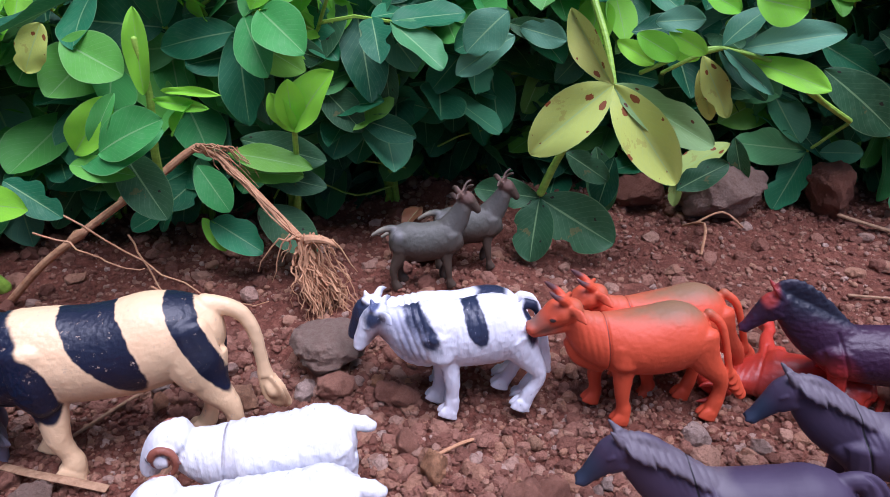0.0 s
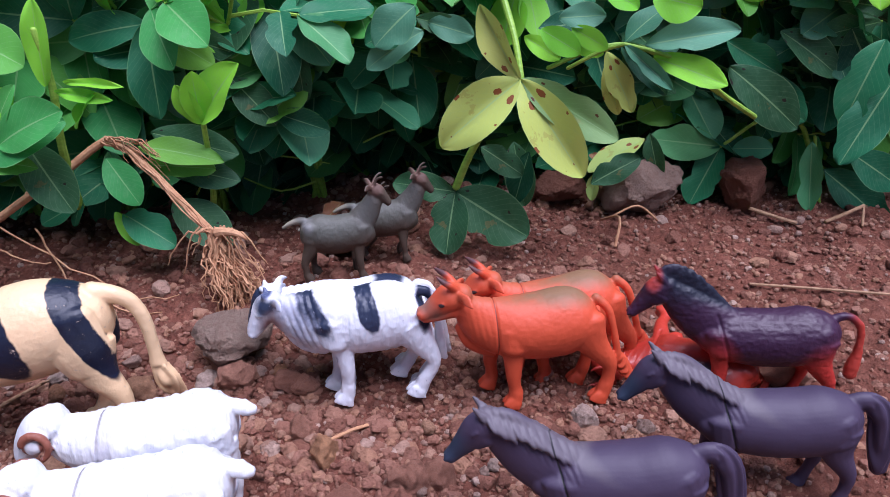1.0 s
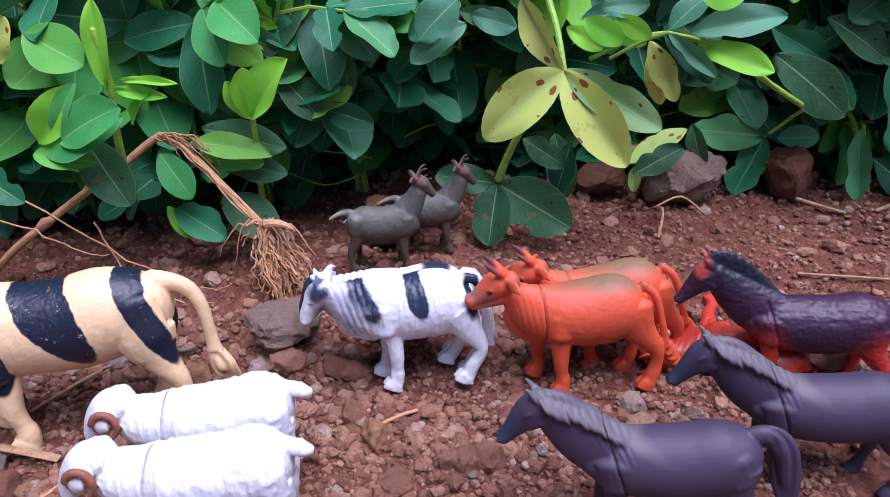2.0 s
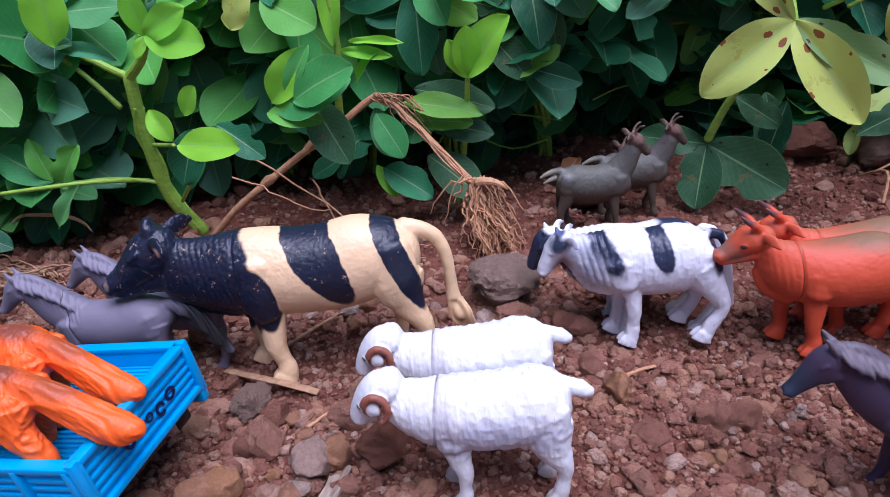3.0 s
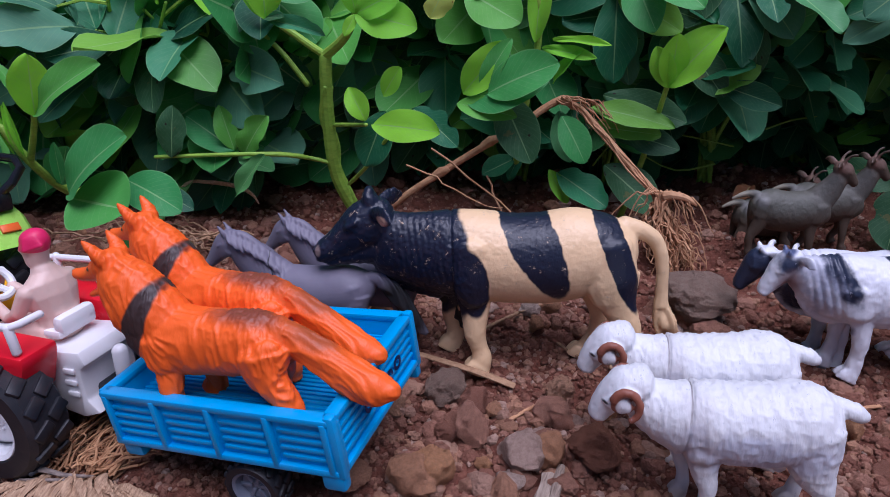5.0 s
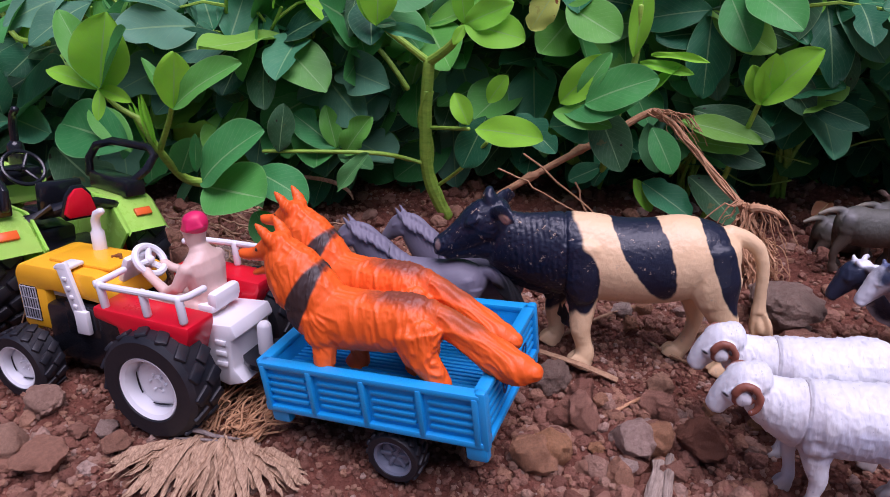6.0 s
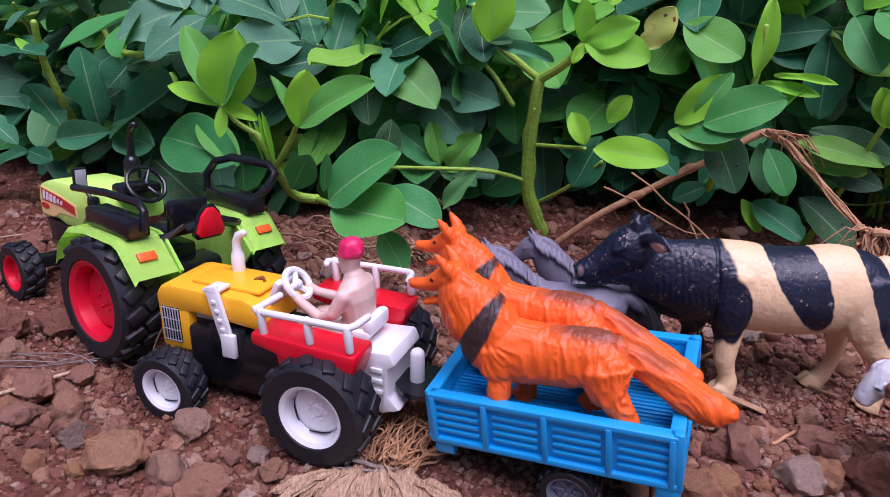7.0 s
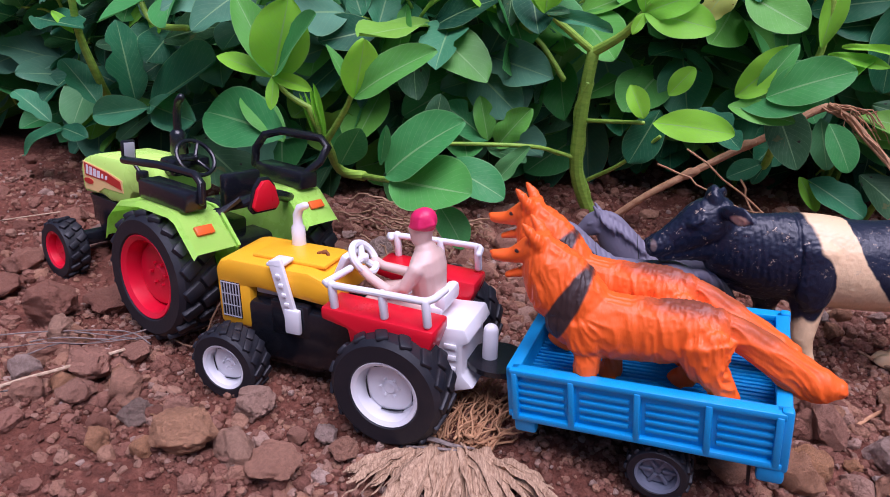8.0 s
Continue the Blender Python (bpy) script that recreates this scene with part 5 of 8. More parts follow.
box(bm, (-1.57, -0.36, 1.585), (0.2, 0.26, 0.05), 0.02)
box(bm, (-1.375, -0.475, 0.94), (0.19, 0.07, 0.30), 0.02)
for k in range(4):
    box(bm, (-1.43 - 0.03 * k, -0.49, 1.14 + 0.11 * k), (0.06, 0.04, 0.05), 0.012)
part("side_exhaust", bm, WHITE_P, ytr, "white side strip with rivets", True, 30)
bm = bmesh.new()
tube(bm, [(-1.70, 0.22, 1.5, 0.085, 0.085), (-1.70, 0.22, 1.78, 0.08, 0.08), (-1.70, 0.22, 1.82, 0.055, 0.055), (-1.70, 0.22, 1.93, 0.055, 0.055), (-1.66, 0.22, 2.02, 0.05, 0.05), (-1.58, 0.22, 2.06, 0.045, 0.045)], 12)
part("chimney", bm, WHITE_P, ytr, "white bent exhaust chimney")
bm = bmesh.new()
tube(bm, [(-1.28, 0.08, 1.565, 0.035, 0.035), (-1.26, 0.08, 1.59, 0.03, 0.03)], 10)
tube(bm, [(-1.2, 0.04, 1.57, 0.02, 0.03), (-1.28, 0.12, 1.58, 0.02, 0.02), (-1.33, 0.04, 1.575, 0.02, 0.02)], 8)
part("filler_cap", bm, fibre_material("rusty", (0.12, 0.03, 0.01), (0.35, 0.12, 0.02)), ytr, "rust-coloured worn cap")
for s in (-1, 1):
    bm = bmesh.new()
    prism(bm, [(-0.80, 1.40), (-0.80, 1.26), (-0.50, 1.2), (-0.46, 1.0), (0.30, 0.86), (0.44, 1.26), (0.44, 1.36)], s * 0.40, s * 0.82, 0.035)
    fender = part("mudguard", bm, RED, ytr, "red moulded mudguard", True, 30)
    bar(fender, "handrail", WHITE_P, [(-0.62, s * 0.48, 1.72), (-0.74, s * 0.68, 1.65), (-0.77, s * 0.74, 1.64), (-0.72, s * 0.77, 1.64), (-0.2, s * 0.78, 1.655), (0.30, s * 0.78, 1.66), (0.36, s * 0.76, 1.66), (0.40, s * 0.70, 1.665), (0.44, s * 0.50, 1.68)], 0.038, "white handrail", (0, 0, 1))
    for x in (-0.66, -0.1, 0.36):
        bar(fender, "rail_post", WHITE_P, [(x, s * 0.76, 1.4), (x - 0.02, s * 0.77, 1.66)], 0.045)
bm = bmesh.new()
box(bm, (0.05, 0, 1.28), (0.5, 0.5, 0.1), 0.04)
box(bm, (0.27, 0, 1.37), (0.14, 0.46, 0.2), 0.06)
part("seat", bm, WHITE_P, ytr, "white moulded seat", True, 30)
bm = bmesh.new()
prism(bm, [(0.1, 1.16), (0.60, 1.2), (0.66, 1.06), (0.58, 1.0), (0.58, 0.66), (0.72, 0.52), (0.5, 0.44), (0.2, 0.5), (-0.3, 1.0)], -0.36, 0.36, 0.03)
for k in range(3):
    box(bm, (0.45, -0.37, 0.72 + 0.13 * k), (0.14, 0.03, 0.06), 0.012)
part("gearbox", bm, WHITE_P, ytr, "white moulded gearbox", True, 30)
bm = bmesh.new()
bmesh.ops.create_cone(bm, cap_ends=True, segments=32, radius1=0.33, radius2=0.33, depth=0.06, matrix=Matrix.Translation((0.86, 0, 0.72)))
box(bm, (1.1, 0, 0.72), (0.4, 0.36, 0.056), 0.02)
part("hitch_plate", bm, BLACK, ytr, "black hitch plate", True, 30)
bm = bmesh.new()
tube(bm, [(0.78, -0.02, 0.72, 0.085, 0.085), (0.78, -0.02, 1.08, 0.08, 0.08)], 14)
part("hitch_pin", bm, WHITE_P, ytr, "white hitch pin")
bm = bmesh.new()
box(bm, (-0.90, 0, 1.57), (0.08, 0.5, 0.34), 0.03, Matrix.Rotation(radians(25), 4, "Y"))
part("dashboard", bm, WHITE_P, ytr, "white dashboard plate", True, 30)


def steering(parent, x, y, z, r, tilt, mat, thick):
    bm = bmesh.new()
    seg, sub = 28, 8
    rows = []
    for k in range(seg):
        a = 2 * math.pi * k / seg
        rows.append([bm.verts.new(((r + thick * math.cos(b)) * math.cos(a), (r + thick * math.cos(b)) * math.sin(a), thick * math.sin(b))) for b in (2 * math.pi * j / sub for j in range(sub))])
    for k in range(seg):
        for j in range(sub):
            bm.faces.new((rows[k][j], rows[(k + 1) % seg][j], rows[(k + 1) % seg][(j + 1) % sub], rows[k][(j + 1) % sub]))
    for k in range(3):
        a = 2 * math.pi * k / 3 + 0.5
        tube(bm, [(0, 0, -0.03, thick, thick), (r * math.cos(a), r * math.sin(a), 0, thick * 0.8, thick * 0.8)], 8)
    tube(bm, [(0, 0, 0.02, thick * 1.2, thick * 1.2), (0, 0, -0.4, thick, thick)], 8)
    ob = part("steering_wheel", bm, mat, parent)
    ob.matrix_basis = at(x, y, z, 0, tilt, 0)


steering(ytr, -0.72, 0.0, 1.64, 0.18, 52, WHITE_P, 0.042)

# the driver doll: one plain moulded figure
bm = bmesh.new()
tube(bm, [(0.02, 0, 1.42, 0.25, 0.20), (0.03, 0, 1.6, 0.23, 0.18), (0.01, 0, 1.85, 0.29, 0.19), (0.0, 0, 1.98, 0.29, 0.16), (-0.02, 0, 2.07, 0.14, 0.12)], 14)
tube(bm, [(-0.03, 0, 2.0, 0.09, 0.09), (-0.05, 0, 2.2, 0.085, 0.09)], 10)
tube(bm, [(-0.07, 0, 2.16, 0.11, 0.11), (-0.07, 0, 2.27, 0.12, 0.135), (-0.06, 0, 2.35, 0.12, 0.13)], 12)
tube(bm, [(-0.05, 0, 2.30, 0.122, 0.128), (-0.045, 0, 2.36, 0.135, 0.142), (-0.035, 0, 2.42, 0.132, 0.138), (-0.03, 0, 2.475, 0.10, 0.105), (-0.03, 0, 2.505, 0.055, 0.06), (-0.03, 0, 2.515, 0.02, 0.02)], 24, (0, 1, 0), 0.3, 4)
for k in range(4):
    tube(bm, [(-0.17 + 0.02 * k, -0.08, 2.30 + 0.04 * k, 0.024, 0.024), (-0.04, -0.145 + 0.01 * k, 2.33 + 0.036 * k, 0.024, 0.024), (0.10 - 0.02 * k, -0.06, 2.37 + 0.03 * k, 0.024, 0.024)], 8)
pair(bm, [(-0.01, 0.26, 1.93, 0.09, 0.09), (-0.12, 0.31, 1.72, 0.075, 0.075), (-0.3, 0.28, 1.62, 0.065, 0.065), (-0.6, 0.17, 1.7, 0.055, 0.055), (-0.7, 0.14, 1.76, 0.06, 0.06)])
pair(bm, [(0.02, 0.15, 1.44, 0.15, 0.14), (-0.3, 0.2, 1.46, 0.12, 0.12), (-0.58, 0.2, 1.42, 0.09, 0.09), (-0.62, 0.19, 1.2, 0.08, 0.08), (-0.62, 0.18, 0.95, 0.07, 0.07)])
driver_paint = painted("driver_paint", (0.74, 0.53, 0.45), [((0.74, 0.02, 0.12), (-0.02, 0, 2.42), (0.3, 0.3, 0.135), 0.03, 0.02)], rough=0.45, grain=14, bump=0.2, speckle=0.05)
toy("driver_doll", bm, driver_paint, at(-7.76, 3.43, -0.32, 0, -3, 3.5), "unpainted tan seated doll with a pink turban at the wheel", "doll", voxel=0.013, soften=7)

# the green tractor
gtr = base_at("toy_tractor", at(-11.13, 4.02, -0.17, -3.5, -2, -11), "lime-green toy tractor with red rims and black seat", "toy tractor")
for y, o in ((-1.0, -1), (1.0, 1)):
    wheel(gtr, 0.0, y, 0.82, 0.84, 0.56, 0.50, o, RIM_RED, 18, 0, 0.065)
for y, o in ((-0.92, -1), (0.92, 1)):
    wheel(gtr, -2.70, y, 0.42, 0.47, 0.32, 0.265, o, RIM_RED, 16, 0, 0.04)
bm = bmesh.new()
prism(bm, [(-2.96, 1.16), (-3.0, 1.55), (-2.9, 1.72), (-2.5, 1.84), (-1.0, 1.92), (-0.95, 1.45), (-1.6, 1.42), (-1.72, 1.22), (-2.2, 1.16), (-2.4, 1.22)], -0.46, 0.46, 0.09)
bonnet = part("bonnet", bm, LIME, gtr, "lime-green bonnet", True, 30)
bm = bmesh.new()
for k in range(6):
    box(bm, (-2.99, 0, 1.30 + 0.07 * k), (0.05, 0.62, 0.04), 0.01)
part("grille", bm, BLACK, bonnet, "black slatted grille", True, 30)
bm = bmesh.new()
prism(bm, [(-2.86, 1.68), (-2.2, 1.63), (-1.80, 1.56), (-1.78, 1.38), (-2.3, 1.36), (-2.48, 1.26), (-2.84, 1.25)], -0.470, -0.462)
sticker = part("sticker", bm, PEACH_PRINT, bonnet, "pale sticker with a red band and white print", False)
bm = bmesh.new()
prism(bm, [(-2.82, 1.66), (-2.2, 1.61), (-1.84, 1.54), (-1.82, 1.42), (-2.25, 1.47), (-2.80, 1.47)], -0.476, -0.468)
part("sticker_band", bm, STICKER, sticker, "red printed band", False)
for k, (w, h) in enumerate(((0.07, 0.14), (0.08, 0.13), (0.08, 0.12), (0.09, 0.11), (0.06, 0.07), (0.06, 0.06))):
    x = -2.74 + 0.105 * k
    bm = bmesh.new()
    prism(bm, [(x - w / 2 + 0.02, 1.565 - 0.007 * k + h / 2), (x + w / 2 + 0.01, 1.565 - 0.007 * k + h / 2), (x + w / 2, 1.565 - 0.007 * k - h / 2), (x - w / 2, 1.565 - 0.007 * k - h / 2)], -0.480, -0.474)
    part("print_bar", bm, WHITE_P, sticker, "", False)
bm = bmesh.new()
prism(bm, [(-2.72 + 0.13 * math.cos(0.5 * k), 1.39 + 0.045 * math.sin(0.5 * k)) for k in range(12)], -0.478, -0.470)
part("emblem", bm, STICKER, sticker, "small red printed emblem", False)
bm = bmesh.new()
box(bm, (-1.3, 0, 1.0), (2.6, 0.6, 0.62), 0.06)
box(bm, (-2.66, 0, 0.95), (0.5, 0.74, 0.5), 0.06)
box(bm, (-2.70, 0, 0.52), (0.22, 1.5, 0.2), 0.04)
box(bm, (0, 0, 0.85), (0.5, 1.6, 0.5), 0.08)
box(bm, (-1.75, -0.45, 0.8), (0.6, 0.2, 0.5), 0.05)
prism(bm, [(-2.80, 1.18), (-2.05, 1.18), (-2.15, 0.62), (-2.5, 0.60)], -0.45, -0.36, 0.02)
part("chassis", bm, BLACK, gtr, "black chassis and engine", True, 30)
for s in (-1, 1):
    bm = bmesh.new()
    # the mudguard bends over the wheel
    line = [(-1.02, 1.10), (-0.92, 1.42), (-0.68, 1.63), (-0.2, 1.72), (0.42, 1.72), (0.54, 1.68), (0.90, 1.31)]
    rows = []
    for j, y in enumerate((0.56, 0.60, 1.13, 1.18)):
        dz = -0.06 if j in (0, 3) else 0
        rows.append([bm.verts.new((x, s * y, z + dz)) for x, z in line])
    for a, b in zip(rows, rows[1:]):
        for k in range(len(line) - 1):
            bm.faces.new((a[k], a[k + 1], b[k + 1], b[k]))
    inner = [*line, (0.6, 0.9), (-0.6, 0.9)]
    prism(bm, inner, s * 0.52, s * 0.56)
    bmesh.ops.solidify(bm, geom=list(bm.faces), thickness=0.035)
    fender = part("mudguard", bm, LIME, gtr, "lime-green mudguard", True, 28)
    bm = bmesh.new()
    box(bm, (0, 0, 0), (0.05, 0.24, 0.12), 0.012, Matrix.Rotation(radians(-43), 4, "Y"))
    bm.transform(Matrix.Translation((0.715, s * 0.90, 1.525)))
    part("tail_lamp", bm, LAMP_ORANGE, fender, "small orange-red lamp", True, 30)
    bm = bmesh.new()
    box(bm, (0.10, s * 0.90, 1.84), (0.96, 0.32, 0.25), 0.04)
    part("arm_box", bm, BLACK, fender, "glossy black box on the mudguard", True, 30)
    if s < 0:
        bar(fender, "grab_rail", BLACK, [(-1.04, s * 0.84, 2.05), (-0.32, s * 0.80, 2.11), (0.44, s * 0.80, 2.13), (0.58, s * 0.82, 2.05), (0.60, s * 0.84, 1.83)], 0.052)
    else:
        bar(fender, "grab_rail", BLACK, [(-0.44, s * 0.80, 1.9), (-0.42, s * 0.80, 2.14), (-0.30, s * 0.86, 2.34), (-0.1, s * 1.0, 2.42), (0.46, s * 1.22, 2.38), (0.62, s * 1.20, 2.28), (0.62, s * 1.06, 2.10), (0.46, s * 0.92, 1.9)], 0.06)
bm = bmesh.new()
box(bm, (-0.02, 0, 1.56), (0.5, 0.6, 0.12), 0.05)
box(bm, (0.24, 0, 1.80), (0.12, 0.6, 0.46), 0.055)
part("seat", bm, BLACK, gtr, "glossy black seat", True, 30)
bar(gtr, "rear_bar", BLACK, [(0.5, -0.62, 1.62), (0.62, -0.3, 1.74), (0.66, 0, 1.78), (0.62, 0.3, 1.74), (0.5, 0.62, 1.62)], 0.075)
bm = bmesh.new()
prism(bm, [(-0.21, -0.12), (-0.14, 0.1), (-0.05, 0.2), (0.05, 0.2), (0.14, 0.1), (0.21, -0.12), (0.16, -0.18), (-0.16, -0.18)], -0.03, 0.03, 0.012)
bm.transform(Matrix.Translation((0.74, 0, 1.8)) @ Matrix.Rotation(radians(90), 4, "Z"))
warning = part("warning_triangle", bm, RED, gtr, "red reflective warning plate", True, 30)
bm = bmesh.new()
prism(bm, [(-0.25, -0.14), (-0.17, 0.12), (-0.07, 0.24), (0.07, 0.24), (0.17, 0.12), (0.25, -0.14), (0.18, -0.22), (-0.18, -0.22)], -0.02, 0.02, 0.012)
bm.transform(Matrix.Translation((0.70, 0, 1.8)) @ Matrix.Rotation(radians(90), 4, "Z"))
part("backing", bm, BLACK, warning, "black backing plate", True, 30)
steering(gtr, -0.70, 0, 2.04, 0.27, 50, BLACK, 0.03)
bar(gtr, "chimney", BLACK, [(-1.55, 0.3, 1.9), (-1.55, 0.3, 2.25), (-1.55, 0.3, 2.52), (-1.5, 0.3, 2.68), (-1.42, 0.3, 2.76)], 0.06, "black exhaust chimney")
bar(gtr, "chimney_base", BLACK, [(-1.55, 0.3, 1.95), (-1.55, 0.3, 2.2)], 0.12)
bm = bmesh.new()
box(bm, (-1.30, -0.62, 2.10), (0.06, 0.2, 0.3), 0.03)
box(bm, (-1.10, -0.56, 1.78), (0.12, 0.14, 0.16), 0.03)
tube(bm, [(-1.30, -0.6, 2.0, 0.025, 0.025), (-1.12, -0.56, 1.80, 0.025, 0.025)], 8)
mirror = part("wing_mirror", bm, BLACK, gtr, "black wing mirror", True, 30)
bm = bmesh.new()
box(bm, (-1.268, -0.62, 2.10), (0.008, 0.15, 0.24), 0.003)
part("mirror_pane", bm, SILVER, mirror, "pale mirror pane")
bm = bmesh.new()
box(bm, (-0.95, 0, 1.90), (0.35, 0.6, 0.24), 0.06)
part("dashboard", bm, BLACK, gtr, "", True, 30)

# ---- stones ----


def rock_mesh(name, seed, subdiv=2, rough=0.32, flat=0.75):
    """A blunt, faceted field stone of unit size: random cuts through a ball, then fine noise."""
    rng = random.Random(seed)
    bm = bmesh.new()
    bmesh.ops.create_icosphere(bm, subdivisions=subdiv, radius=1.0)
    cuts = [(Vector((rng.gauss(0, 1), rng.gauss(0, 1), rng.gauss(0, 1))).normalized(), rng.uniform(0.56, 0.84)) for _ in range(14)]
    off = Vector((seed * 3.7, seed * 1.3, 0))
    sx, sy = rng.uniform(0.85, 1.25), rng.uniform(0.75, 1.1)
    for v in bm.verts:
        for n, d in cuts:
            k = v.co.dot(n)
            if k > d:
                v.co -= n * (k - d) * 0.86
        v.co *= 1 + rough * (0.34 * noise.noise(v.co * 1.6 + off) + 0.34 * noise.noise(v.co * 3.7 + off) + 0.22 * noise.noise(v.co * 8.5 + off))
        v.co = Vector((v.co.x * sx, v.co.y * sy, v.co.z * flat))
    me = bpy.data.meshes.new(name)
    bm.transform(Matrix.Scale(U, 4))
    bm.to_mesh(me)
    bm.free()
    me.polygons.foreach_set("use_smooth", [True] * len(me.polygons))
    me.set_sharp_from_angle(angle=radians(24))
    return me


big_rocks = [rock_mesh("rock", 40 + k, 4, 0.36, 0.8) for k in range(5)]
small_rocks = [rock_mesh("stone", 60 + k, 3, 0.5, 0.9) for k in range(10)]
crumbs = [rock_mesh("crumb", 80 + k, 2, 0.42, 0.8) for k in range(8)]
grains = [rock_mesh("grain", 95 + k, 1, 0.5, 0.85) for k in range(6)]
for me in (*big_rocks, *small_rocks):
    me.materials.append(STONE)


def rock(x, y, size, k, turn, sink=0.3, squash=1.0, label="reddish-brown field stone lying in the soil", lift=0.0):
    squash, sink, size = max(squash, 0.88), min(sink, 0.16), size * (0.74 if y < 7 else 1.0)
    ob = new("rock", big_rocks[k % 5].copy())
    ob.matrix_basis = at(x, y, gz(x, y) + size * (0.75 * squash - sink) + lift, 0, 0, turn)
    ob.scale = (size, size, size * squash)
    if "grey" in label:
        ob.data.materials[0] = GREY_STONE
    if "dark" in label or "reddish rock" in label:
        ob.data.materials[0] = DARK_SHADED_STONE
    return tagged(ob, label, "stone", "larger field stones")


rock(-1.62, 7.75, 0.50, 0, 30, 0.12, 1.0, "flat-sided grey-brown stone lying below the dangling roots")
rock(-2.94, 5.60, 0.28, 4, 120, 0.1, 0.9, "rusty orange-brown stone lying in the soil")
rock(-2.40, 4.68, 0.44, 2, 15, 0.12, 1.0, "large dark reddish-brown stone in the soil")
rock(-4.12, 5.14, 0.38, 1, 80, 0.16, 0.88, "grey-brown rock beside the dead leaf blade")
rock(-4.56, 3.58, 0.27, 0, 45, 0.12, 0.9, "orange-brown stone beside the trailer wheel")
for k, (x, y, size) in enumerate(((-2.90, 4.66, 0.21), (-3.83, 4.16, 0.16), (-3.48, 3.94, 0.15), (-3.09, 4.10, 0.20), (-2.60, 4.23, 0.20), (-3.81, 4.67, 0.24), (-3.53, 4.98, 0.17), (-1.88, 4.45, 0.13), (-3.32, 4.79, 0.14))):
    rock(x, y, size, k + 2, 51 * k, 0.14, 0.9)
rock(4.72, 12.62, 0.80, 1, 10, 0.15, 1.0, "large pale grey rock at the foot of the plants")
rock(3.30, 13.1, 0.55, 2, 70, 0.15, 0.9, "dark rock under the leaves, their shade put into its colour")
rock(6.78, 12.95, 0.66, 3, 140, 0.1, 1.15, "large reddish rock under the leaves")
rock(-9.37, 2.34, 0.39, 4, 60, 0.1, 0.95, "rounded brown stone beside the tractor wheel")
for k, (x, y, size) in enumerate(((-9.58, 1.47, 0.50), (-8.97, 1.62, 0.27), (-10.70, 1.45, 0.21), (-10.47, 1.23, 0.25), (-8.57, 1.69, 0.36), (-11.54, 2.00, 0.44), (-11.29, 1.74, 0.22), (-12.95, 2.66, 0.54), (-12.36, 2.41, 0.29), (-11.20, 2.42, 0.24), (-8.44, 2.36, 0.21), (-8.09, 2.16, 0.24), (-8.65, 2.19, 0.18), (-12.27, 1.93, 0.20), (-12.56, 3.28, 0.50))):
    rock(x, y, size, k + 1, 67 * k, 0.14, 0.9)
rock(-10.42, 1.67, 0.31, 2, 40, 0.14, 0.88, "flat grey stone lying in the soil")
rock(0.35, 5.35, 0.26, 0, 210, 0.15, 0.8)
rock(0.9, 5.6, 0.24, 3, 100, 0.15, 0.8)
rock(0.25, 4.75, 0.2, 2, 0, 0.15, 0.8)
rock(1.0, 4.35, 0.24, 4, 160, 0.1, 0.9)
rock(-0.4, 3.6, 0.34, 1, 130, 0.2, 0.8)
rock(-1.9, 3.3, 0.26, 3, 10, 0.15, 0.8)
rock(0.3, 3.2, 0.4, 2, 70, 0.2, 0.8)
for k, (x, y, s) in enumerate(((-14.3, 2.8, 0.4), (-14.2, 4.5, 0.45), (-13.2, 5.3, 0.35), (-14.8, 5.6, 0.4), (-15.5, 6.3, 0.4), (-13.4, 4.4, 0.3), (-14.6, 3.4, 0.42), (-15.4, 4.9, 0.36))):
    rock(x, y, s, k, 73 * k, 0.15, 0.9)
rock(5.6, 7.6, 0.36, 2, 190, 0.15, 0.7)
rock(6.2, 8.3, 0.3, 0, 20, 0.15, 0.7)

rng = random.Random(11)
# no larger stones under the toys: stretches of x and y
KEEP_CLEAR = ((-8.1, -6.1, 0.9, 2.9), (-10.4, -7.0, 2.2, 4.6), (-13.9, -10.2, 2.6, 5.4), (-6.8, -4.2, 2.6, 4.6), (-4.6, -1.6, 5.3, 6.7), (-1.8, -0.3, 4.1, 5.6), (-0.3, 1.3, 6.6, 7.9), (1.8, 3.9, 6.7, 8.1), (2.2, 5.8, 4.6, 6.1), (4.3, 6.3, 6.9, 8.6), (-6.8, -4.9, 5.1, 6.3))


def scatter(n, smin, smax, power, area):
    """Stones thrown at random: place, turn and size, many small and few large."""
    out = []
    while len(out) < n:
        x, y = rng.uniform(area[0], area[1]), rng.uniform(area[2], area[3])
        if smax > 0.1 and any(a < x < b and c < y < d for a, b, c, d in KEEP_CLEAR):
            continue
        out.append((x, y, smin + (smax - smin) * rng.random() ** power, rng.random() * 6.28, rng.uniform(-0.4, 0.4), rng.uniform(-0.4, 0.4)))
    return out


# ---- groundnut plants ----


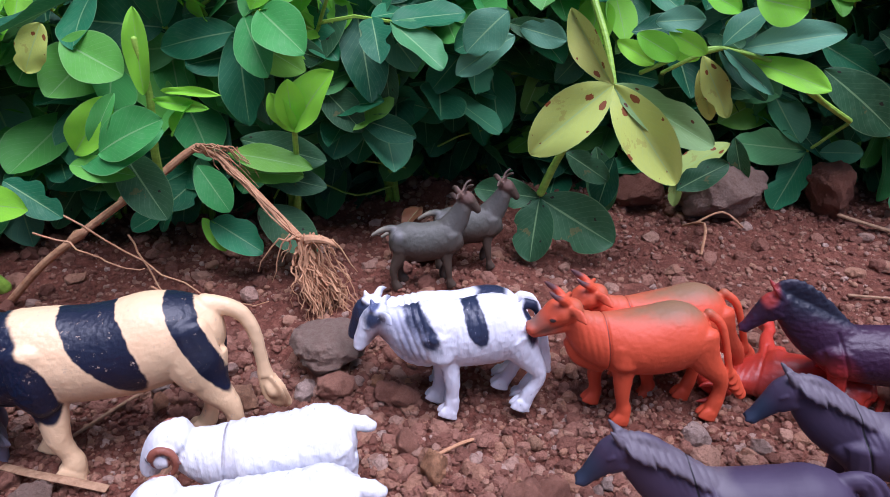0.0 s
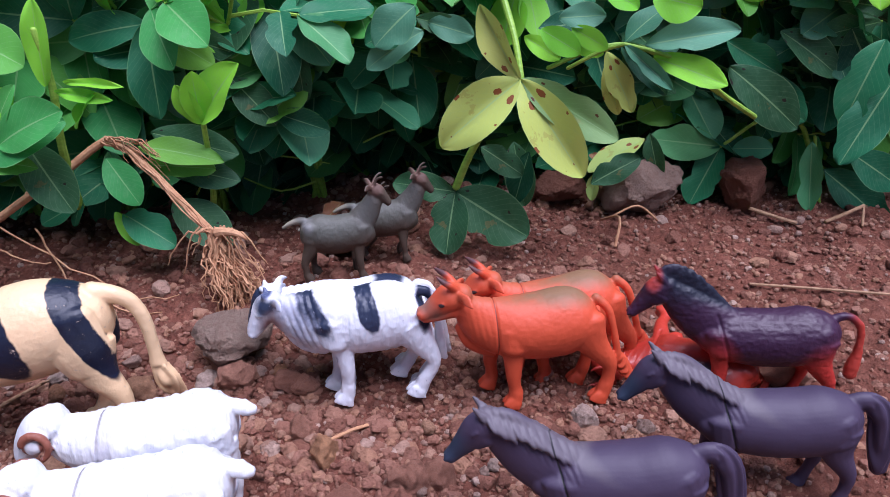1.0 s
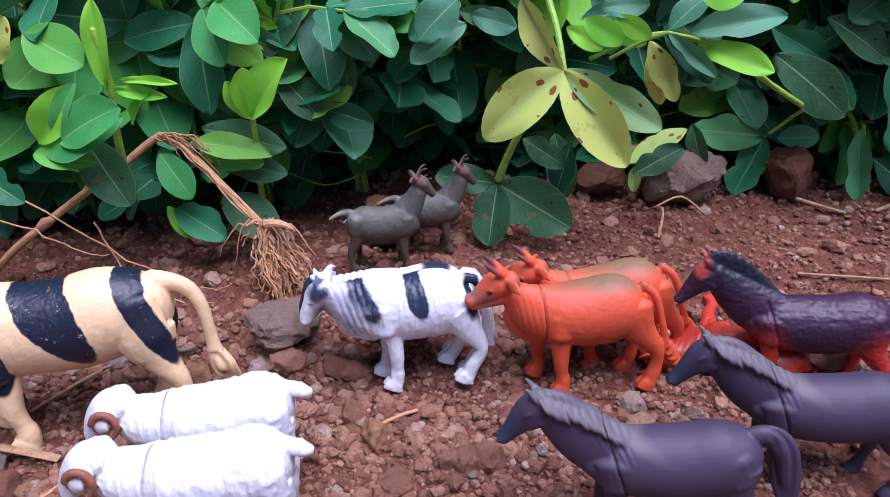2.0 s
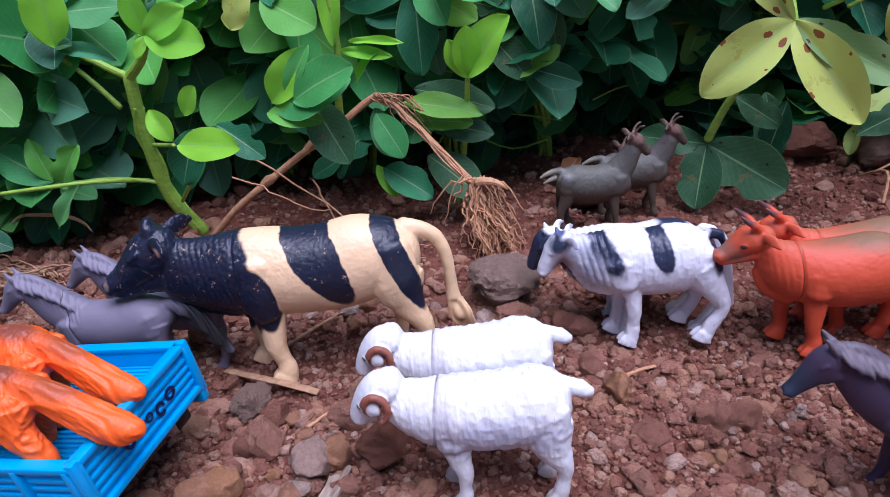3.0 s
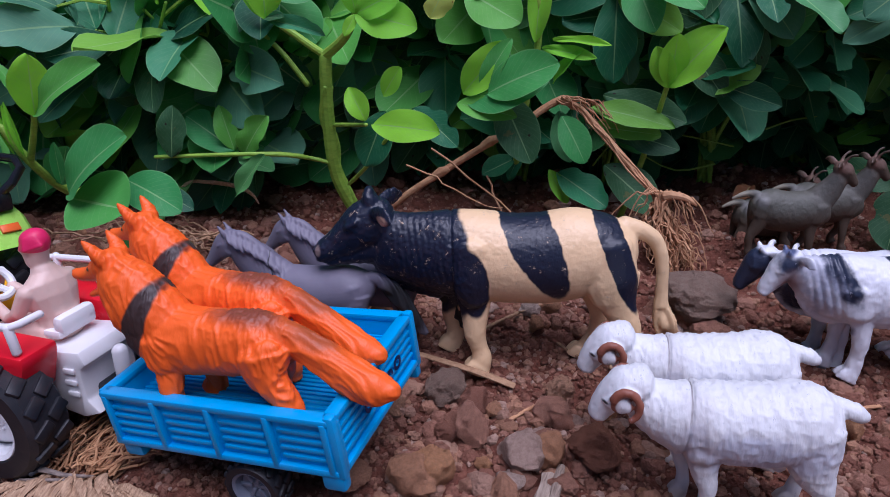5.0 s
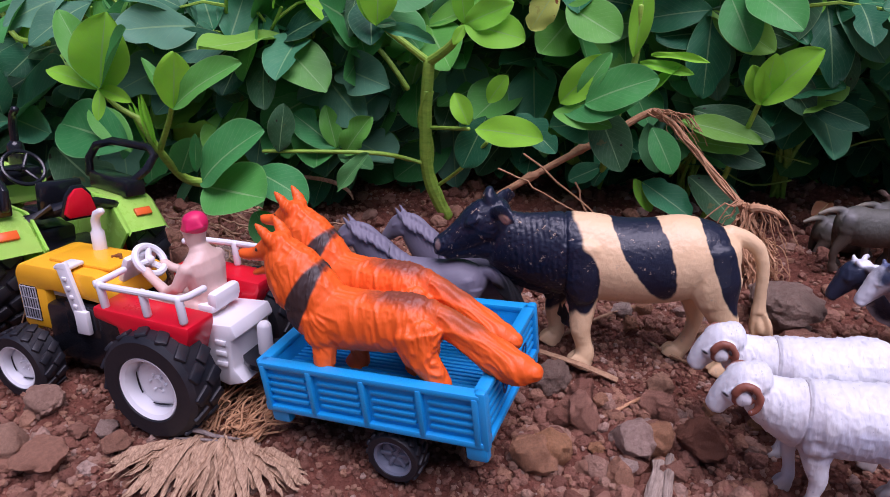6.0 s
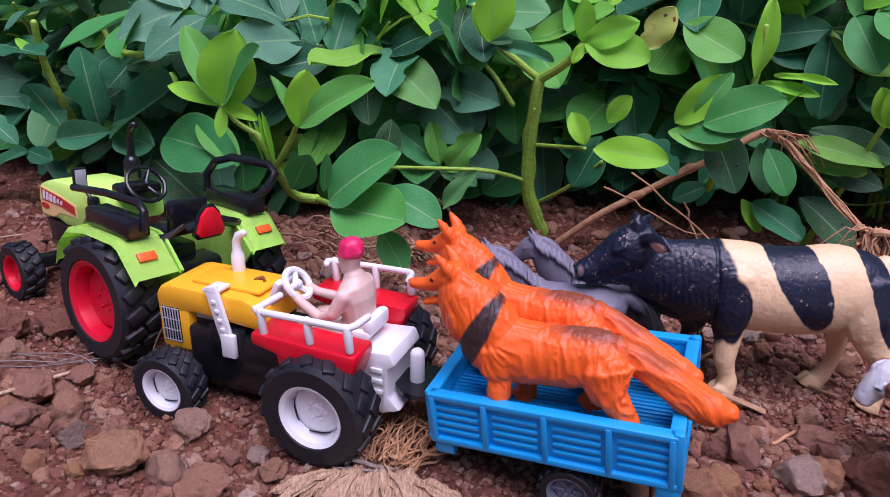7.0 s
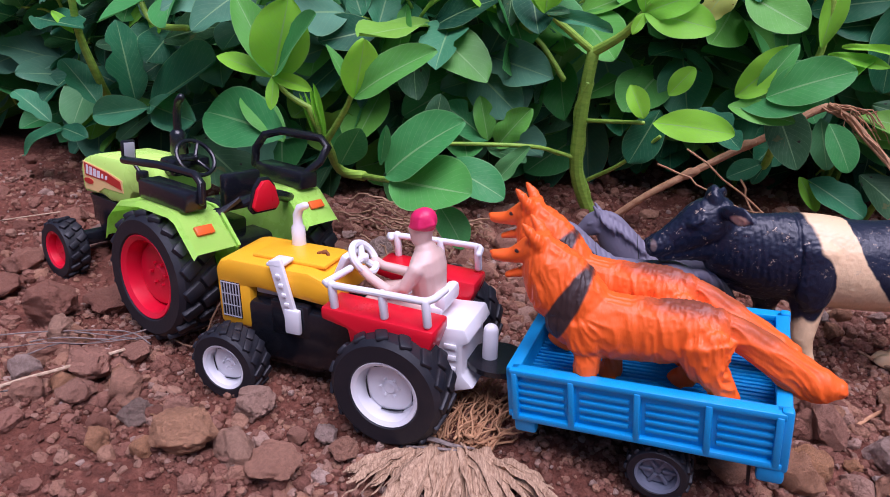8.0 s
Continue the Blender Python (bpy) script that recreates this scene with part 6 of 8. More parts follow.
def leaflet_mesh(name, seed, material, bites=0, n=14, h=4):
    """An oval leaflet one step long from its stalk at the origin along +x, folded a little along the midrib."""
    r = random.Random(seed)
    fold, droop, wave, twist = r.uniform(0.10, 0.38), r.uniform(-0.24, 0.06), r.uniform(0.012, 0.045), r.uniform(-0.2, 0.2)
    wide = r.uniform(0.265, 0.325)
    ph = r.random() * 6
    notch = [(r.uniform(0.25, 0.9), r.choice((-1, 1)), r.uniform(0.12, 0.32)) for _ in range(bites)]
    n = 20 if bites else n
    verts, uvs = [], []
    for i in range(n + 1):
        s = 0.5 - 0.5 * math.cos(math.pi * i / n)
        w = wide * math.sin(math.pi * min(max(s, 0.004), 0.997) ** 1.12) ** 0.56
        for j in range(-h, h + 1):
            v = j / h
            k = 1.0
            for c, sd, dp in notch:
                if v * sd > 0:
                    k -= dp * math.exp(-((s - c) / 0.085) ** 2)
            y = v * w * k
            z = fold * abs(y) * 1.1 + droop * s * s + wave * math.sin(9 * s + ph + 2 * v) * abs(v) + twist * s * y
            verts.append((s, y, z))
            uvs.append((s, 0.5 + 0.5 * v * k))
    m = 2 * h + 1
    faces = [(i * m + j, (i + 1) * m + j, (i + 1) * m + j + 1, i * m + j + 1) for i in range(n) for j in range(m - 1)]
    me = bpy.data.meshes.new(name)
    me.from_pydata([(a * U, b * U, c * U) for a, b, c in verts], [], faces)
    layer = me.uv_layers.new(name="leaf")
    layer.data.foreach_set("uv", [c for f in faces for k in f for c in uvs[k]])
    me.polygons.foreach_set("use_smooth", [True] * len(faces))
    me.materials.append(material)
    me.update()
    return me


LEAVES = [leaflet_mesh("leaf", s, LEAF) for s in range(6)] + [leaflet_mesh("leaf", 20 + s, LEAF, 2 + s) for s in range(4)] + [leaflet_mesh("leaf", 30 + s, LEAF_SPOT, s) for s in range(2)]
BRIGHT = [leaflet_mesh("leaf", 40 + s, LEAF_LIT) for s in range(3)]
YOUNG = [leaflet_mesh("young_leaf", 50 + s, LEAF_YOUNG) for s in range(3)]
SICK = [leaflet_mesh("spotted_leaf", 70 + s, LEAF_SICK, s) for s in range(3)]
FADED = [leaflet_mesh("faded_leaf", 75 + s, LEAF_FADED, 1) for s in range(2)]
PALE = [leaflet_mesh("pale_leaf", 90 + s, LEAF_PALE, s % 2) for s in range(4)]
BITTEN = [leaflet_mesh("leaf", 110 + s, LEAF_LIT, 3) for s in range(3)]
BLOTCHED = [leaflet_mesh("blotched_leaf", 80 + s, LEAF_SPOT, 1) for s in range(2)]


def frame_of(way, normal):
    x = Vector(way).normalized()
    z = Vector(normal)
    z = (z - x * z.dot(x)).normalized()
    y = z.cross(x)
    return Matrix((x, y, z)).transposed()


def leaf_quad(parent, node_at, way, normal, size, meshes, r, gap=0.26, spread=(62, 34)):
    """A compound leaf: two pairs of leaflets at the end of its stalk. Returns the leaflets."""
    way, normal = Vector(way).normalized(), Vector(normal).normalized()
    f = frame_of(way, normal)
    out = []
    for k, (back, ang) in enumerate(((gap, spread[0]), (0.0, spread[1]))):
        for sgn in (1, -1):
            a = radians(ang + r.uniform(-10, 10)) * sgn
            d = f @ Vector((math.cos(a), math.sin(a), r.uniform(-0.25, 0.1)))
            nn = f @ Vector((r.uniform(-0.2, 0.2), -0.25 * sgn * r.random(), 1))
            ob = new(meshes[0].name.split(".")[0], r.choice(meshes))
            ob.parent = parent
            s = size * r.uniform(0.85, 1.1) * (0.92 if k == 0 else 1.0)
            m = frame_of(d, nn).to_4x4()
            m.translation = (Vector(node_at) - way * back * size) * U
            ob.matrix_basis = m @ Matrix.Diagonal((s, s * r.uniform(0.9, 1.12), s, 1))
            out.append(ob)
    return out


def front_line(x):
    """Where the row of plants stands, step by step along the field's edge."""
    return float(np.interp(x, [-24, -19, -15, -12, -10, -7, -4, 0, 3, 6, 9, 16], [6.6, 7.3, 7.9, 8.5, 9.4, 10.9, 11.7, 12.5, 13.3, 13.5, 13.6, 14.6]))


def plant(x, y, seed, height=5.2, stems=6, forward=0.55, group="row of groundnut plants"):
    r = random.Random(seed)
    large = float(np.interp(x, [-9, -5], [1.22, 1.15]))
    bare = float(np.interp(x, [-9, -4, -1.5, 2, 4], [0.16, 0.30, 0.42, 0.38, 0.22]))
    z0 = gz(x, y) - 0.05
    base = base_at("groundnut_plant", at(x, y, z0), "leafy green groundnut plant with oval leaflets growing in the row", "plant", group)
    bm = bmesh.new()
    for k in range(stems):
        a = r.uniform(-0.2, 3.34) + math.pi if r.random() < forward else r.uniform(0, 6.28)
        lean = r.uniform(0.15, 0.85)
        L = height * r.uniform(0.75, 1.1)
        pts = []
        for i in range(7):
            s = i / 6
            d = L * (0.12 * s + lean * 0.55 * s * s)
            pts.append(Vector((math.cos(a) * d + 0.12 * math.sin(3 * s + k), math.sin(a) * d + 0.1 * math.sin(4 * s + 2 * k), L * (s - 0.22 * lean * s * s))))
        tube(bm, [(*p, 0.048 * (1 - 0.4 * i / 6), 0.048 * (1 - 0.4 * i / 6)) for i, p in enumerate(pts)], 7)
        n = 6
        for i in range(n):
            s = bare + (1 - bare) * (i + r.random() * 0.6) / n
            q = min(int(s * 6), 5)
            p = pts[q].lerp(pts[q + 1], min(s * 6 - q, 1.0))
            b = a + (1.5 if i % 2 else -1.5) + r.uniform(-0.7, 0.7)
            out = Vector((math.cos(b), math.sin(b) - 0.35, r.uniform(0.0, 0.7))).normalized()
            reach = r.uniform(0.6, 1.2)
            tip = p + out * reach + Vector((0, 0, -0.08))
            mid = p + out * reach * 0.5 + Vector((0, 0, 0.04))
            tube(bm, [(*p, 0.035, 0.035), (*mid, 0.028, 0.028), (*tip, 0.024, 0.024)], 5)
            top = s > 0.9
            nrm = Vector((r.uniform(-0.6, 0.6), -0.65 + r.uniform(-0.4, 0.5), 0.8)).normalized()
            way = Vector((r.uniform(-1, 1), out.y * 0.4, r.uniform(-0.6, 0.9))).normalized()
            # lit-green copies brighten the row, most of all at its left end
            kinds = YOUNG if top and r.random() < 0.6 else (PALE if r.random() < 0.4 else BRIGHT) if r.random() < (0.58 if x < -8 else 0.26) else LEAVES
            leaf_quad(base, tip, way, nrm, large * (r.uniform(0.62, 0.85) if top else r.uniform(0.95, 1.35)), kinds, r)
    for k in range(5):
        # thin runners cross the gaps between the leaves
        p = Vector((r.uniform(-1, 1), r.uniform(-0.9, 0.2), r.uniform(0.3, 3.6)))
        q = p + Vector((r.uniform(-2.4, 2.4), r.uniform(-0.4, 0.3), r.uniform(-0.2, 1.5)))
        tube(bm, [(*p, 0.022, 0.022), (*(p.lerp(q, 0.5) + Vector((0, 0, r.uniform(-0.25, 0.25)))), 0.020, 0.020), (*q, 0.016, 0.016)], 5, fine=3)
    part("stem", bm, STALK, base, "green branching stems")
    return base


seed = 100
x = -25.0
while x < 13.5:
    seed += 1
    # taller right of -5, so that the unseen tops shade the leaves below
    plant(x, front_line(x) + float(np.interp(x, [-9, -5, -2, 0, 5, 7], [1.1, 0.9, 0.9, 1.9, 1.9, 1.0])) + random.Random(seed).uniform(-0.35, 0.35), seed, 5.2 if x < -5 else 6.0, 6)
    x += 1.8


# the field behind: joined foliage, too dense to pick apart
def far_foliage(n, seed):
    r = np.random.RandomState(seed)
    src = [leaflet_mesh("leaf", 200 + k, LEAF_FAR, 0, 6, 2) for k in range(6)]
    allv, allf, alluv, off = [], [], [], 0
    cells = []
    for me in src:
        v = np.empty(len(me.vertices) * 3)
        me.vertices.foreach_get("co", v)
        f = np.empty(len(me.polygons) * 4, int)
        me.polygons.foreach_get("vertices", f)
        uv = np.empty(len(me.loops) * 2)
        me.uv_layers[0].data.foreach_get("uv", uv)
        cells.append((v.reshape(-1, 3), f.reshape(-1, 4), uv))
    for k in range(n):
        v, f, uv = cells[r.randint(len(cells))]
        xx = r.uniform(-32, 22)
        # right of -6 every ninth leaf is an unseen overhead canopy, added for shade
        depth = r.uniform(0.3, 1.0) ** 1.3 * 12 if k % 9 or xx < -6 else r.uniform(-0.6, 4.0)
        yy = front_line(xx) + depth + 0.4
        top = 4.6 + 0.7 * math.sin(xx * 1.1) + 0.5 * math.sin(yy * 1.7) + 0.06 * depth
        zz = 0.6 + top * r.rand() ** 0.6 if k % 9 or xx < -6 else r.uniform(5.6, 7.6)
        if k % 7 == 0:
            # low leaves, added as a dark backing, close the gap under the canopy
            xx, depth = r.uniform(-6, 14), r.uniform(0.9, 3.0)
            depth += 0.7 if -2.5 < xx < 2.5 else 0.0
            yy = front_line(xx) + depth
            zz = float(slope(xx, yy)) + r.uniform(0.15, 2.6)
        a, e, ro = r.uniform(0, 6.28), r.uniform(-0.9, 0.4), r.uniform(-0.7, 0.7)
        m = (Matrix.Rotation(a, 3, "Z") @ Matrix.Rotation(-e, 3, "Y") @ Matrix.Rotation(ro, 3, "X"))
        s = r.uniform(1.0, 1.5)
        allv.append(v @ np.array(m).T * s + np.array((xx, yy, zz)) * U)
        allf.append(f + off)
        alluv.append(uv)
        off += len(v)
    V, F, T = np.concatenate(allv), np.concatenate(allf), np.concatenate(alluv)
    me = bpy.data.meshes.new("foliage")
    me.vertices.add(len(V))
    me.vertices.foreach_set("co", V.ravel())
    me.loops.add(F.size)
    me.loops.foreach_set("vertex_index", F.ravel())
    me.polygons.add(len(F))
    me.polygons.foreach_set("loop_start", np.arange(len(F)) * 4)
    me.polygons.foreach_set("use_smooth", np.ones(len(F), bool))
    me.uv_layers.new(name="leaf").data.foreach_set("uv", T)
    me.update(calc_edges=True)
    me.materials.append(LEAF_FAR)
    return tagged(new("groundnut_foliage", me), "dense green groundnut foliage filling the field behind, with unseen leaves added overhead for shade", "foliage", kind="stuff")


far_foliage(10000, 4)


# plants that can be told apart: leaflets set from stalk to tip
pick = random.Random(77)


def set_leaf(parent, meshes, b, tip, width):
    """A leaflet from its stalk to its tip, its face turned up and out of the field."""
    b, tip = Vector(b), Vector(tip)
    way = tip - b
    nrm = Vector((-3, -1.5, 6.0)) - b
    nrm = nrm.normalized() + Vector((pick.uniform(-0.3, 0.3), pick.uniform(-0.2, 0.2), pick.uniform(0.05, 0.55)))
    ob = new(meshes[0].name.split(".")[0], pick.choice(meshes))
    ob.parent = parent
    m = frame_of(way, nrm).to_4x4()
    m.translation = b * U
    s = way.length
    ob.matrix_basis = parent.matrix_basis.inverted() @ m @ Matrix.Diagonal((s, s * width * 0.84, s, 1))


def set_stem(parent, pts):
    bm = bmesh.new()
    inv = parent.matrix_basis.inverted()
    line = [(*((inv @ (Vector(p[:3]) * U)) / U), p[3], p[3]) for p in pts]
    tube(bm, line, 10, (0, 1, 0), 0.75, 5)
    if pts[0][3] > 0.09:
        # withered sheaths wind round a thick stem
        for k in range(4):
            f = [Vector(p[:3]).lerp(Vector(q[:3]), s) for p, q in zip(line, line[1:]) for s in (0, 0.5)]
            n = 0.060 + 0.008 * k
            tube(bm, [(*(p + Vector((math.cos(1.3 * i + 1.6 * k), math.sin(1.3 * i + 1.6 * k), 0)) * n * (0.6 + 0.7 * abs(math.sin(2.1 * i + k)))), 0.05 - 0.012 * abs(math.sin(1.7 * i + k)), 0.035) for i, p in enumerate(f)], 7, (1, 0.4, 0), 0.6, 4)
    part("stem", bm, STALK, parent)


spotted_plant = base_at("groundnut_plant", at(1.6, 12.9, gz(1.6, 12.9)), "groundnut plant with yellowing brown-spotted leaflets", "plant", "row of groundnut plants")
set_stem(spotted_plant, [(1.26, 10.90, 1.94, 0.070), (1.56, 10.80, 2.71, 0.060), (2.22, 10.65, 3.80, 0.050)])
set_stem(spotted_plant, [(2.22, 10.65, 3.80, 0.050), (2.08, 11.00, 4.42, 0.055), (1.79, 11.60, 5.23, 0.060)])
set_leaf(spotted_plant, SICK, (2.20, 10.60, 3.79), (1.01, 10.20, 2.85), 0.92)
set_leaf(spotted_plant, SICK, (2.20, 10.60, 3.79), (3.20, 10.00, 2.46), 0.78)
set_leaf(spotted_plant, FADED, (2.20, 10.60, 3.79), (3.73, 10.40, 2.96), 0.72)
set_leaf(spotted_plant, SICK, (2.20, 10.60, 3.79), (1.45, 10.90, 4.82), 0.72)
set_leaf(spotted_plant, BLOTCHED, (1.25, 10.90, 1.86), (1.10, 10.40, 0.93), 1.30)
set_leaf(spotted_plant, BLOTCHED, (1.25, 10.90, 1.86), (2.47, 10.50, 1.24), 1.25)
set_leaf(spotted_plant, BLOTCHED, (1.25, 10.90, 1.86), (0.15, 11.10, 1.92), 1.00)
set_leaf(spotted_plant, BLOTCHED, (1.65, 11.30, 2.54), (2.40, 11.20, 2.11), 1.10)
set_leaf(spotted_plant, YOUNG, (2.24, 10.90, 4.39), (2.80, 10.75, 4.10), 1.00)
set_leaf(spotted_plant, YOUNG, (2.81, 10.90, 4.48), (3.44, 10.75, 4.17), 1.00)
set_leaf(spotted_plant, LEAVES, (2.45, 11.00, 4.51), (3.38, 10.85, 4.65), 1.00)
set_leaf(spotted_plant, YOUNG, (4.21, 10.80, 4.14), (5.22, 10.30, 3.90), 0.80)
set_leaf(spotted_plant, LEAVES, (3.71, 10.80, 4.29), (4.38, 10.40, 3.66), 0.60)
set_leaf(spotted_plant, SICK, (3.56, 11.10, 3.97), (3.83, 11.00, 3.20), 0.70)
set_leaf(spotted_plant, LEAVES, (0.59, 10.80, 4.63), (-0.17, 10.60, 4.25), 1.40)
set_leaf(spotted_plant, LEAVES, (0.59, 10.80, 4.63), (1.35, 10.60, 4.48), 0.90)
set_leaf(spotted_plant, LEAVES, (0.56, 10.90, 4.49), (0.24, 10.90, 3.93), 1.20)
set_leaf(spotted_plant, LEAVES, (2.49, 11.50, 2.43), (2.26, 11.40, 1.47), 1.10)
set_leaf(spotted_plant, BLOTCHED, (3.62, 11.60, 1.85), (4.40, 11.60, 2.39), 1.10)
set_stem(spotted_plant, [(6.38, 12.00, 3.05, 0.050), (4.35, 11.00, 4.16, 0.045), (3.49, 10.90, 4.28, 0.040), (2.64, 10.90, 3.93, 0.035)])

right_plant = base_at("groundnut_plant", at(6.6, 14.6, gz(6.6, 14.6)), "shaded groundnut plant above the large rocks", "plant", "row of groundnut plants")
set_leaf(right_plant, LEAVES, (6.34, 13.20, 2.21), (4.96, 13.20, 2.32), 1.10)
set_leaf(right_plant, LEAVES, (6.34, 13.20, 2.21), (5.87, 13.00, 1.07), 1.10)
set_leaf(right_plant, LEAVES, (6.57, 13.20, 2.18), (7.26, 13.00, 2.25), 1.30)
set_leaf(right_plant, LEAVES, (6.17, 12.60, 3.74), (7.42, 12.30, 2.93), 1.10)
set_leaf(right_plant, LEAVES, (7.86, 12.40, 4.52), (8.59, 12.20, 3.33), 1.20)
set_leaf(right_plant, LEAVES, (8.14, 12.20, 2.61), (8.39, 12.00, 3.65), 1.30)
set_leaf(right_plant, LEAVES, (8.51, 12.60, 2.31), (9.48, 12.40, 1.75), 1.20)
set_leaf(right_plant, LEAVES, (7.90, 12.90, 2.43), (8.11, 12.80, 1.11), 0.70)
set_stem(right_plant, [(9.11, 14.00, 0.32, 0.060), (7.70, 13.40, 2.86, 0.045), (6.34, 13.20, 2.21, 0.030)])

middle_plant = base_at("groundnut_plant", at(-4.4, 11.2, gz(-4.4, 11.2)), "groundnut plant with dark oval leaflets behind the arched dry stem", "plant", "row of groundnut plants")
set_leaf(middle_plant, LEAVES, (-3.42, 10.40, 4.48), (-4.56, 10.10, 4.32), 1.10)
set_leaf(middle_plant, LEAVES, (-3.42, 10.40, 4.48), (-3.28, 10.10, 3.12), 1.05)
set_leaf(middle_plant, LEAVES, (-3.42, 10.40, 4.48), (-2.38, 10.10, 3.97), 1.00)
set_leaf(middle_plant, LEAVES, (-3.42, 10.40, 4.48), (-2.14, 10.10, 4.14), 0.90)
set_leaf(middle_plant, YOUNG, (-2.41, 9.60, 3.20), (-1.90, 9.30, 4.09), 1.15)
set_leaf(middle_plant, YOUNG, (-2.41, 9.60, 3.20), (-2.63, 9.30, 3.73), 1.15)
set_leaf(middle_plant, YOUNG, (-2.41, 9.60, 3.20), (-2.37, 9.30, 3.94), 1.15)
set_stem(middle_plant, [(-2.99, 10.80, 0.53, 0.060), (-2.66, 10.30, 2.01, 0.050), (-2.44, 9.70, 3.20, 0.040)])
set_leaf(middle_plant, LEAVES, (-4.86, 9.20, 2.94), (-4.21, 8.90, 2.03), 1.25)
set_leaf(middle_plant, LEAVES, (-4.06, 9.90, 2.64), (-3.77, 9.80, 1.85), 1.10)
set_leaf(middle_plant, LEAVES, (-3.57, 9.90, 2.74), (-2.29, 9.60, 2.74), 0.75)
set_leaf(middle_plant, LEAVES, (-3.52, 10.00, 2.42), (-2.43, 9.90, 2.44), 0.90)
set_leaf(middle_plant, LEAVES, (-3.99, 9.90, 1.62), (-3.08, 9.60, 1.25), 1.20)
set_leaf(middle_plant, YOUNG, (-4.13, 9.90, 1.65), (-3.73, 9.70, 1.19), 0.90)
set_leaf(middle_plant, LEAVES, (-3.26, 10.10, 1.79), (-2.27, 9.80, 1.26), 1.30)
set_leaf(middle_plant, LEAVES, (-4.72, 9.90, 1.78), (-5.23, 9.70, 1.47), 1.10)
set_leaf(middle_plant, LEAVES, (-4.62, 9.90, 1.89), (-4.82, 9.80, 1.42), 1.00)
set_leaf(middle_plant, LEAVES, (-2.29, 10.60, 3.69), (-1.58, 10.40, 3.05), 1.20)
set_leaf(middle_plant, LEAVES, (-2.23, 10.70, 3.30), (-1.23, 10.50, 3.46), 1.00)
set_leaf(middle_plant, LEAVES, (-1.64, 10.70, 3.13), (-0.76, 10.60, 2.90), 0.90)
set_leaf(middle_plant, LEAVES, (-1.29, 10.90, 4.12), (-1.21, 10.70, 3.33), 1.00)
set_leaf(middle_plant, LEAVES, (-3.40, 10.00, 2.93), (-2.11, 9.80, 2.74), 0.90)
set_leaf(middle_plant, LEAVES, (-3.28, 10.10, 2.38), (-2.15, 9.90, 2.30), 0.90)

shoot_plant = base_at("groundnut_plant", at(-5.6, 10.6, gz(-5.6, 10.6)), "groundnut plant with a pale young shoot over the arched stem", "plant", "row of groundnut plants")
set_stem(shoot_plant, [(-4.69, 9.90, 1.72, 0.070), (-4.52, 9.50, 2.81, 0.062), (-4.35, 9.30, 3.73, 0.053), (-4.38, 9.20, 4.48, 0.045)])
set_leaf(shoot_plant, YOUNG, (-4.37, 9.20, 3.74), (-4.32, 9.10, 4.87), 0.62)
set_leaf(shoot_plant, YOUNG, (-4.11, 9.20, 3.79), (-3.27, 9.00, 3.84), 0.35)
set_leaf(shoot_plant, YOUNG, (-4.26, 9.20, 3.66), (-3.46, 9.00, 3.63), 0.50)
set_leaf(shoot_plant, YOUNG, (-4.05, 9.20, 3.16), (-3.72, 9.00, 3.71), 0.50)
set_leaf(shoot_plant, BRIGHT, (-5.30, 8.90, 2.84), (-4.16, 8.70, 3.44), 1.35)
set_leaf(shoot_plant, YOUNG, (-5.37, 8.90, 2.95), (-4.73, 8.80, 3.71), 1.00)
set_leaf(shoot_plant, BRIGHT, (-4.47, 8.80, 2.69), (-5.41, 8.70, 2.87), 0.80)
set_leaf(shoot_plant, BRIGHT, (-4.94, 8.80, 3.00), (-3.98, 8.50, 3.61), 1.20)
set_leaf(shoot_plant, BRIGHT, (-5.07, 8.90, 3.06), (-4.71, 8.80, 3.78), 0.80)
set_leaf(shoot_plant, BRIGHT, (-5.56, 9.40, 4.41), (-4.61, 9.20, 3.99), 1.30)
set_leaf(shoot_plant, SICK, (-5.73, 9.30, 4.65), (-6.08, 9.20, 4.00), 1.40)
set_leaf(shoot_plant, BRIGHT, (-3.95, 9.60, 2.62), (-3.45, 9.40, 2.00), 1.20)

thick_plant = base_at("groundnut_plant", at(-7.55, 9.3, gz(-7.55, 9.3)), "groundnut plant with a thick ribbed pale-green stem", "plant", "row of groundnut plants")
set_stem(thick_plant, [(-7.38, 9.30, 0.51, 0.130), (-7.66, 9.00, 1.32, 0.120), (-7.66, 8.75, 2.41, 0.110), (-7.58, 8.60, 3.39, 0.100)])
set_stem(thick_plant, [(-7.58, 8.60, 3.39, 0.060), (-7.89, 8.40, 3.64, 0.057), (-8.29, 8.20, 3.97, 0.053), (-8.60, 8.00, 4.46, 0.050)])
set_stem(thick_plant, [(-7.58, 8.60, 3.39, 0.085), (-7.10, 8.40, 3.73, 0.068), (-6.76, 8.20, 4.19, 0.050)])
set_leaf(thick_plant, YOUNG, (-6.82, 8.20, 4.06), (-5.81, 8.00, 3.98), 1.25)
set_leaf(thick_plant, YOUNG, (-6.82, 8.20, 4.06), (-6.08, 8.00, 4.42), 1.10)
set_leaf(thick_plant, YOUNG, (-6.82, 8.20, 4.06), (-6.86, 8.00, 4.67), 1.20)
set_leaf(thick_plant, YOUNG, (-6.82, 8.20, 4.06), (-6.91, 8.00, 3.78), 1.00)
set_leaf(thick_plant, YOUNG, (-8.30, 8.10, 3.93), (-8.18, 7.90, 4.89), 1.30)
set_leaf(thick_plant, YOUNG, (-8.30, 8.10, 3.93), (-8.55, 7.90, 4.46), 0.90)
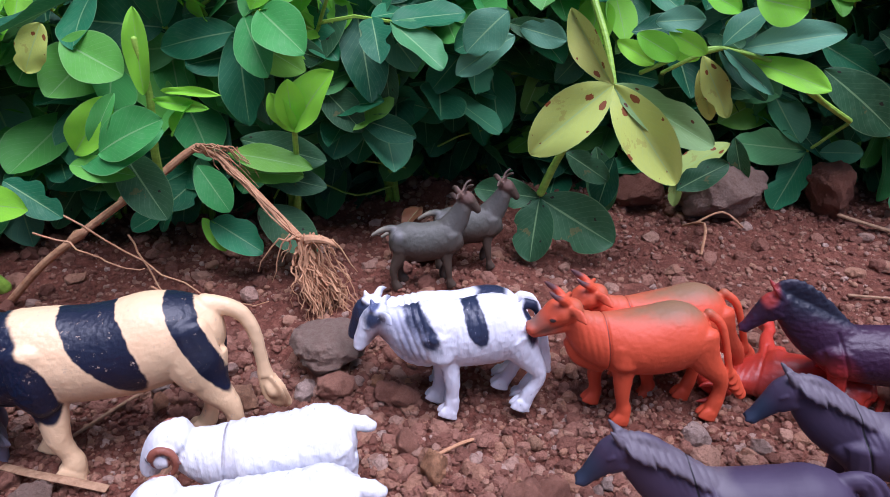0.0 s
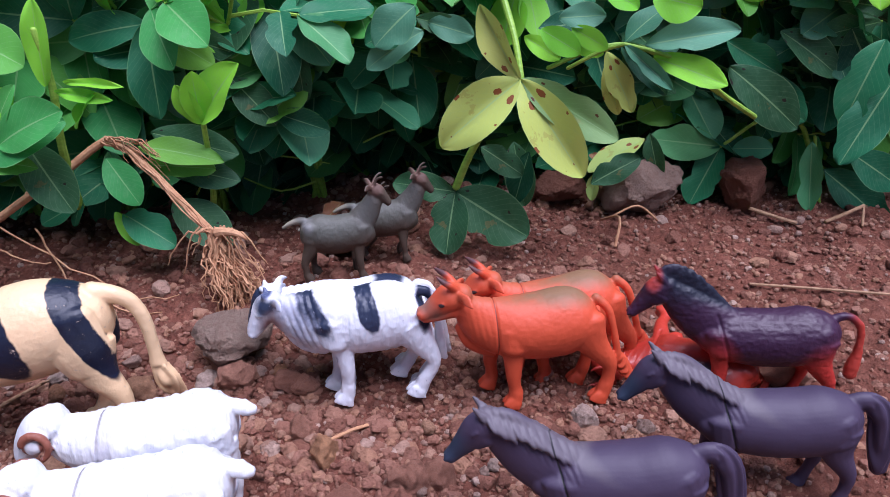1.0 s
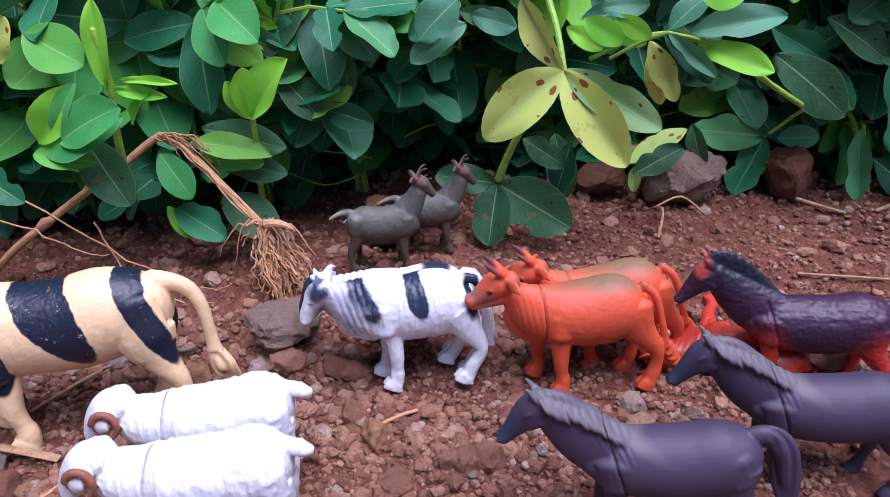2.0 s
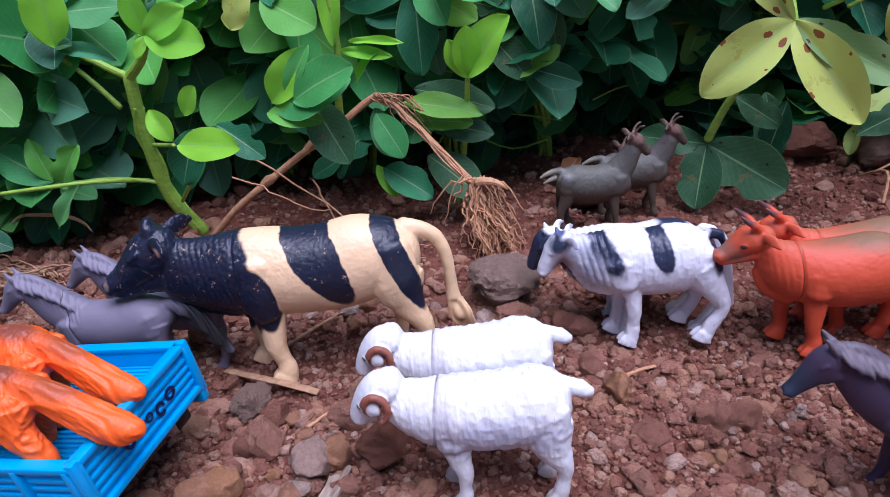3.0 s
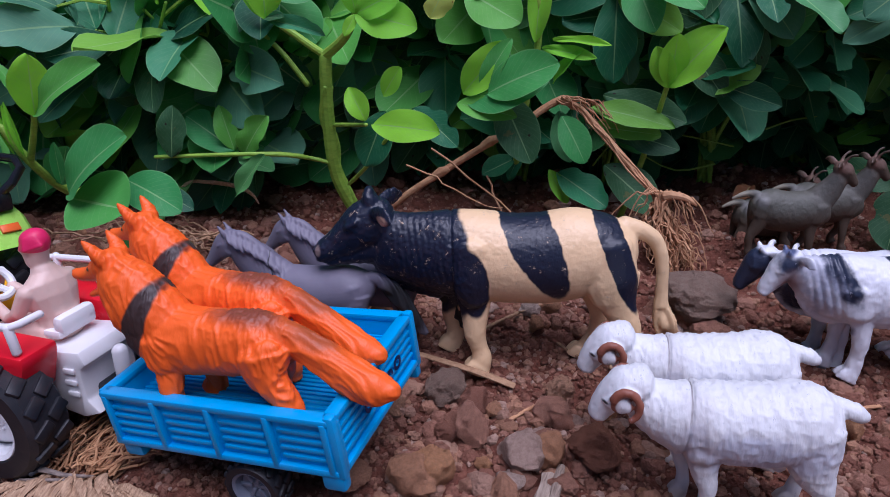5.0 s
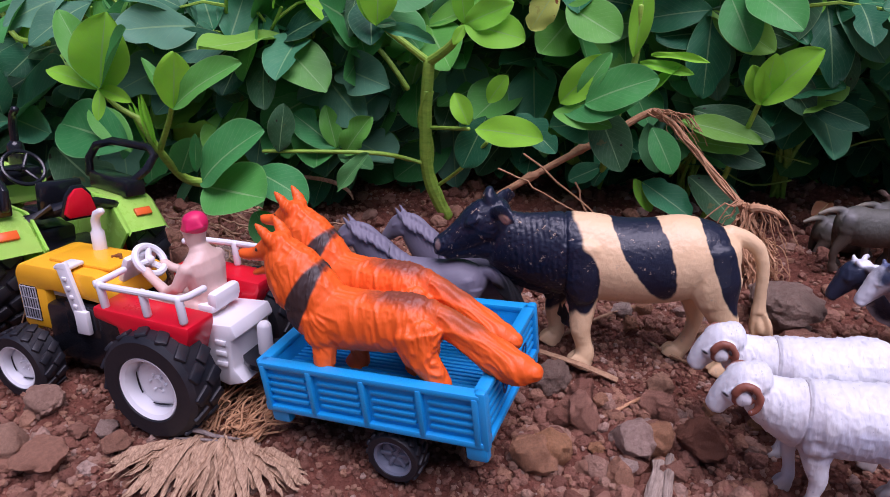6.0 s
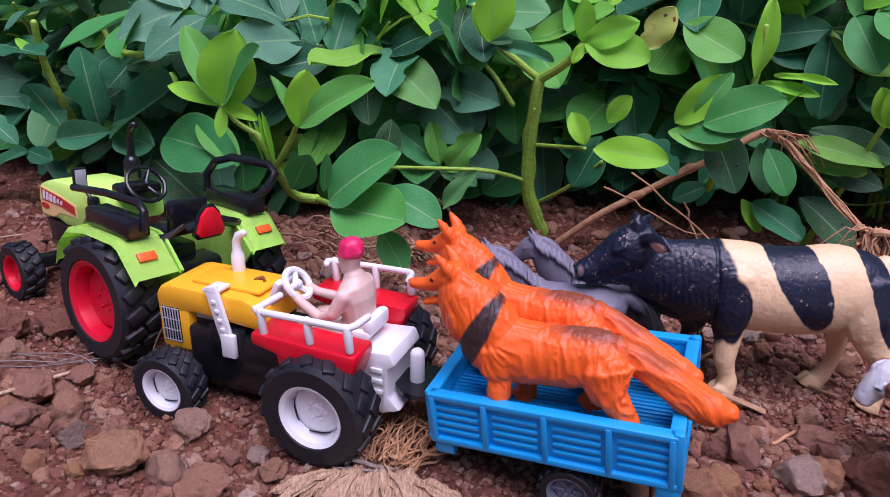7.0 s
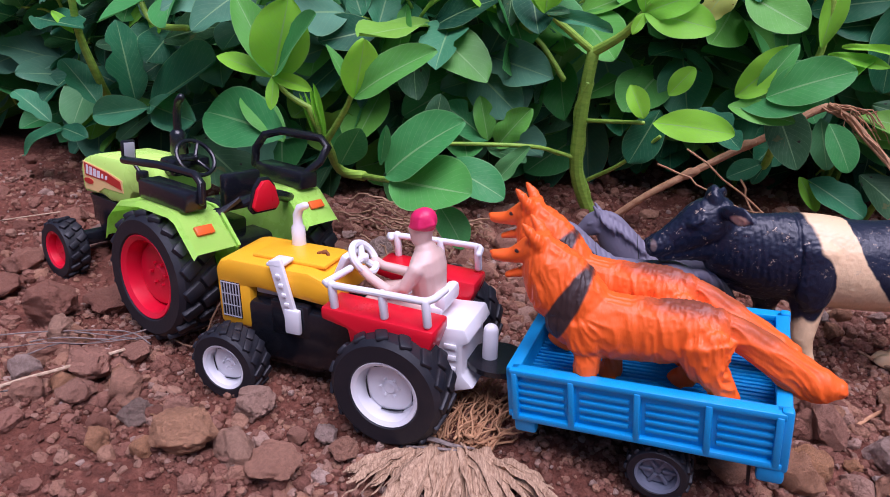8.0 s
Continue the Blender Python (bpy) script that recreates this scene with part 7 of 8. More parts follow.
set_leaf(thick_plant, LEAVES, (-8.30, 8.10, 3.93), (-7.19, 7.90, 3.80), 0.45)
set_leaf(thick_plant, LEAVES, (-8.30, 8.10, 3.93), (-7.90, 7.90, 4.02), 1.00)
set_leaf(thick_plant, YOUNG, (-6.37, 7.80, 2.57), (-5.26, 7.50, 2.68), 0.95)
set_leaf(thick_plant, LEAVES, (-5.81, 8.00, 2.82), (-5.08, 7.90, 2.44), 1.20)
set_leaf(thick_plant, YOUNG, (-6.53, 7.90, 2.59), (-6.75, 7.80, 3.06), 1.20)
set_stem(thick_plant, [(-7.54, 8.75, 2.27, 0.035), (-6.52, 7.90, 2.53, 0.030)])
set_stem(thick_plant, [(-7.43, 9.00, 1.20, 0.035), (-6.84, 8.50, 1.70, 0.033), (-6.27, 8.10, 2.32, 0.030)])
set_stem(thick_plant, [(-7.66, 8.90, 1.56, 0.035), (-8.29, 8.50, 1.74, 0.033), (-9.05, 8.00, 1.77, 0.030)])
set_leaf(thick_plant, YOUNG, (-6.24, 7.90, 2.98), (-5.96, 7.80, 3.41), 1.30)
set_leaf(thick_plant, LEAVES, (-6.35, 8.20, 2.70), (-6.66, 8.10, 1.83), 1.20)
set_leaf(thick_plant, BITTEN, (-9.00, 8.00, 1.83), (-9.75, 7.80, 2.40), 1.30)
set_leaf(thick_plant, BITTEN, (-9.00, 8.00, 1.83), (-9.16, 7.90, 2.56), 1.00)
set_leaf(thick_plant, BITTEN, (-8.83, 8.00, 1.76), (-8.33, 7.80, 2.47), 1.20)
set_leaf(thick_plant, LEAVES, (-9.08, 8.20, 1.67), (-8.32, 8.10, 1.52), 1.00)

low_plant = base_at("groundnut_plant", at(-10.6, 8.2, gz(-10.6, 8.2)), "low groundnut branch with broad leaves reaching over the tractors", "plant", "row of groundnut plants")
set_stem(low_plant, [(-10.58, 6.60, 1.26, 0.085), (-10.76, 6.20, 1.42, 0.073), (-10.62, 5.60, 2.01, 0.062), (-10.77, 5.40, 2.52, 0.050)])
set_stem(low_plant, [(-10.62, 5.60, 2.01, 0.050), (-10.15, 5.40, 2.61, 0.040), (-9.96, 5.30, 2.95, 0.030)])
set_stem(low_plant, [(-10.58, 6.60, 1.26, 0.050), (-9.40, 5.40, 1.71, 0.040), (-8.98, 5.00, 1.94, 0.030)])
set_leaf(low_plant, YOUNG, (-11.22, 5.20, 2.92), (-10.81, 5.00, 3.90), 1.35)
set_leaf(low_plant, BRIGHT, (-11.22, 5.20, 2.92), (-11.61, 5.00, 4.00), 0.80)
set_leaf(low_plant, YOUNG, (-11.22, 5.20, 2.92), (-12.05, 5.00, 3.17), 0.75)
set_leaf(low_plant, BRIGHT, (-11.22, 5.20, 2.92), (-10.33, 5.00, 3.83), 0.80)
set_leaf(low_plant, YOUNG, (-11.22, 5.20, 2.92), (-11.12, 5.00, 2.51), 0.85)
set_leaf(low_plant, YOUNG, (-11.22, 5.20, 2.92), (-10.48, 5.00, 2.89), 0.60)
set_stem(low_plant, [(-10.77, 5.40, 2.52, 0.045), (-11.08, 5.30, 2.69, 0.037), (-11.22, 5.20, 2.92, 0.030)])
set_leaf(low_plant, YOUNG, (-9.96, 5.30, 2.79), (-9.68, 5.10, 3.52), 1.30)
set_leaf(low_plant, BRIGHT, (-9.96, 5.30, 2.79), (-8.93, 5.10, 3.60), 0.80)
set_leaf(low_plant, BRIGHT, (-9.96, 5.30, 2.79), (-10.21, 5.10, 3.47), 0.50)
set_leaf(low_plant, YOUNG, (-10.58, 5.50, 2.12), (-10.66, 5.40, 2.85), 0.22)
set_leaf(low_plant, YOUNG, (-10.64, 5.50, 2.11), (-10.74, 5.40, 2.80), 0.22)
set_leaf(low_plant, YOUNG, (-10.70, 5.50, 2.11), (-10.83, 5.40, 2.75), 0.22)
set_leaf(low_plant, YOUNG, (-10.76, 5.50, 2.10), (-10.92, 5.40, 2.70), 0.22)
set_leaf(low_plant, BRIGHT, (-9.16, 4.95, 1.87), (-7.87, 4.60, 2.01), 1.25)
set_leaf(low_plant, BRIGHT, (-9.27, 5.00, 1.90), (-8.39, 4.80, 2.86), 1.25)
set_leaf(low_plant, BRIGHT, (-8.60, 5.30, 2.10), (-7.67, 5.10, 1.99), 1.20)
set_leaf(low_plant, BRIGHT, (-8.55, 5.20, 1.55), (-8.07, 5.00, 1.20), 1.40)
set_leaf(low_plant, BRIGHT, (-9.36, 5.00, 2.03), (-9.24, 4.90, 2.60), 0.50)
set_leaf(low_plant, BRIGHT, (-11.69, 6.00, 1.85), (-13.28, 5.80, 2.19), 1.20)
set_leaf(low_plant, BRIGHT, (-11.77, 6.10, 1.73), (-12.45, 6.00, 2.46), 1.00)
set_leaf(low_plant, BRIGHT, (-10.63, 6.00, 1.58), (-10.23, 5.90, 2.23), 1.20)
set_leaf(low_plant, BLOTCHED, (-14.00, 6.40, 1.41), (-12.62, 6.30, 0.75), 1.30)

left_plant = base_at("groundnut_plant", at(-16.2, 8.0, gz(-16.2, 8.0)), "groundnut plant with broad dark leaves at the field's edge", "plant", "row of groundnut plants")
set_stem(left_plant, [(-16.53, 6.90, 1.48, 0.085), (-16.26, 6.40, 2.22, 0.077), (-16.31, 6.20, 2.93, 0.068), (-16.13, 6.00, 3.62, 0.060)])
set_stem(left_plant, [(-14.43, 6.90, 3.18, 0.060), (-15.24, 6.90, 3.20, 0.055), (-15.57, 6.90, 3.75, 0.050)])
set_leaf(left_plant, LEAVES, (-14.79, 6.20, 1.83), (-15.93, 6.00, 1.54), 0.85)
set_leaf(left_plant, LEAVES, (-14.74, 6.20, 1.88), (-13.55, 6.00, 1.80), 1.10)
set_leaf(left_plant, LEAVES, (-16.17, 6.30, 1.67), (-16.84, 6.20, 2.53), 1.20)
set_leaf(left_plant, LEAVES, (-15.43, 6.50, 1.80), (-15.46, 6.30, 3.20), 1.10)
set_leaf(left_plant, LEAVES, (-15.07, 6.50, 1.79), (-13.15, 6.30, 2.79), 1.20)
set_leaf(left_plant, LEAVES, (-17.18, 6.00, 3.15), (-15.66, 5.80, 3.11), 0.90)
set_leaf(left_plant, LEAVES, (-16.88, 6.00, 1.18), (-18.43, 5.90, 0.61), 0.60)
set_leaf(left_plant, LEAVES, (-17.60, 6.30, 1.13), (-18.47, 6.20, 1.75), 1.00)
set_leaf(left_plant, LEAVES, (-17.02, 6.10, 1.14), (-16.28, 6.00, 1.11), 1.00)
set_leaf(left_plant, YOUNG, (-16.20, 6.00, 2.96), (-16.55, 5.90, 3.35), 0.70)
set_leaf(left_plant, LEAVES, (-15.10, 7.00, 2.91), (-13.64, 6.90, 3.44), 1.10)

edge_plant = base_at("groundnut_plant", at(-9.4, 9.0, gz(-9.4, 9.0)), "groundnut plant with folded broad leaves behind the trailer", "plant", "row of groundnut plants")
set_leaf(edge_plant, LEAVES, (-9.77, 7.40, 1.76), (-9.60, 7.30, 2.56), 1.20)
set_leaf(edge_plant, LEAVES, (-8.14, 7.60, 1.96), (-8.69, 7.50, 1.23), 0.80)
set_leaf(edge_plant, LEAVES, (-9.76, 7.00, 1.33), (-9.10, 6.90, 1.18), 1.20)
set_stem(edge_plant, [(-8.01, 9.00, 1.56, 0.040), (-8.28, 7.90, 1.88, 0.035), (-10.11, 7.40, 1.73, 0.030)])
set_stem(edge_plant, [(-8.06, 8.80, 2.88, 0.050), (-8.45, 8.70, 3.38, 0.045), (-8.87, 8.70, 3.69, 0.040)])
set_leaf(edge_plant, LEAVES, (-10.04, 8.20, 3.42), (-10.78, 8.00, 2.80), 1.30)
set_leaf(edge_plant, LEAVES, (-11.08, 8.00, 3.39), (-11.83, 7.80, 2.85), 1.20)


high_plant = base_at("groundnut_plant", at(-2.6, 12.2, gz(-2.6, 12.2)), "groundnut plant with grey-green broad leaves overhead", "plant", "row of groundnut plants")
set_stem(high_plant, [(-3.17, 10.90, 5.12, 0.040), (-3.27, 10.60, 4.49, 0.035)])
set_leaf(high_plant, PALE, (-3.27, 10.60, 4.47), (-4.53, 10.40, 4.35), 0.95)
set_leaf(high_plant, LEAVES, (-3.24, 10.60, 4.49), (-2.24, 10.40, 4.04), 0.90)
set_leaf(high_plant, PALE, (-3.37, 10.60, 4.40), (-3.11, 10.20, 3.13), 0.85)
set_leaf(high_plant, LEAVES, (-2.77, 10.80, 4.85), (-1.92, 10.50, 4.05), 1.00)
set_leaf(high_plant, LEAVES, (-2.59, 11.20, 3.47), (-1.38, 11.00, 2.94), 0.80)
set_leaf(high_plant, LEAVES, (-2.69, 11.30, 3.27), (-1.78, 11.20, 2.82), 0.90)
set_leaf(high_plant, LEAVES, (-1.38, 11.30, 3.40), (-1.17, 11.20, 4.19), 0.80)
set_leaf(high_plant, BRIGHT, (-1.74, 11.30, 3.10), (-0.91, 11.20, 2.82), 0.70)
set_leaf(high_plant, PALE, (0.60, 10.40, 4.83), (-0.00, 10.20, 4.32), 1.50)
set_leaf(high_plant, PALE, (0.71, 10.60, 4.46), (-0.17, 10.40, 4.01), 1.00)
set_leaf(high_plant, PALE, (0.78, 10.70, 4.58), (1.47, 10.60, 4.42), 1.10)

bright_plant = base_at("groundnut_plant", at(3.4, 13.6, gz(3.4, 13.6)), "groundnut plant with lime and pale young leaves", "plant", "row of groundnut plants")
set_leaf(bright_plant, PALE, (3.71, 10.60, 4.35), (4.43, 10.30, 3.76), 0.55)
set_leaf(bright_plant, PALE, (4.05, 10.80, 4.32), (5.38, 10.60, 4.63), 0.80)
set_leaf(bright_plant, PALE, (3.75, 10.80, 4.35), (4.25, 10.80, 4.97), 1.10)
set_leaf(bright_plant, SICK, (3.49, 10.80, 4.21), (3.99, 10.70, 3.32), 0.80)
set_leaf(bright_plant, YOUNG, (2.45, 10.50, 4.54), (3.03, 10.30, 4.24), 1.20)
set_leaf(bright_plant, YOUNG, (2.90, 10.50, 4.58), (3.41, 10.30, 4.31), 1.10)
set_leaf(bright_plant, PALE, (2.71, 10.60, 4.69), (3.38, 10.50, 4.77), 1.10)
set_leaf(bright_plant, YOUNG, (3.98, 10.40, 5.04), (4.64, 10.20, 4.92), 1.60)
set_leaf(bright_plant, YOUNG, (3.27, 10.50, 5.11), (3.84, 10.40, 4.92), 1.20)
set_leaf(bright_plant, LEAVES, (5.87, 12.20, 3.85), (7.25, 11.90, 2.91), 1.05)
set_leaf(bright_plant, LEAVES, (6.69, 12.40, 4.44), (7.84, 12.20, 3.81), 1.00)
set_leaf(bright_plant, LEAVES, (5.88, 12.60, 4.24), (6.88, 12.50, 3.72), 1.00)
set_leaf(bright_plant, LEAVES, (7.96, 11.50, 4.43), (7.47, 11.20, 3.17), 1.10)
set_leaf(bright_plant, LEAVES, (8.14, 11.30, 3.85), (7.47, 11.00, 2.52), 1.00)
set_stem(bright_plant, [(5.81, 11.60, 3.36, 0.035), (4.64, 10.80, 4.09, 0.033), (3.71, 10.60, 4.35, 0.030)])
set_stem(bright_plant, [(2.93, 10.80, 3.95, 0.030), (3.40, 10.70, 4.23, 0.030), (3.71, 10.60, 4.35, 0.030)])
set_leaf(spotted_plant, SICK, (4.70, 12.60, 2.46), (3.66, 12.30, 1.91), 0.90)
set_leaf(spotted_plant, SICK, (3.86, 12.40, 1.83), (3.75, 12.20, 1.36), 0.90)
set_leaf(spotted_plant, BLOTCHED, (4.81, 12.70, 2.54), (5.07, 12.60, 1.66), 0.80)
set_leaf(spotted_plant, LEAVES, (2.24, 12.00, 2.47), (2.50, 11.70, 1.35), 1.00)
set_leaf(bright_plant, LEAVES, (8.13, 13.20, 2.47), (8.18, 13.00, 1.16), 0.50)
set_stem(bright_plant, [(8.62, 13.20, 0.62, 0.040), (8.34, 13.20, 1.57, 0.035), (8.03, 13.10, 2.49, 0.030)])
set_leaf(bright_plant, LEAVES, (8.45, 13.30, 1.78), (9.74, 13.00, 0.86), 1.00)

# ---- dry stems, roots and litter ----


def bent(bm, pts, r0, r1, r, kink=0.03, seg=6):
    """A thin crooked fibre through points."""
    out, n = [], len(pts) * 3
    for i in range(n + 1):
        s = i / n * (len(pts) - 1)
        q = min(int(s), len(pts) - 2)
        p = Vector(pts[q]).lerp(Vector(pts[q + 1]), s - q)
        k = kink if 0 < i < n else 0
        rad = r0 + (r1 - r0) * i / n
        out.append((p.x + r.uniform(-k, k), p.y + r.uniform(-k, k), p.z + r.uniform(-k, k), rad, rad))
    tube(bm, out, seg, (0.2, 1, 0.3))


def litter(name, bm, material, label, category, kind=""):
    ob = part(name, bm, material)
    return tagged(ob, label, category, kind=kind)


r = random.Random(9)
arch = base_at("dry_plant", at(-6.9, 8.95, 0.5), "uprooted dry brown groundnut stem bent over, its roots hanging", "dry plant")
inv = arch.matrix_basis.inverted()
off = Vector((6.9, -8.95, -0.5))
bm = bmesh.new()
line = [(-7.0, 8.95, 0.5), (-6.4, 9.05, 1.1), (-5.79, 9.2, 1.57), (-5.2, 9.4, 2.0), (-4.67, 9.6, 2.36), (-4.25, 9.8, 2.7), (-4.02, 9.86, 2.84)]
tube(bm, [(*(Vector(p) + off), 0.066 + 0.014 * math.sin(3 * i), 0.062) for i, p in enumerate(line)], 10, fine=4)
for p in ((-5.85, 9.18, 1.53), (-5.1, 9.45, 2.08)):
    tube(bm, [(*(Vector(p) + off + Vector((-0.06, 0, -0.04))), 0.07, 0.07), (*(Vector(p) + off + Vector((0.06, 0, 0.05))), 0.095, 0.09), (*(Vector(p) + off + Vector((0.16, 0, 0.1))), 0.06, 0.06)], 10)
part("stem", bm, DRY_STEM, arch)
bm = bmesh.new()
line = [(-4.05, 9.86, 2.84), (-3.7, 9.8, 2.72), (-3.33, 9.7, 2.42), (-2.71, 9.45, 1.92), (-2.29, 9.26, 1.6)]
tube(bm, [(*(Vector(p) + off), 0.05, 0.055) for p in line], 10)
tube(bm, [(*(Vector(p) + off + Vector((0.05, -0.08, 0.05 - 0.03 * i))), 0.030, 0.034) for i, p in enumerate(line)], 8)
for k in range(5):
    bent(bm, [Vector(p) + off + Vector((r.uniform(-0.07, 0.09), -0.07, r.uniform(-0.05, 0.07))) for p in line], 0.018, 0.012, r, 0.02, 5)
part("stem", bm, DRY_STEM, arch)
bm = bmesh.new()
for k in range(16):
    a, L = r.uniform(-0.5, 1.2), r.uniform(0.3, 1.0)
    p = Vector((-4.0 + r.uniform(-0.1, 0.5), 9.82, 2.84 + r.uniform(-0.08, 0.05))) + off
    bent(bm, [p, p + Vector((L * 0.5, -0.1, 0.08 * math.sin(a))), p + Vector((L, -0.1, -0.15 - 0.5 * L * r.random()))], 0.016, 0.006, r, 0.03, 5)
part("root_fringe", bm, DRY_STEM, arch)
bm = bmesh.new()
head = Vector((-2.25, 9.22, 1.62)) + off
for k in range(85):
    a = r.uniform(0, 6.28)
    w, drop = r.uniform(0.05, 0.5), r.uniform(0.9, 1.7)
    e1 = head + Vector((math.cos(a) * w * 0.5, math.sin(a) * w * 0.5, -0.3 * drop))
    e2 = head + Vector((0.3 + math.cos(a) * w, math.sin(a) * w - 0.1, -0.7 * drop))
    e3 = head + Vector((0.3 + math.cos(a) * w * r.uniform(0.5, 1.4), math.sin(a) * w * 0.8 - 0.15, -drop))
    bent(bm, [head + Vector((r.uniform(-0.12, 0.12), r.uniform(-0.08, 0.08), r.uniform(-0.1, 0.12))), e1, e1.lerp(e2, 0.5) + Vector((r.uniform(-0.12, 0.12), r.uniform(-0.1, 0.1), 0)), e2 + Vector((r.uniform(-0.1, 0.1), 0, 0)), e3], r.uniform(0.012, 0.026), 0.007, r, 0.045, 5)
for k in range(14):
    a = r.uniform(-0.6, 0.6) + (math.pi if k % 4 == 0 else 0)
    L = r.uniform(0.3, 0.8)
    bent(bm, [head, head + Vector((math.cos(a) * L * 0.5, -0.1, 0.12)), head + Vector((math.cos(a) * L, -0.15, math.sin(a) * 0.5 - 0.35))], 0.022, 0.007, r, 0.04, 5)
part("root_tangle", bm, DRY_STEM, arch, "tangle of thin tan roots")
bm = bmesh.new()
tube(bm, [(*(head + Vector((0.05, -0.05, 0.05))), 0.085, 0.085), (*(head + Vector((0.15, -0.08, 0.08))), 0.07, 0.065), (*(head + Vector((0.34, -0.1, 0.07))), 0.06, 0.05), (*(head + Vector((0.50, -0.1, -0.02))), 0.018, 0.018)], 9, (0, 1, 0), 0.75, 4)
part("root_crown", bm, DRY_STEM, arch)
bm = bmesh.new()
for p, q, s in (((-5.9, 9.0, 2.0), (-2.8, 8.9, 0.75), 0.5), ((-5.0, 9.2, 1.6), (-4.2, 8.9, 0.6), 0.2), ((-6.3, 8.9, 1.7), (-4.6, 8.8, 1.25), 0.1), ((-4.6, 8.9, 0.9), (-3.0, 8.7, 0.55), 0.2)):
    p, q = Vector(p) + off, Vector(q) + off
    bent(bm, [p, p.lerp(q, 0.4) + Vector((0, 0, -s * 0.4)), p.lerp(q, 0.75) + Vector((0, 0, -s)), q], 0.018, 0.008, r, 0.04, 5)
part("runner", bm, DRY_STEM, arch, "thin dry runners")

# the uprooted clump on the soil between tractor and trailer: a sheaf of withered straw, tied at the neck, with its roots spread behind
HUSK = fibre_material("withered_straw", (0.19, 0.10, 0.052), (0.60, 0.40, 0.25), (26, 2.6, 26))
ROOT = fibre_material("tan_root", (0.30, 0.14, 0.065), (0.60, 0.33, 0.16), (5, 5, 5))
clump = base_at("dry_plant", at(-7.15, 2.69, -0.14, 0, 0, 21), "uprooted clump of pale straw with spread tan roots on the soil", "dry plant")
bm = bmesh.new()
for k in range(150):
    u = r.uniform(-1, 1.1)
    lift = (1 - u * u) * 0.16 * (1 - 0.75 * (k / 150)) + 0.02 + r.uniform(0.0, 0.07)
    a = u * 1.0 + r.gauss(0, 0.34)
    d = Vector((math.sin(a), -math.cos(a), 0))
    p = Vector((0.42 * u + 0.05, r.uniform(-0.20, -0.06), 0.04 + lift * 0.8))
    L, w = r.uniform(0.35, 0.95) * (1 - 0.15 * abs(u)), r.uniform(0.018, 0.062)
    if k % 6 == 0:
        L, w = L * 1.15, 0.012
    e = p + d * L
    e.z = r.uniform(0.01, 0.09)
    bow = lambda f, z: p.lerp(e, f) + Vector((r.uniform(-0.02, 0.02), r.uniform(-0.02, 0.02), z * (0.5 + lift * 4)))
    tube(bm, [(*p, w * 0.5, w * 0.3), (*bow(0.3, 0.07), w, w * 0.30), (*bow(0.65, 0.06), w * r.uniform(0.8, 1.3), w * 0.26), (*bow(0.88, 0.02), w * r.uniform(0.5, 1.0), w * 0.22), (*e, w * 0.25, w * 0.12)], 8, (d.y, -d.x, r.uniform(-0.9, 0.9)), 0.3, 4)
for v in bm.verts:
    q = v.co
    v.co += Vector((noise.noise(Vector((q.x * 16, q.y * 4, q.z * 16))), noise.noise(Vector((q.y * 6 + 9, q.x * 12, q.z * 9))), noise.noise(Vector((q.x * 20 + 5, q.y * 3, q.z * 20))))) * 0.026
part("straw", bm, HUSK, clump, "sheaf of pale withered straw")
bm = bmesh.new()
tube(bm, [(-0.49, 0.08, 0.44, 0.012, 0.012), (-0.49, 0.02, 0.30, 0.019, 0.018), (-0.45, -0.06, 0.20, 0.026, 0.022), (-0.2, -0.10, 0.27, 0.030, 0.024), (0.02, -0.14, 0.25, 0.024, 0.02), (0.18, -0.12, 0.22, 0.018, 0.014), (0.26, -0.06, 0.17, 0.01, 0.01)], 8, (0, 1, 0), 0.5, 4)
tube(bm, [(-0.42, -0.12, 0.16, 0.012, 0.012), (-0.15, -0.20, 0.235, 0.018, 0.014), (0.08, -0.19, 0.23, 0.015, 0.012), (0.2, -0.15, 0.18, 0.01, 0.01)], 7, (0, 1, 0), 0.5, 4)
part("binding", bm, GREY_FIBRE, clump, "grey twig lying across the neck")
bm = bmesh.new()
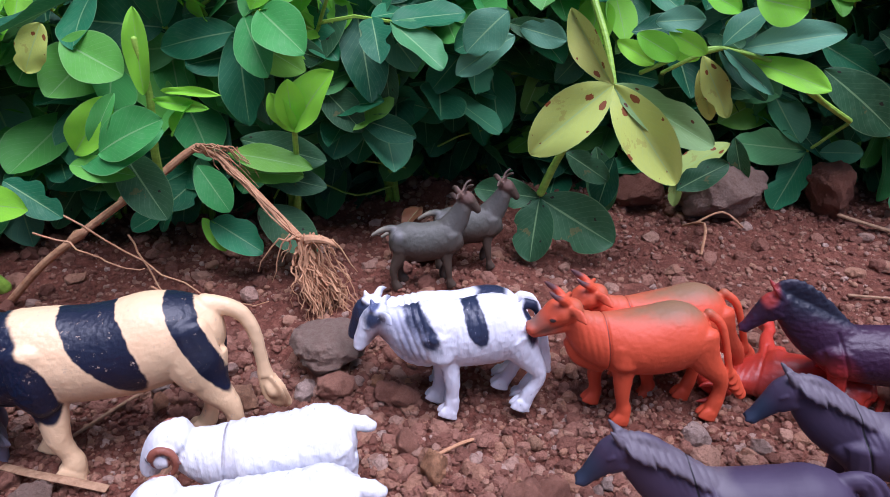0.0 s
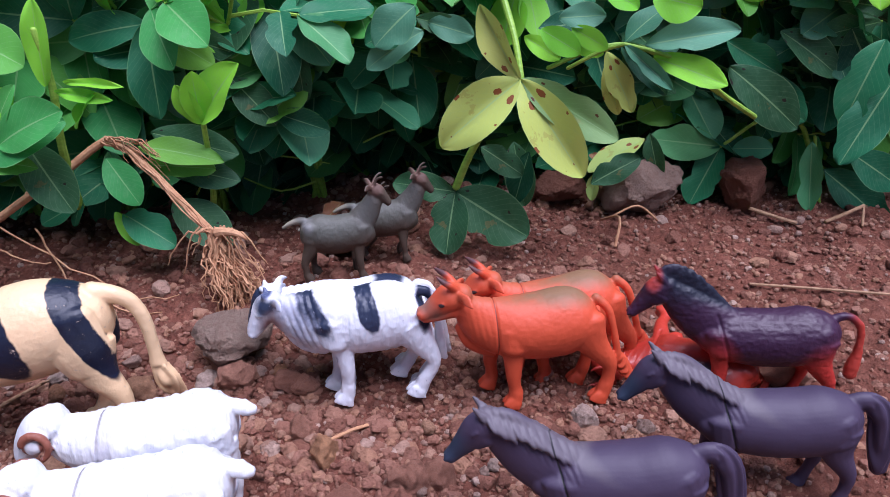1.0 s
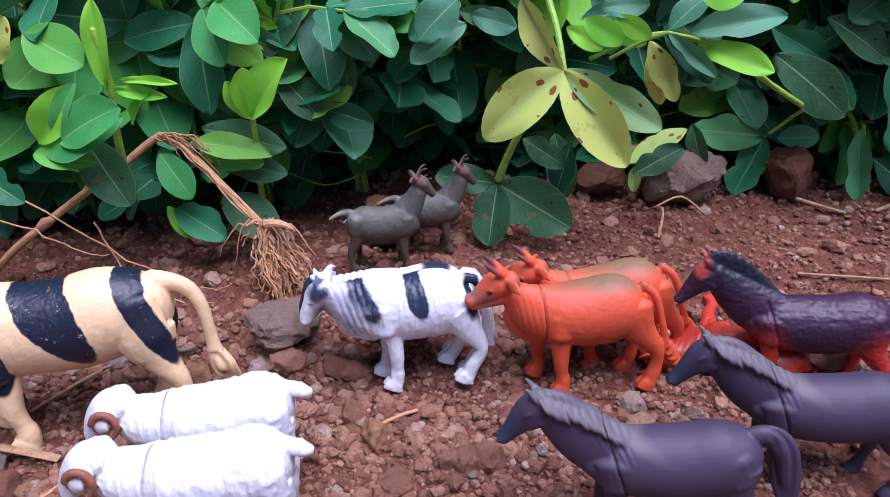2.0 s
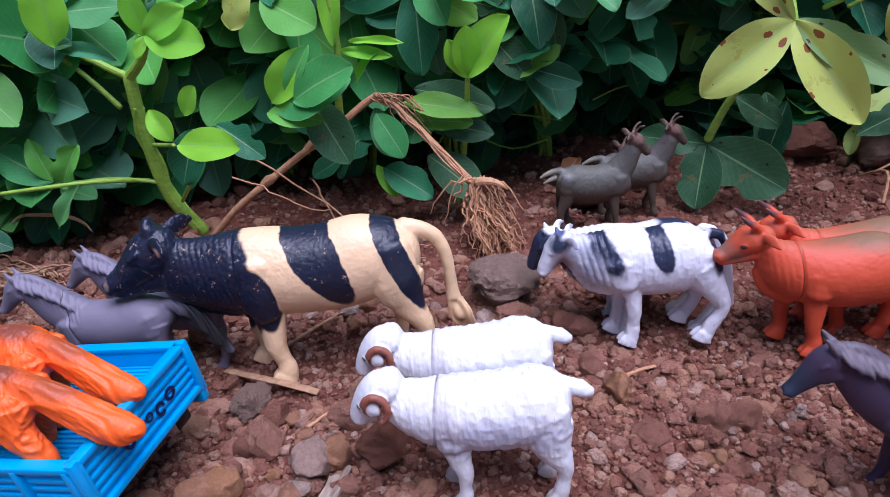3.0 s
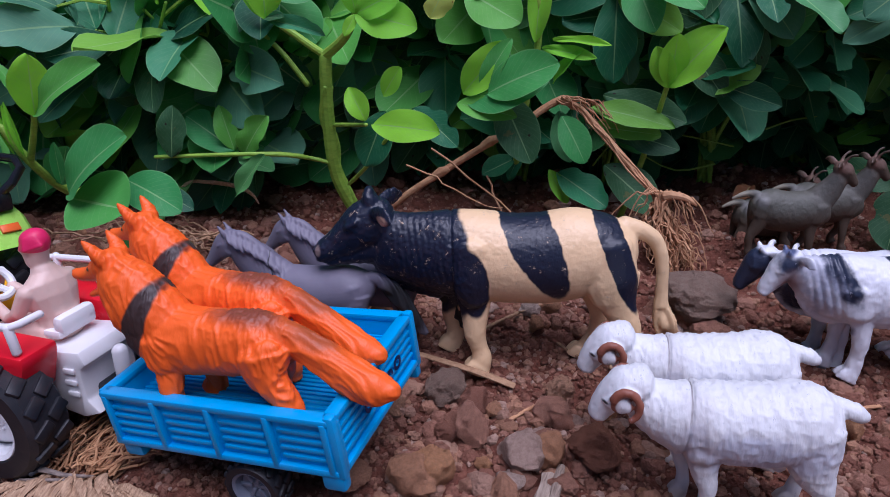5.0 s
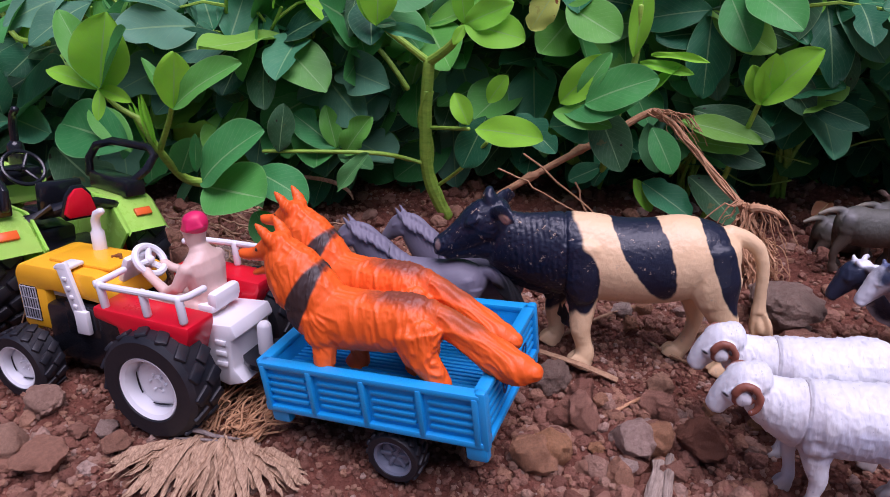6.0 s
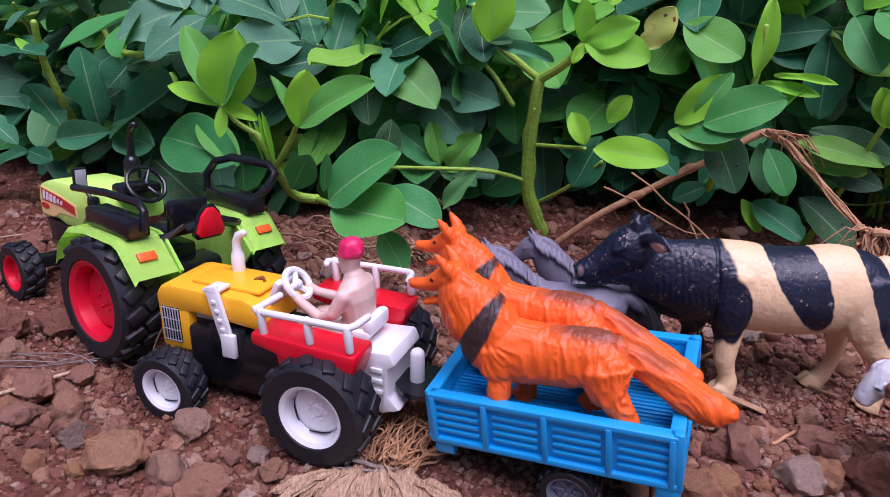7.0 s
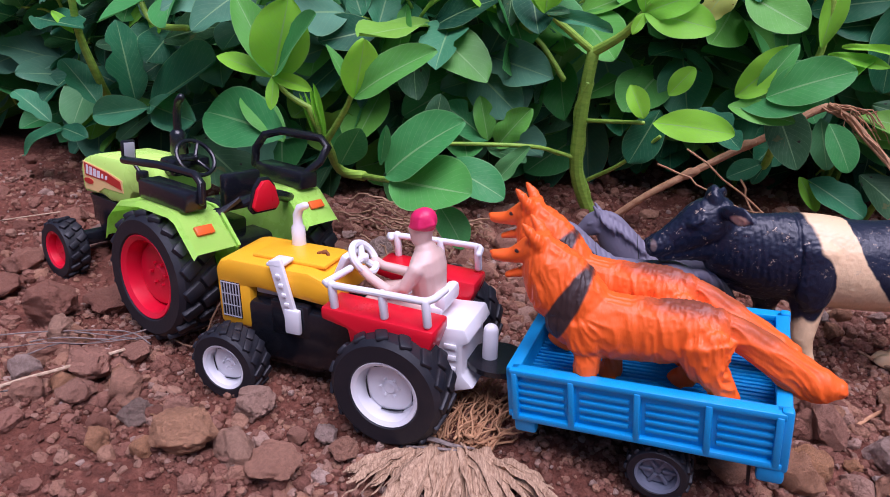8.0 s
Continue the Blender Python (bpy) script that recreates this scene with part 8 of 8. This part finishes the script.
for k in range(96):
    far = k % 2
    u = r.uniform(-1, 1)
    p = Vector((0.05 + 0.40 * u, r.uniform(-0.04, 0.06), r.uniform(0.06, 0.22)))
    if far:
        e = Vector((0.36 + 0.46 * u + r.uniform(-0.3, 0.2), r.uniform(0.7, 1.55), r.uniform(0.06, 0.30)))
    else:
        e = Vector((0.16 + 0.66 * u + r.uniform(-0.25, 0.3), r.uniform(0.10, 0.66) * (1 - 0.35 * abs(u)), r.uniform(0.03, 0.36)))
    n, w, c = (9, r.uniform(0.009, 0.015), r.uniform(0.04, 0.12)) if far else (6, r.uniform(0.010, 0.018), r.uniform(0.03, 0.09))
    ph, fr = r.uniform(0, 6.28), r.uniform(5, 9)
    pts = []
    for i in range(n + 1):
        f = i / n
        g = min(f * 3, 1)
        q = p.lerp(e, f) + Vector((c * math.sin(fr * f + ph) * g + r.uniform(-0.02, 0.02), c * math.cos(fr * f * 0.8 + ph) * g, 0.16 * math.sin(math.pi * f) * (0.4 + 0.6 * math.sin(ph) ** 2) + r.uniform(-0.02, 0.02)))
        pts.append((*q, w * (1 - 0.55 * f), w * (1 - 0.55 * f)))
    tube(bm, pts, 6, (0.2, 0.4, 1), 0.5, 2)
    if k % 2:
        # a side root
        j = r.randrange(2, n - 1)
        q = Vector(pts[j][:3])
        z = q + Vector((r.uniform(-0.25, 0.25), r.uniform(0.05, 0.28), r.uniform(-0.05, 0.10)))
        tube(bm, [(*q, w * 0.5, w * 0.5), (*(q.lerp(z, 0.5) + Vector((r.uniform(-0.05, 0.05), 0, 0.04))), w * 0.45, w * 0.45), (*z, w * 0.25, w * 0.25)], 5, (0.2, 0.4, 1), 0.5, 3)
part("root_tangle", bm, ROOT, clump, "spread of curling tan roots")

# bark, straws, string and dead leaves
bm = bmesh.new()
tube(bm, [(-2.74, 4.34, gz(-2.74, 4.34) + 0.12, 0.09, 0.03), (-2.73, 4.2, gz(-2.74, 4.2) + 0.13, 0.10, 0.045), (-2.71, 3.9, gz(-2.7, 3.9) + 0.14, 0.125, 0.055), (-2.69, 3.6, gz(-2.7, 3.6) + 0.12, 0.12, 0.05), (-2.66, 3.42, gz(-2.66, 3.42) + 0.08, 0.10, 0.04)], 12, (1, 0, 0), 0.15, 3)
tube(bm, [(-2.66, 4.46, gz(-2.66, 4.46) + 0.15, 0.03, 0.03), (-2.66, 4.1, gz(-2.66, 4.1) + 0.16, 0.045, 0.04), (-2.62, 3.7, gz(-2.6, 3.7) + 0.15, 0.05, 0.04)], 8, (1, 0, 0))
for v in bm.verts:
    v.co += Vector((0.02, 0.015, 0.018)) * noise.noise(Vector((v.co.x * 14, v.co.y * 2.5, v.co.z * 14))) * 2
BARK = fibre_material("pale_bark", (0.16, 0.11, 0.08), (0.48, 0.38, 0.30), (16, 2, 16))
litter("bark_piece", bm, BARK, "pale weathered splinter of wood lying among stones", "wood splinter")


def straw(pts, r0, label, mat=None, cat="straw", flat=1.0):
    bm = bmesh.new()
    tube(bm, [(x, y, gz(x, y) + z, r0, r0 * flat) for x, y, z in pts], 7, (0.3, 0.6, 0), 0.5, 4)
    litter("straw" if cat == "straw" else "twig", bm, mat or STRAW, label, cat)


straw([(-4.75, 5.62, 0.20), (-4.3, 5.48, 0.26), (-3.85, 5.42, 0.20), (-3.42, 5.42, 0.06)], 0.055, "flat pale dead leaf blade lying before the bull's hoof", flat=0.25)
straw([(-4.3, 6.2, 0.05), (-3.9, 6.8, 0.1), (-3.5, 7.3, 0.08)], 0.022, "thin dry straw lying on the soil")
straw([(-3.6, 6.9, 0.08), (-3.0, 6.5, 0.1), (-2.6, 6.2, 0.05)], 0.022, "thin dry straw lying on the soil")
straw([(-12.35, 0.55, 0.10), (-11.92, 1.25, 0.22), (-11.6, 1.75, 0.26), (-11.25, 2.3, 0.14)], 0.022, "long thin pale straw lying on stones", PALE_STRAW)
straw([(-12.5, 0.7, 0.10), (-12.0, 1.15, 0.16), (-11.8, 1.45, 0.14)], 0.012, "thin grey grass stalk on the stones", GREY_FIBRE)
straw([(-16.6, 3.5, 0.2), (-16.1, 4.1, 0.22), (-15.6, 4.8, 0.2)], 0.012, "pale thread lying over the soil", PALE_STRAW)
for k in range(5):
    u = r.uniform(-0.22, 0.22)
    straw([(-12.75 + 0.35 * (k % 3) + u, 1.65 + 0.25 * (k % 3) - u, 0.12 + r.uniform(0, 0.1)), (-12.2 + u, 2.1 - 0.6 * u + r.uniform(-0.1, 0.1), 0.20 + r.uniform(-0.06, 0.06)), (-11.75 - 0.5 * u, 2.5 - u + r.uniform(-0.1, 0.1), 0.14 + r.uniform(-0.06, 0.08)), (-11.3 + r.uniform(-0.2, 0.2), 2.8 + u, 0.12 + r.uniform(0, 0.08))], r.uniform(0.006, 0.010), "thin grey grass stalk on the stones", GREY_FIBRE)
straw([(6.0, 9.95, 0.08), (6.9, 9.75, 0.1), (7.9, 9.5, 0.1)], 0.022, "pale thin stalk lying on gravel")
straw([(6.75, 12.6, 0.14), (7.1, 12.4, 0.14), (7.6, 12.15, 0.06)], 0.055, "pale broken stick lying by the rock", flat=0.6)
straw([(8.15, 12.2, 0.05), (8.5, 12.25, 0.2), (8.85, 12.35, 0.35)], 0.045, "pale broken stick leaning on clods", flat=0.7)
straw([(8.85, 12.35, 0.35), (8.8, 12.2, 0.15), (8.75, 12.05, 0.05)], 0.035, "short pale broken twig", flat=0.7)
straw([(0.05, 6.2, 0.05), (0.25, 6.38, 0.09), (0.45, 6.55, 0.06)], 0.022, "short dry twig on the soil", DRY_STEM, "twig")
straw([(4.0, 12.2, 0.06), (4.2, 11.6, 0.35), (4.1, 11.2, 0.05)], 0.025, "small dry forked twig", DRY_STEM, "twig")
straw([(4.15, 11.9, 0.2), (4.6, 12.0, 0.3), (5.0, 12.0, 0.1)], 0.02, "small dry forked twig", DRY_STEM, "twig")
straw([(-3.4, 4.8, 0.05), (-3.1, 5.2, 0.08), (-2.9, 5.4, 0.05)], 0.022, "short dry twig on the soil", DRY_STEM, "twig")
straw([(-1.7, 3.9, 0.05), (-1.5, 4.15, 0.12), (-1.2, 4.0, 0.05)], 0.022, "short dry twig on the soil", DRY_STEM, "twig")
bm = bmesh.new()
tube(bm, [(*p, 0.012, 0.012) for p in ((-10.32, 3.0, 0.66), (-10.50, 3.0, 0.36), (-10.60, 2.98, 0.12), (-10.70, 2.9, -0.06), (-10.9, 2.86, -0.08), (-11.13, 2.86, 0.0), (-11.3, 2.95, 0.1))], 6, (0.3, 1, 0.2), 0.5, 4)
litter("string", bm, STRAW, "thin pale string looped on the soil by the wheel", "string")
DEAD = leaf_material("dead_leaf", [(0.0, (0.34, 0.13, 0.06)), (1.0, (0.42, 0.2, 0.1))])
dead = leaflet_mesh("dead_leaf", 95, DEAD, 2)


def dead_leaf(x, y, z, size, turn, tilt, roll, label):
    ob = new("dead_leaf", dead)
    ob.matrix_basis = at(x, y, gz(x, y) + z, roll, tilt, turn)
    ob.scale = (size, size * 0.8, size * 1.6)
    tagged(ob, label, "dead leaf", "dead leaves")


dead_leaf(-10.3, 1.75, 0.1, 0.55, 10, 5, 10, "curled brown dead leaf lying on the stones")
dead_leaf(-1.1, 11.2, 0.3, 0.6, 60, -30, 20, "brown dead leaf under the plants")
dead_leaf(4.0, 12.6, 0.5, 0.8, 100, -50, 20, "yellow-brown dead leaf beside the rock")
bm = bmesh.new()
tube(bm, [(-10.75, 8.2, 0.55, 0.02, 0.012), (-10.35, 8.3, 1.0, 0.03, 0.012), (-9.88, 8.3, 1.09, 0.045, 0.014), (-9.3, 8.3, 1.10, 0.055, 0.014), (-8.96, 8.3, 1.0, 0.06, 0.016), (-8.83, 8.3, 0.84, 0.035, 0.012)], 8, (0, -0.4, 1), 0.4, 4)
litter("dead_leaf", bm, PALE_STRAW, "pale withered leaf blade arching under the plants", "dead leaf")
bm = bmesh.new()
for k in range(60):
    p = Vector((-9.6 + r.uniform(-0.9, 0.8), 6.6 + r.uniform(-0.5, 0.9), gz(-9.6, 6.6) + r.uniform(0.02, 0.5)))
    a, L = r.uniform(0, 3.14), r.uniform(0.5, 1.3)
    q = p + Vector((math.cos(a) * L, -abs(math.sin(a)) * L * 0.6, r.uniform(-0.3, 0.4)))
    bent(bm, [p, p.lerp(q, 0.5) + Vector((0, 0, 0.1)), q], 0.022, 0.01, r, 0.04, 5)
litter("dry_litter", bm, STRAW, "heap of dry brown stalks under the plants", "dry stalks", "stuff")

# the small stones: the nearest ones singly, the rest as gravel
near = scatter(300, 0.09, 0.27, 2.2, (-13, 4.0, 1.2, 7.8))
for x, y, s, a, b, c in near:
    ob = new("stone", small_rocks[rng.randrange(10)])
    ob.parent = ground
    ob.matrix_basis = pose(x * U, y * U, (gz(x, y) + s * 0.45) * U, math.degrees(b), math.degrees(c), math.degrees(a)) @ Matrix.Diagonal((s, s, s, 1))


def gravel(stones):
    cells = {}
    for me in (*crumbs, *grains):
        v = np.empty(len(me.vertices) * 3)
        me.vertices.foreach_get("co", v)
        f = np.empty(len(me.polygons) * 3, int)
        me.polygons.foreach_get("vertices", f)
        cells.setdefault(me in grains, []).append((v.reshape(-1, 3), f.reshape(-1, 3)))
    vs, fs, off = [], [], 0
    xs, ys = np.array([s[0] for s in stones]), np.array([s[1] for s in stones])
    zs = slope(xs, ys) + lumps(xs, ys)
    for (x, y, s, a, b, c), z in zip(stones, zs):
        v, f = rng.choice(cells[s < 0.06])
        m = np.array(Euler((b, c, a)).to_matrix())
        vs.append(v @ m.T * s + np.array((x, y, z + s * 0.25)) * U)
        fs.append(f + off)
        off += len(v)
    V, F = np.concatenate(vs), np.concatenate(fs)
    me = bpy.data.meshes.new("gravel")
    me.vertices.add(len(V))
    me.vertices.foreach_set("co", V.ravel())
    me.loops.add(F.size)
    me.loops.foreach_set("vertex_index", F.ravel())
    me.polygons.add(len(F))
    me.polygons.foreach_set("loop_start", np.arange(len(F)) * 3)
    me.polygons.foreach_set("use_smooth", np.zeros(len(F), bool))
    me.update(calc_edges=True)
    me.materials.append(GRAVEL)
    ob = new("gravel", me)
    ob.parent = ground
    return tagged(ob, "loose reddish gravel and crumbs of soil", kind="stuff")


gravel(scatter(3200, 0.055, 0.19, 2.6, (-19.5, 12, -0.3, 16)) + scatter(5200, 0.045, 0.14, 2.4, (-13, 5, 1.2, 8.5)) + scatter(44000, 0.016, 0.07, 1.6, (-19.5, 12, -0.3, 16)) + scatter(30000, 0.016, 0.065, 1.9, (-13, 5, 1.2, 7.8)))
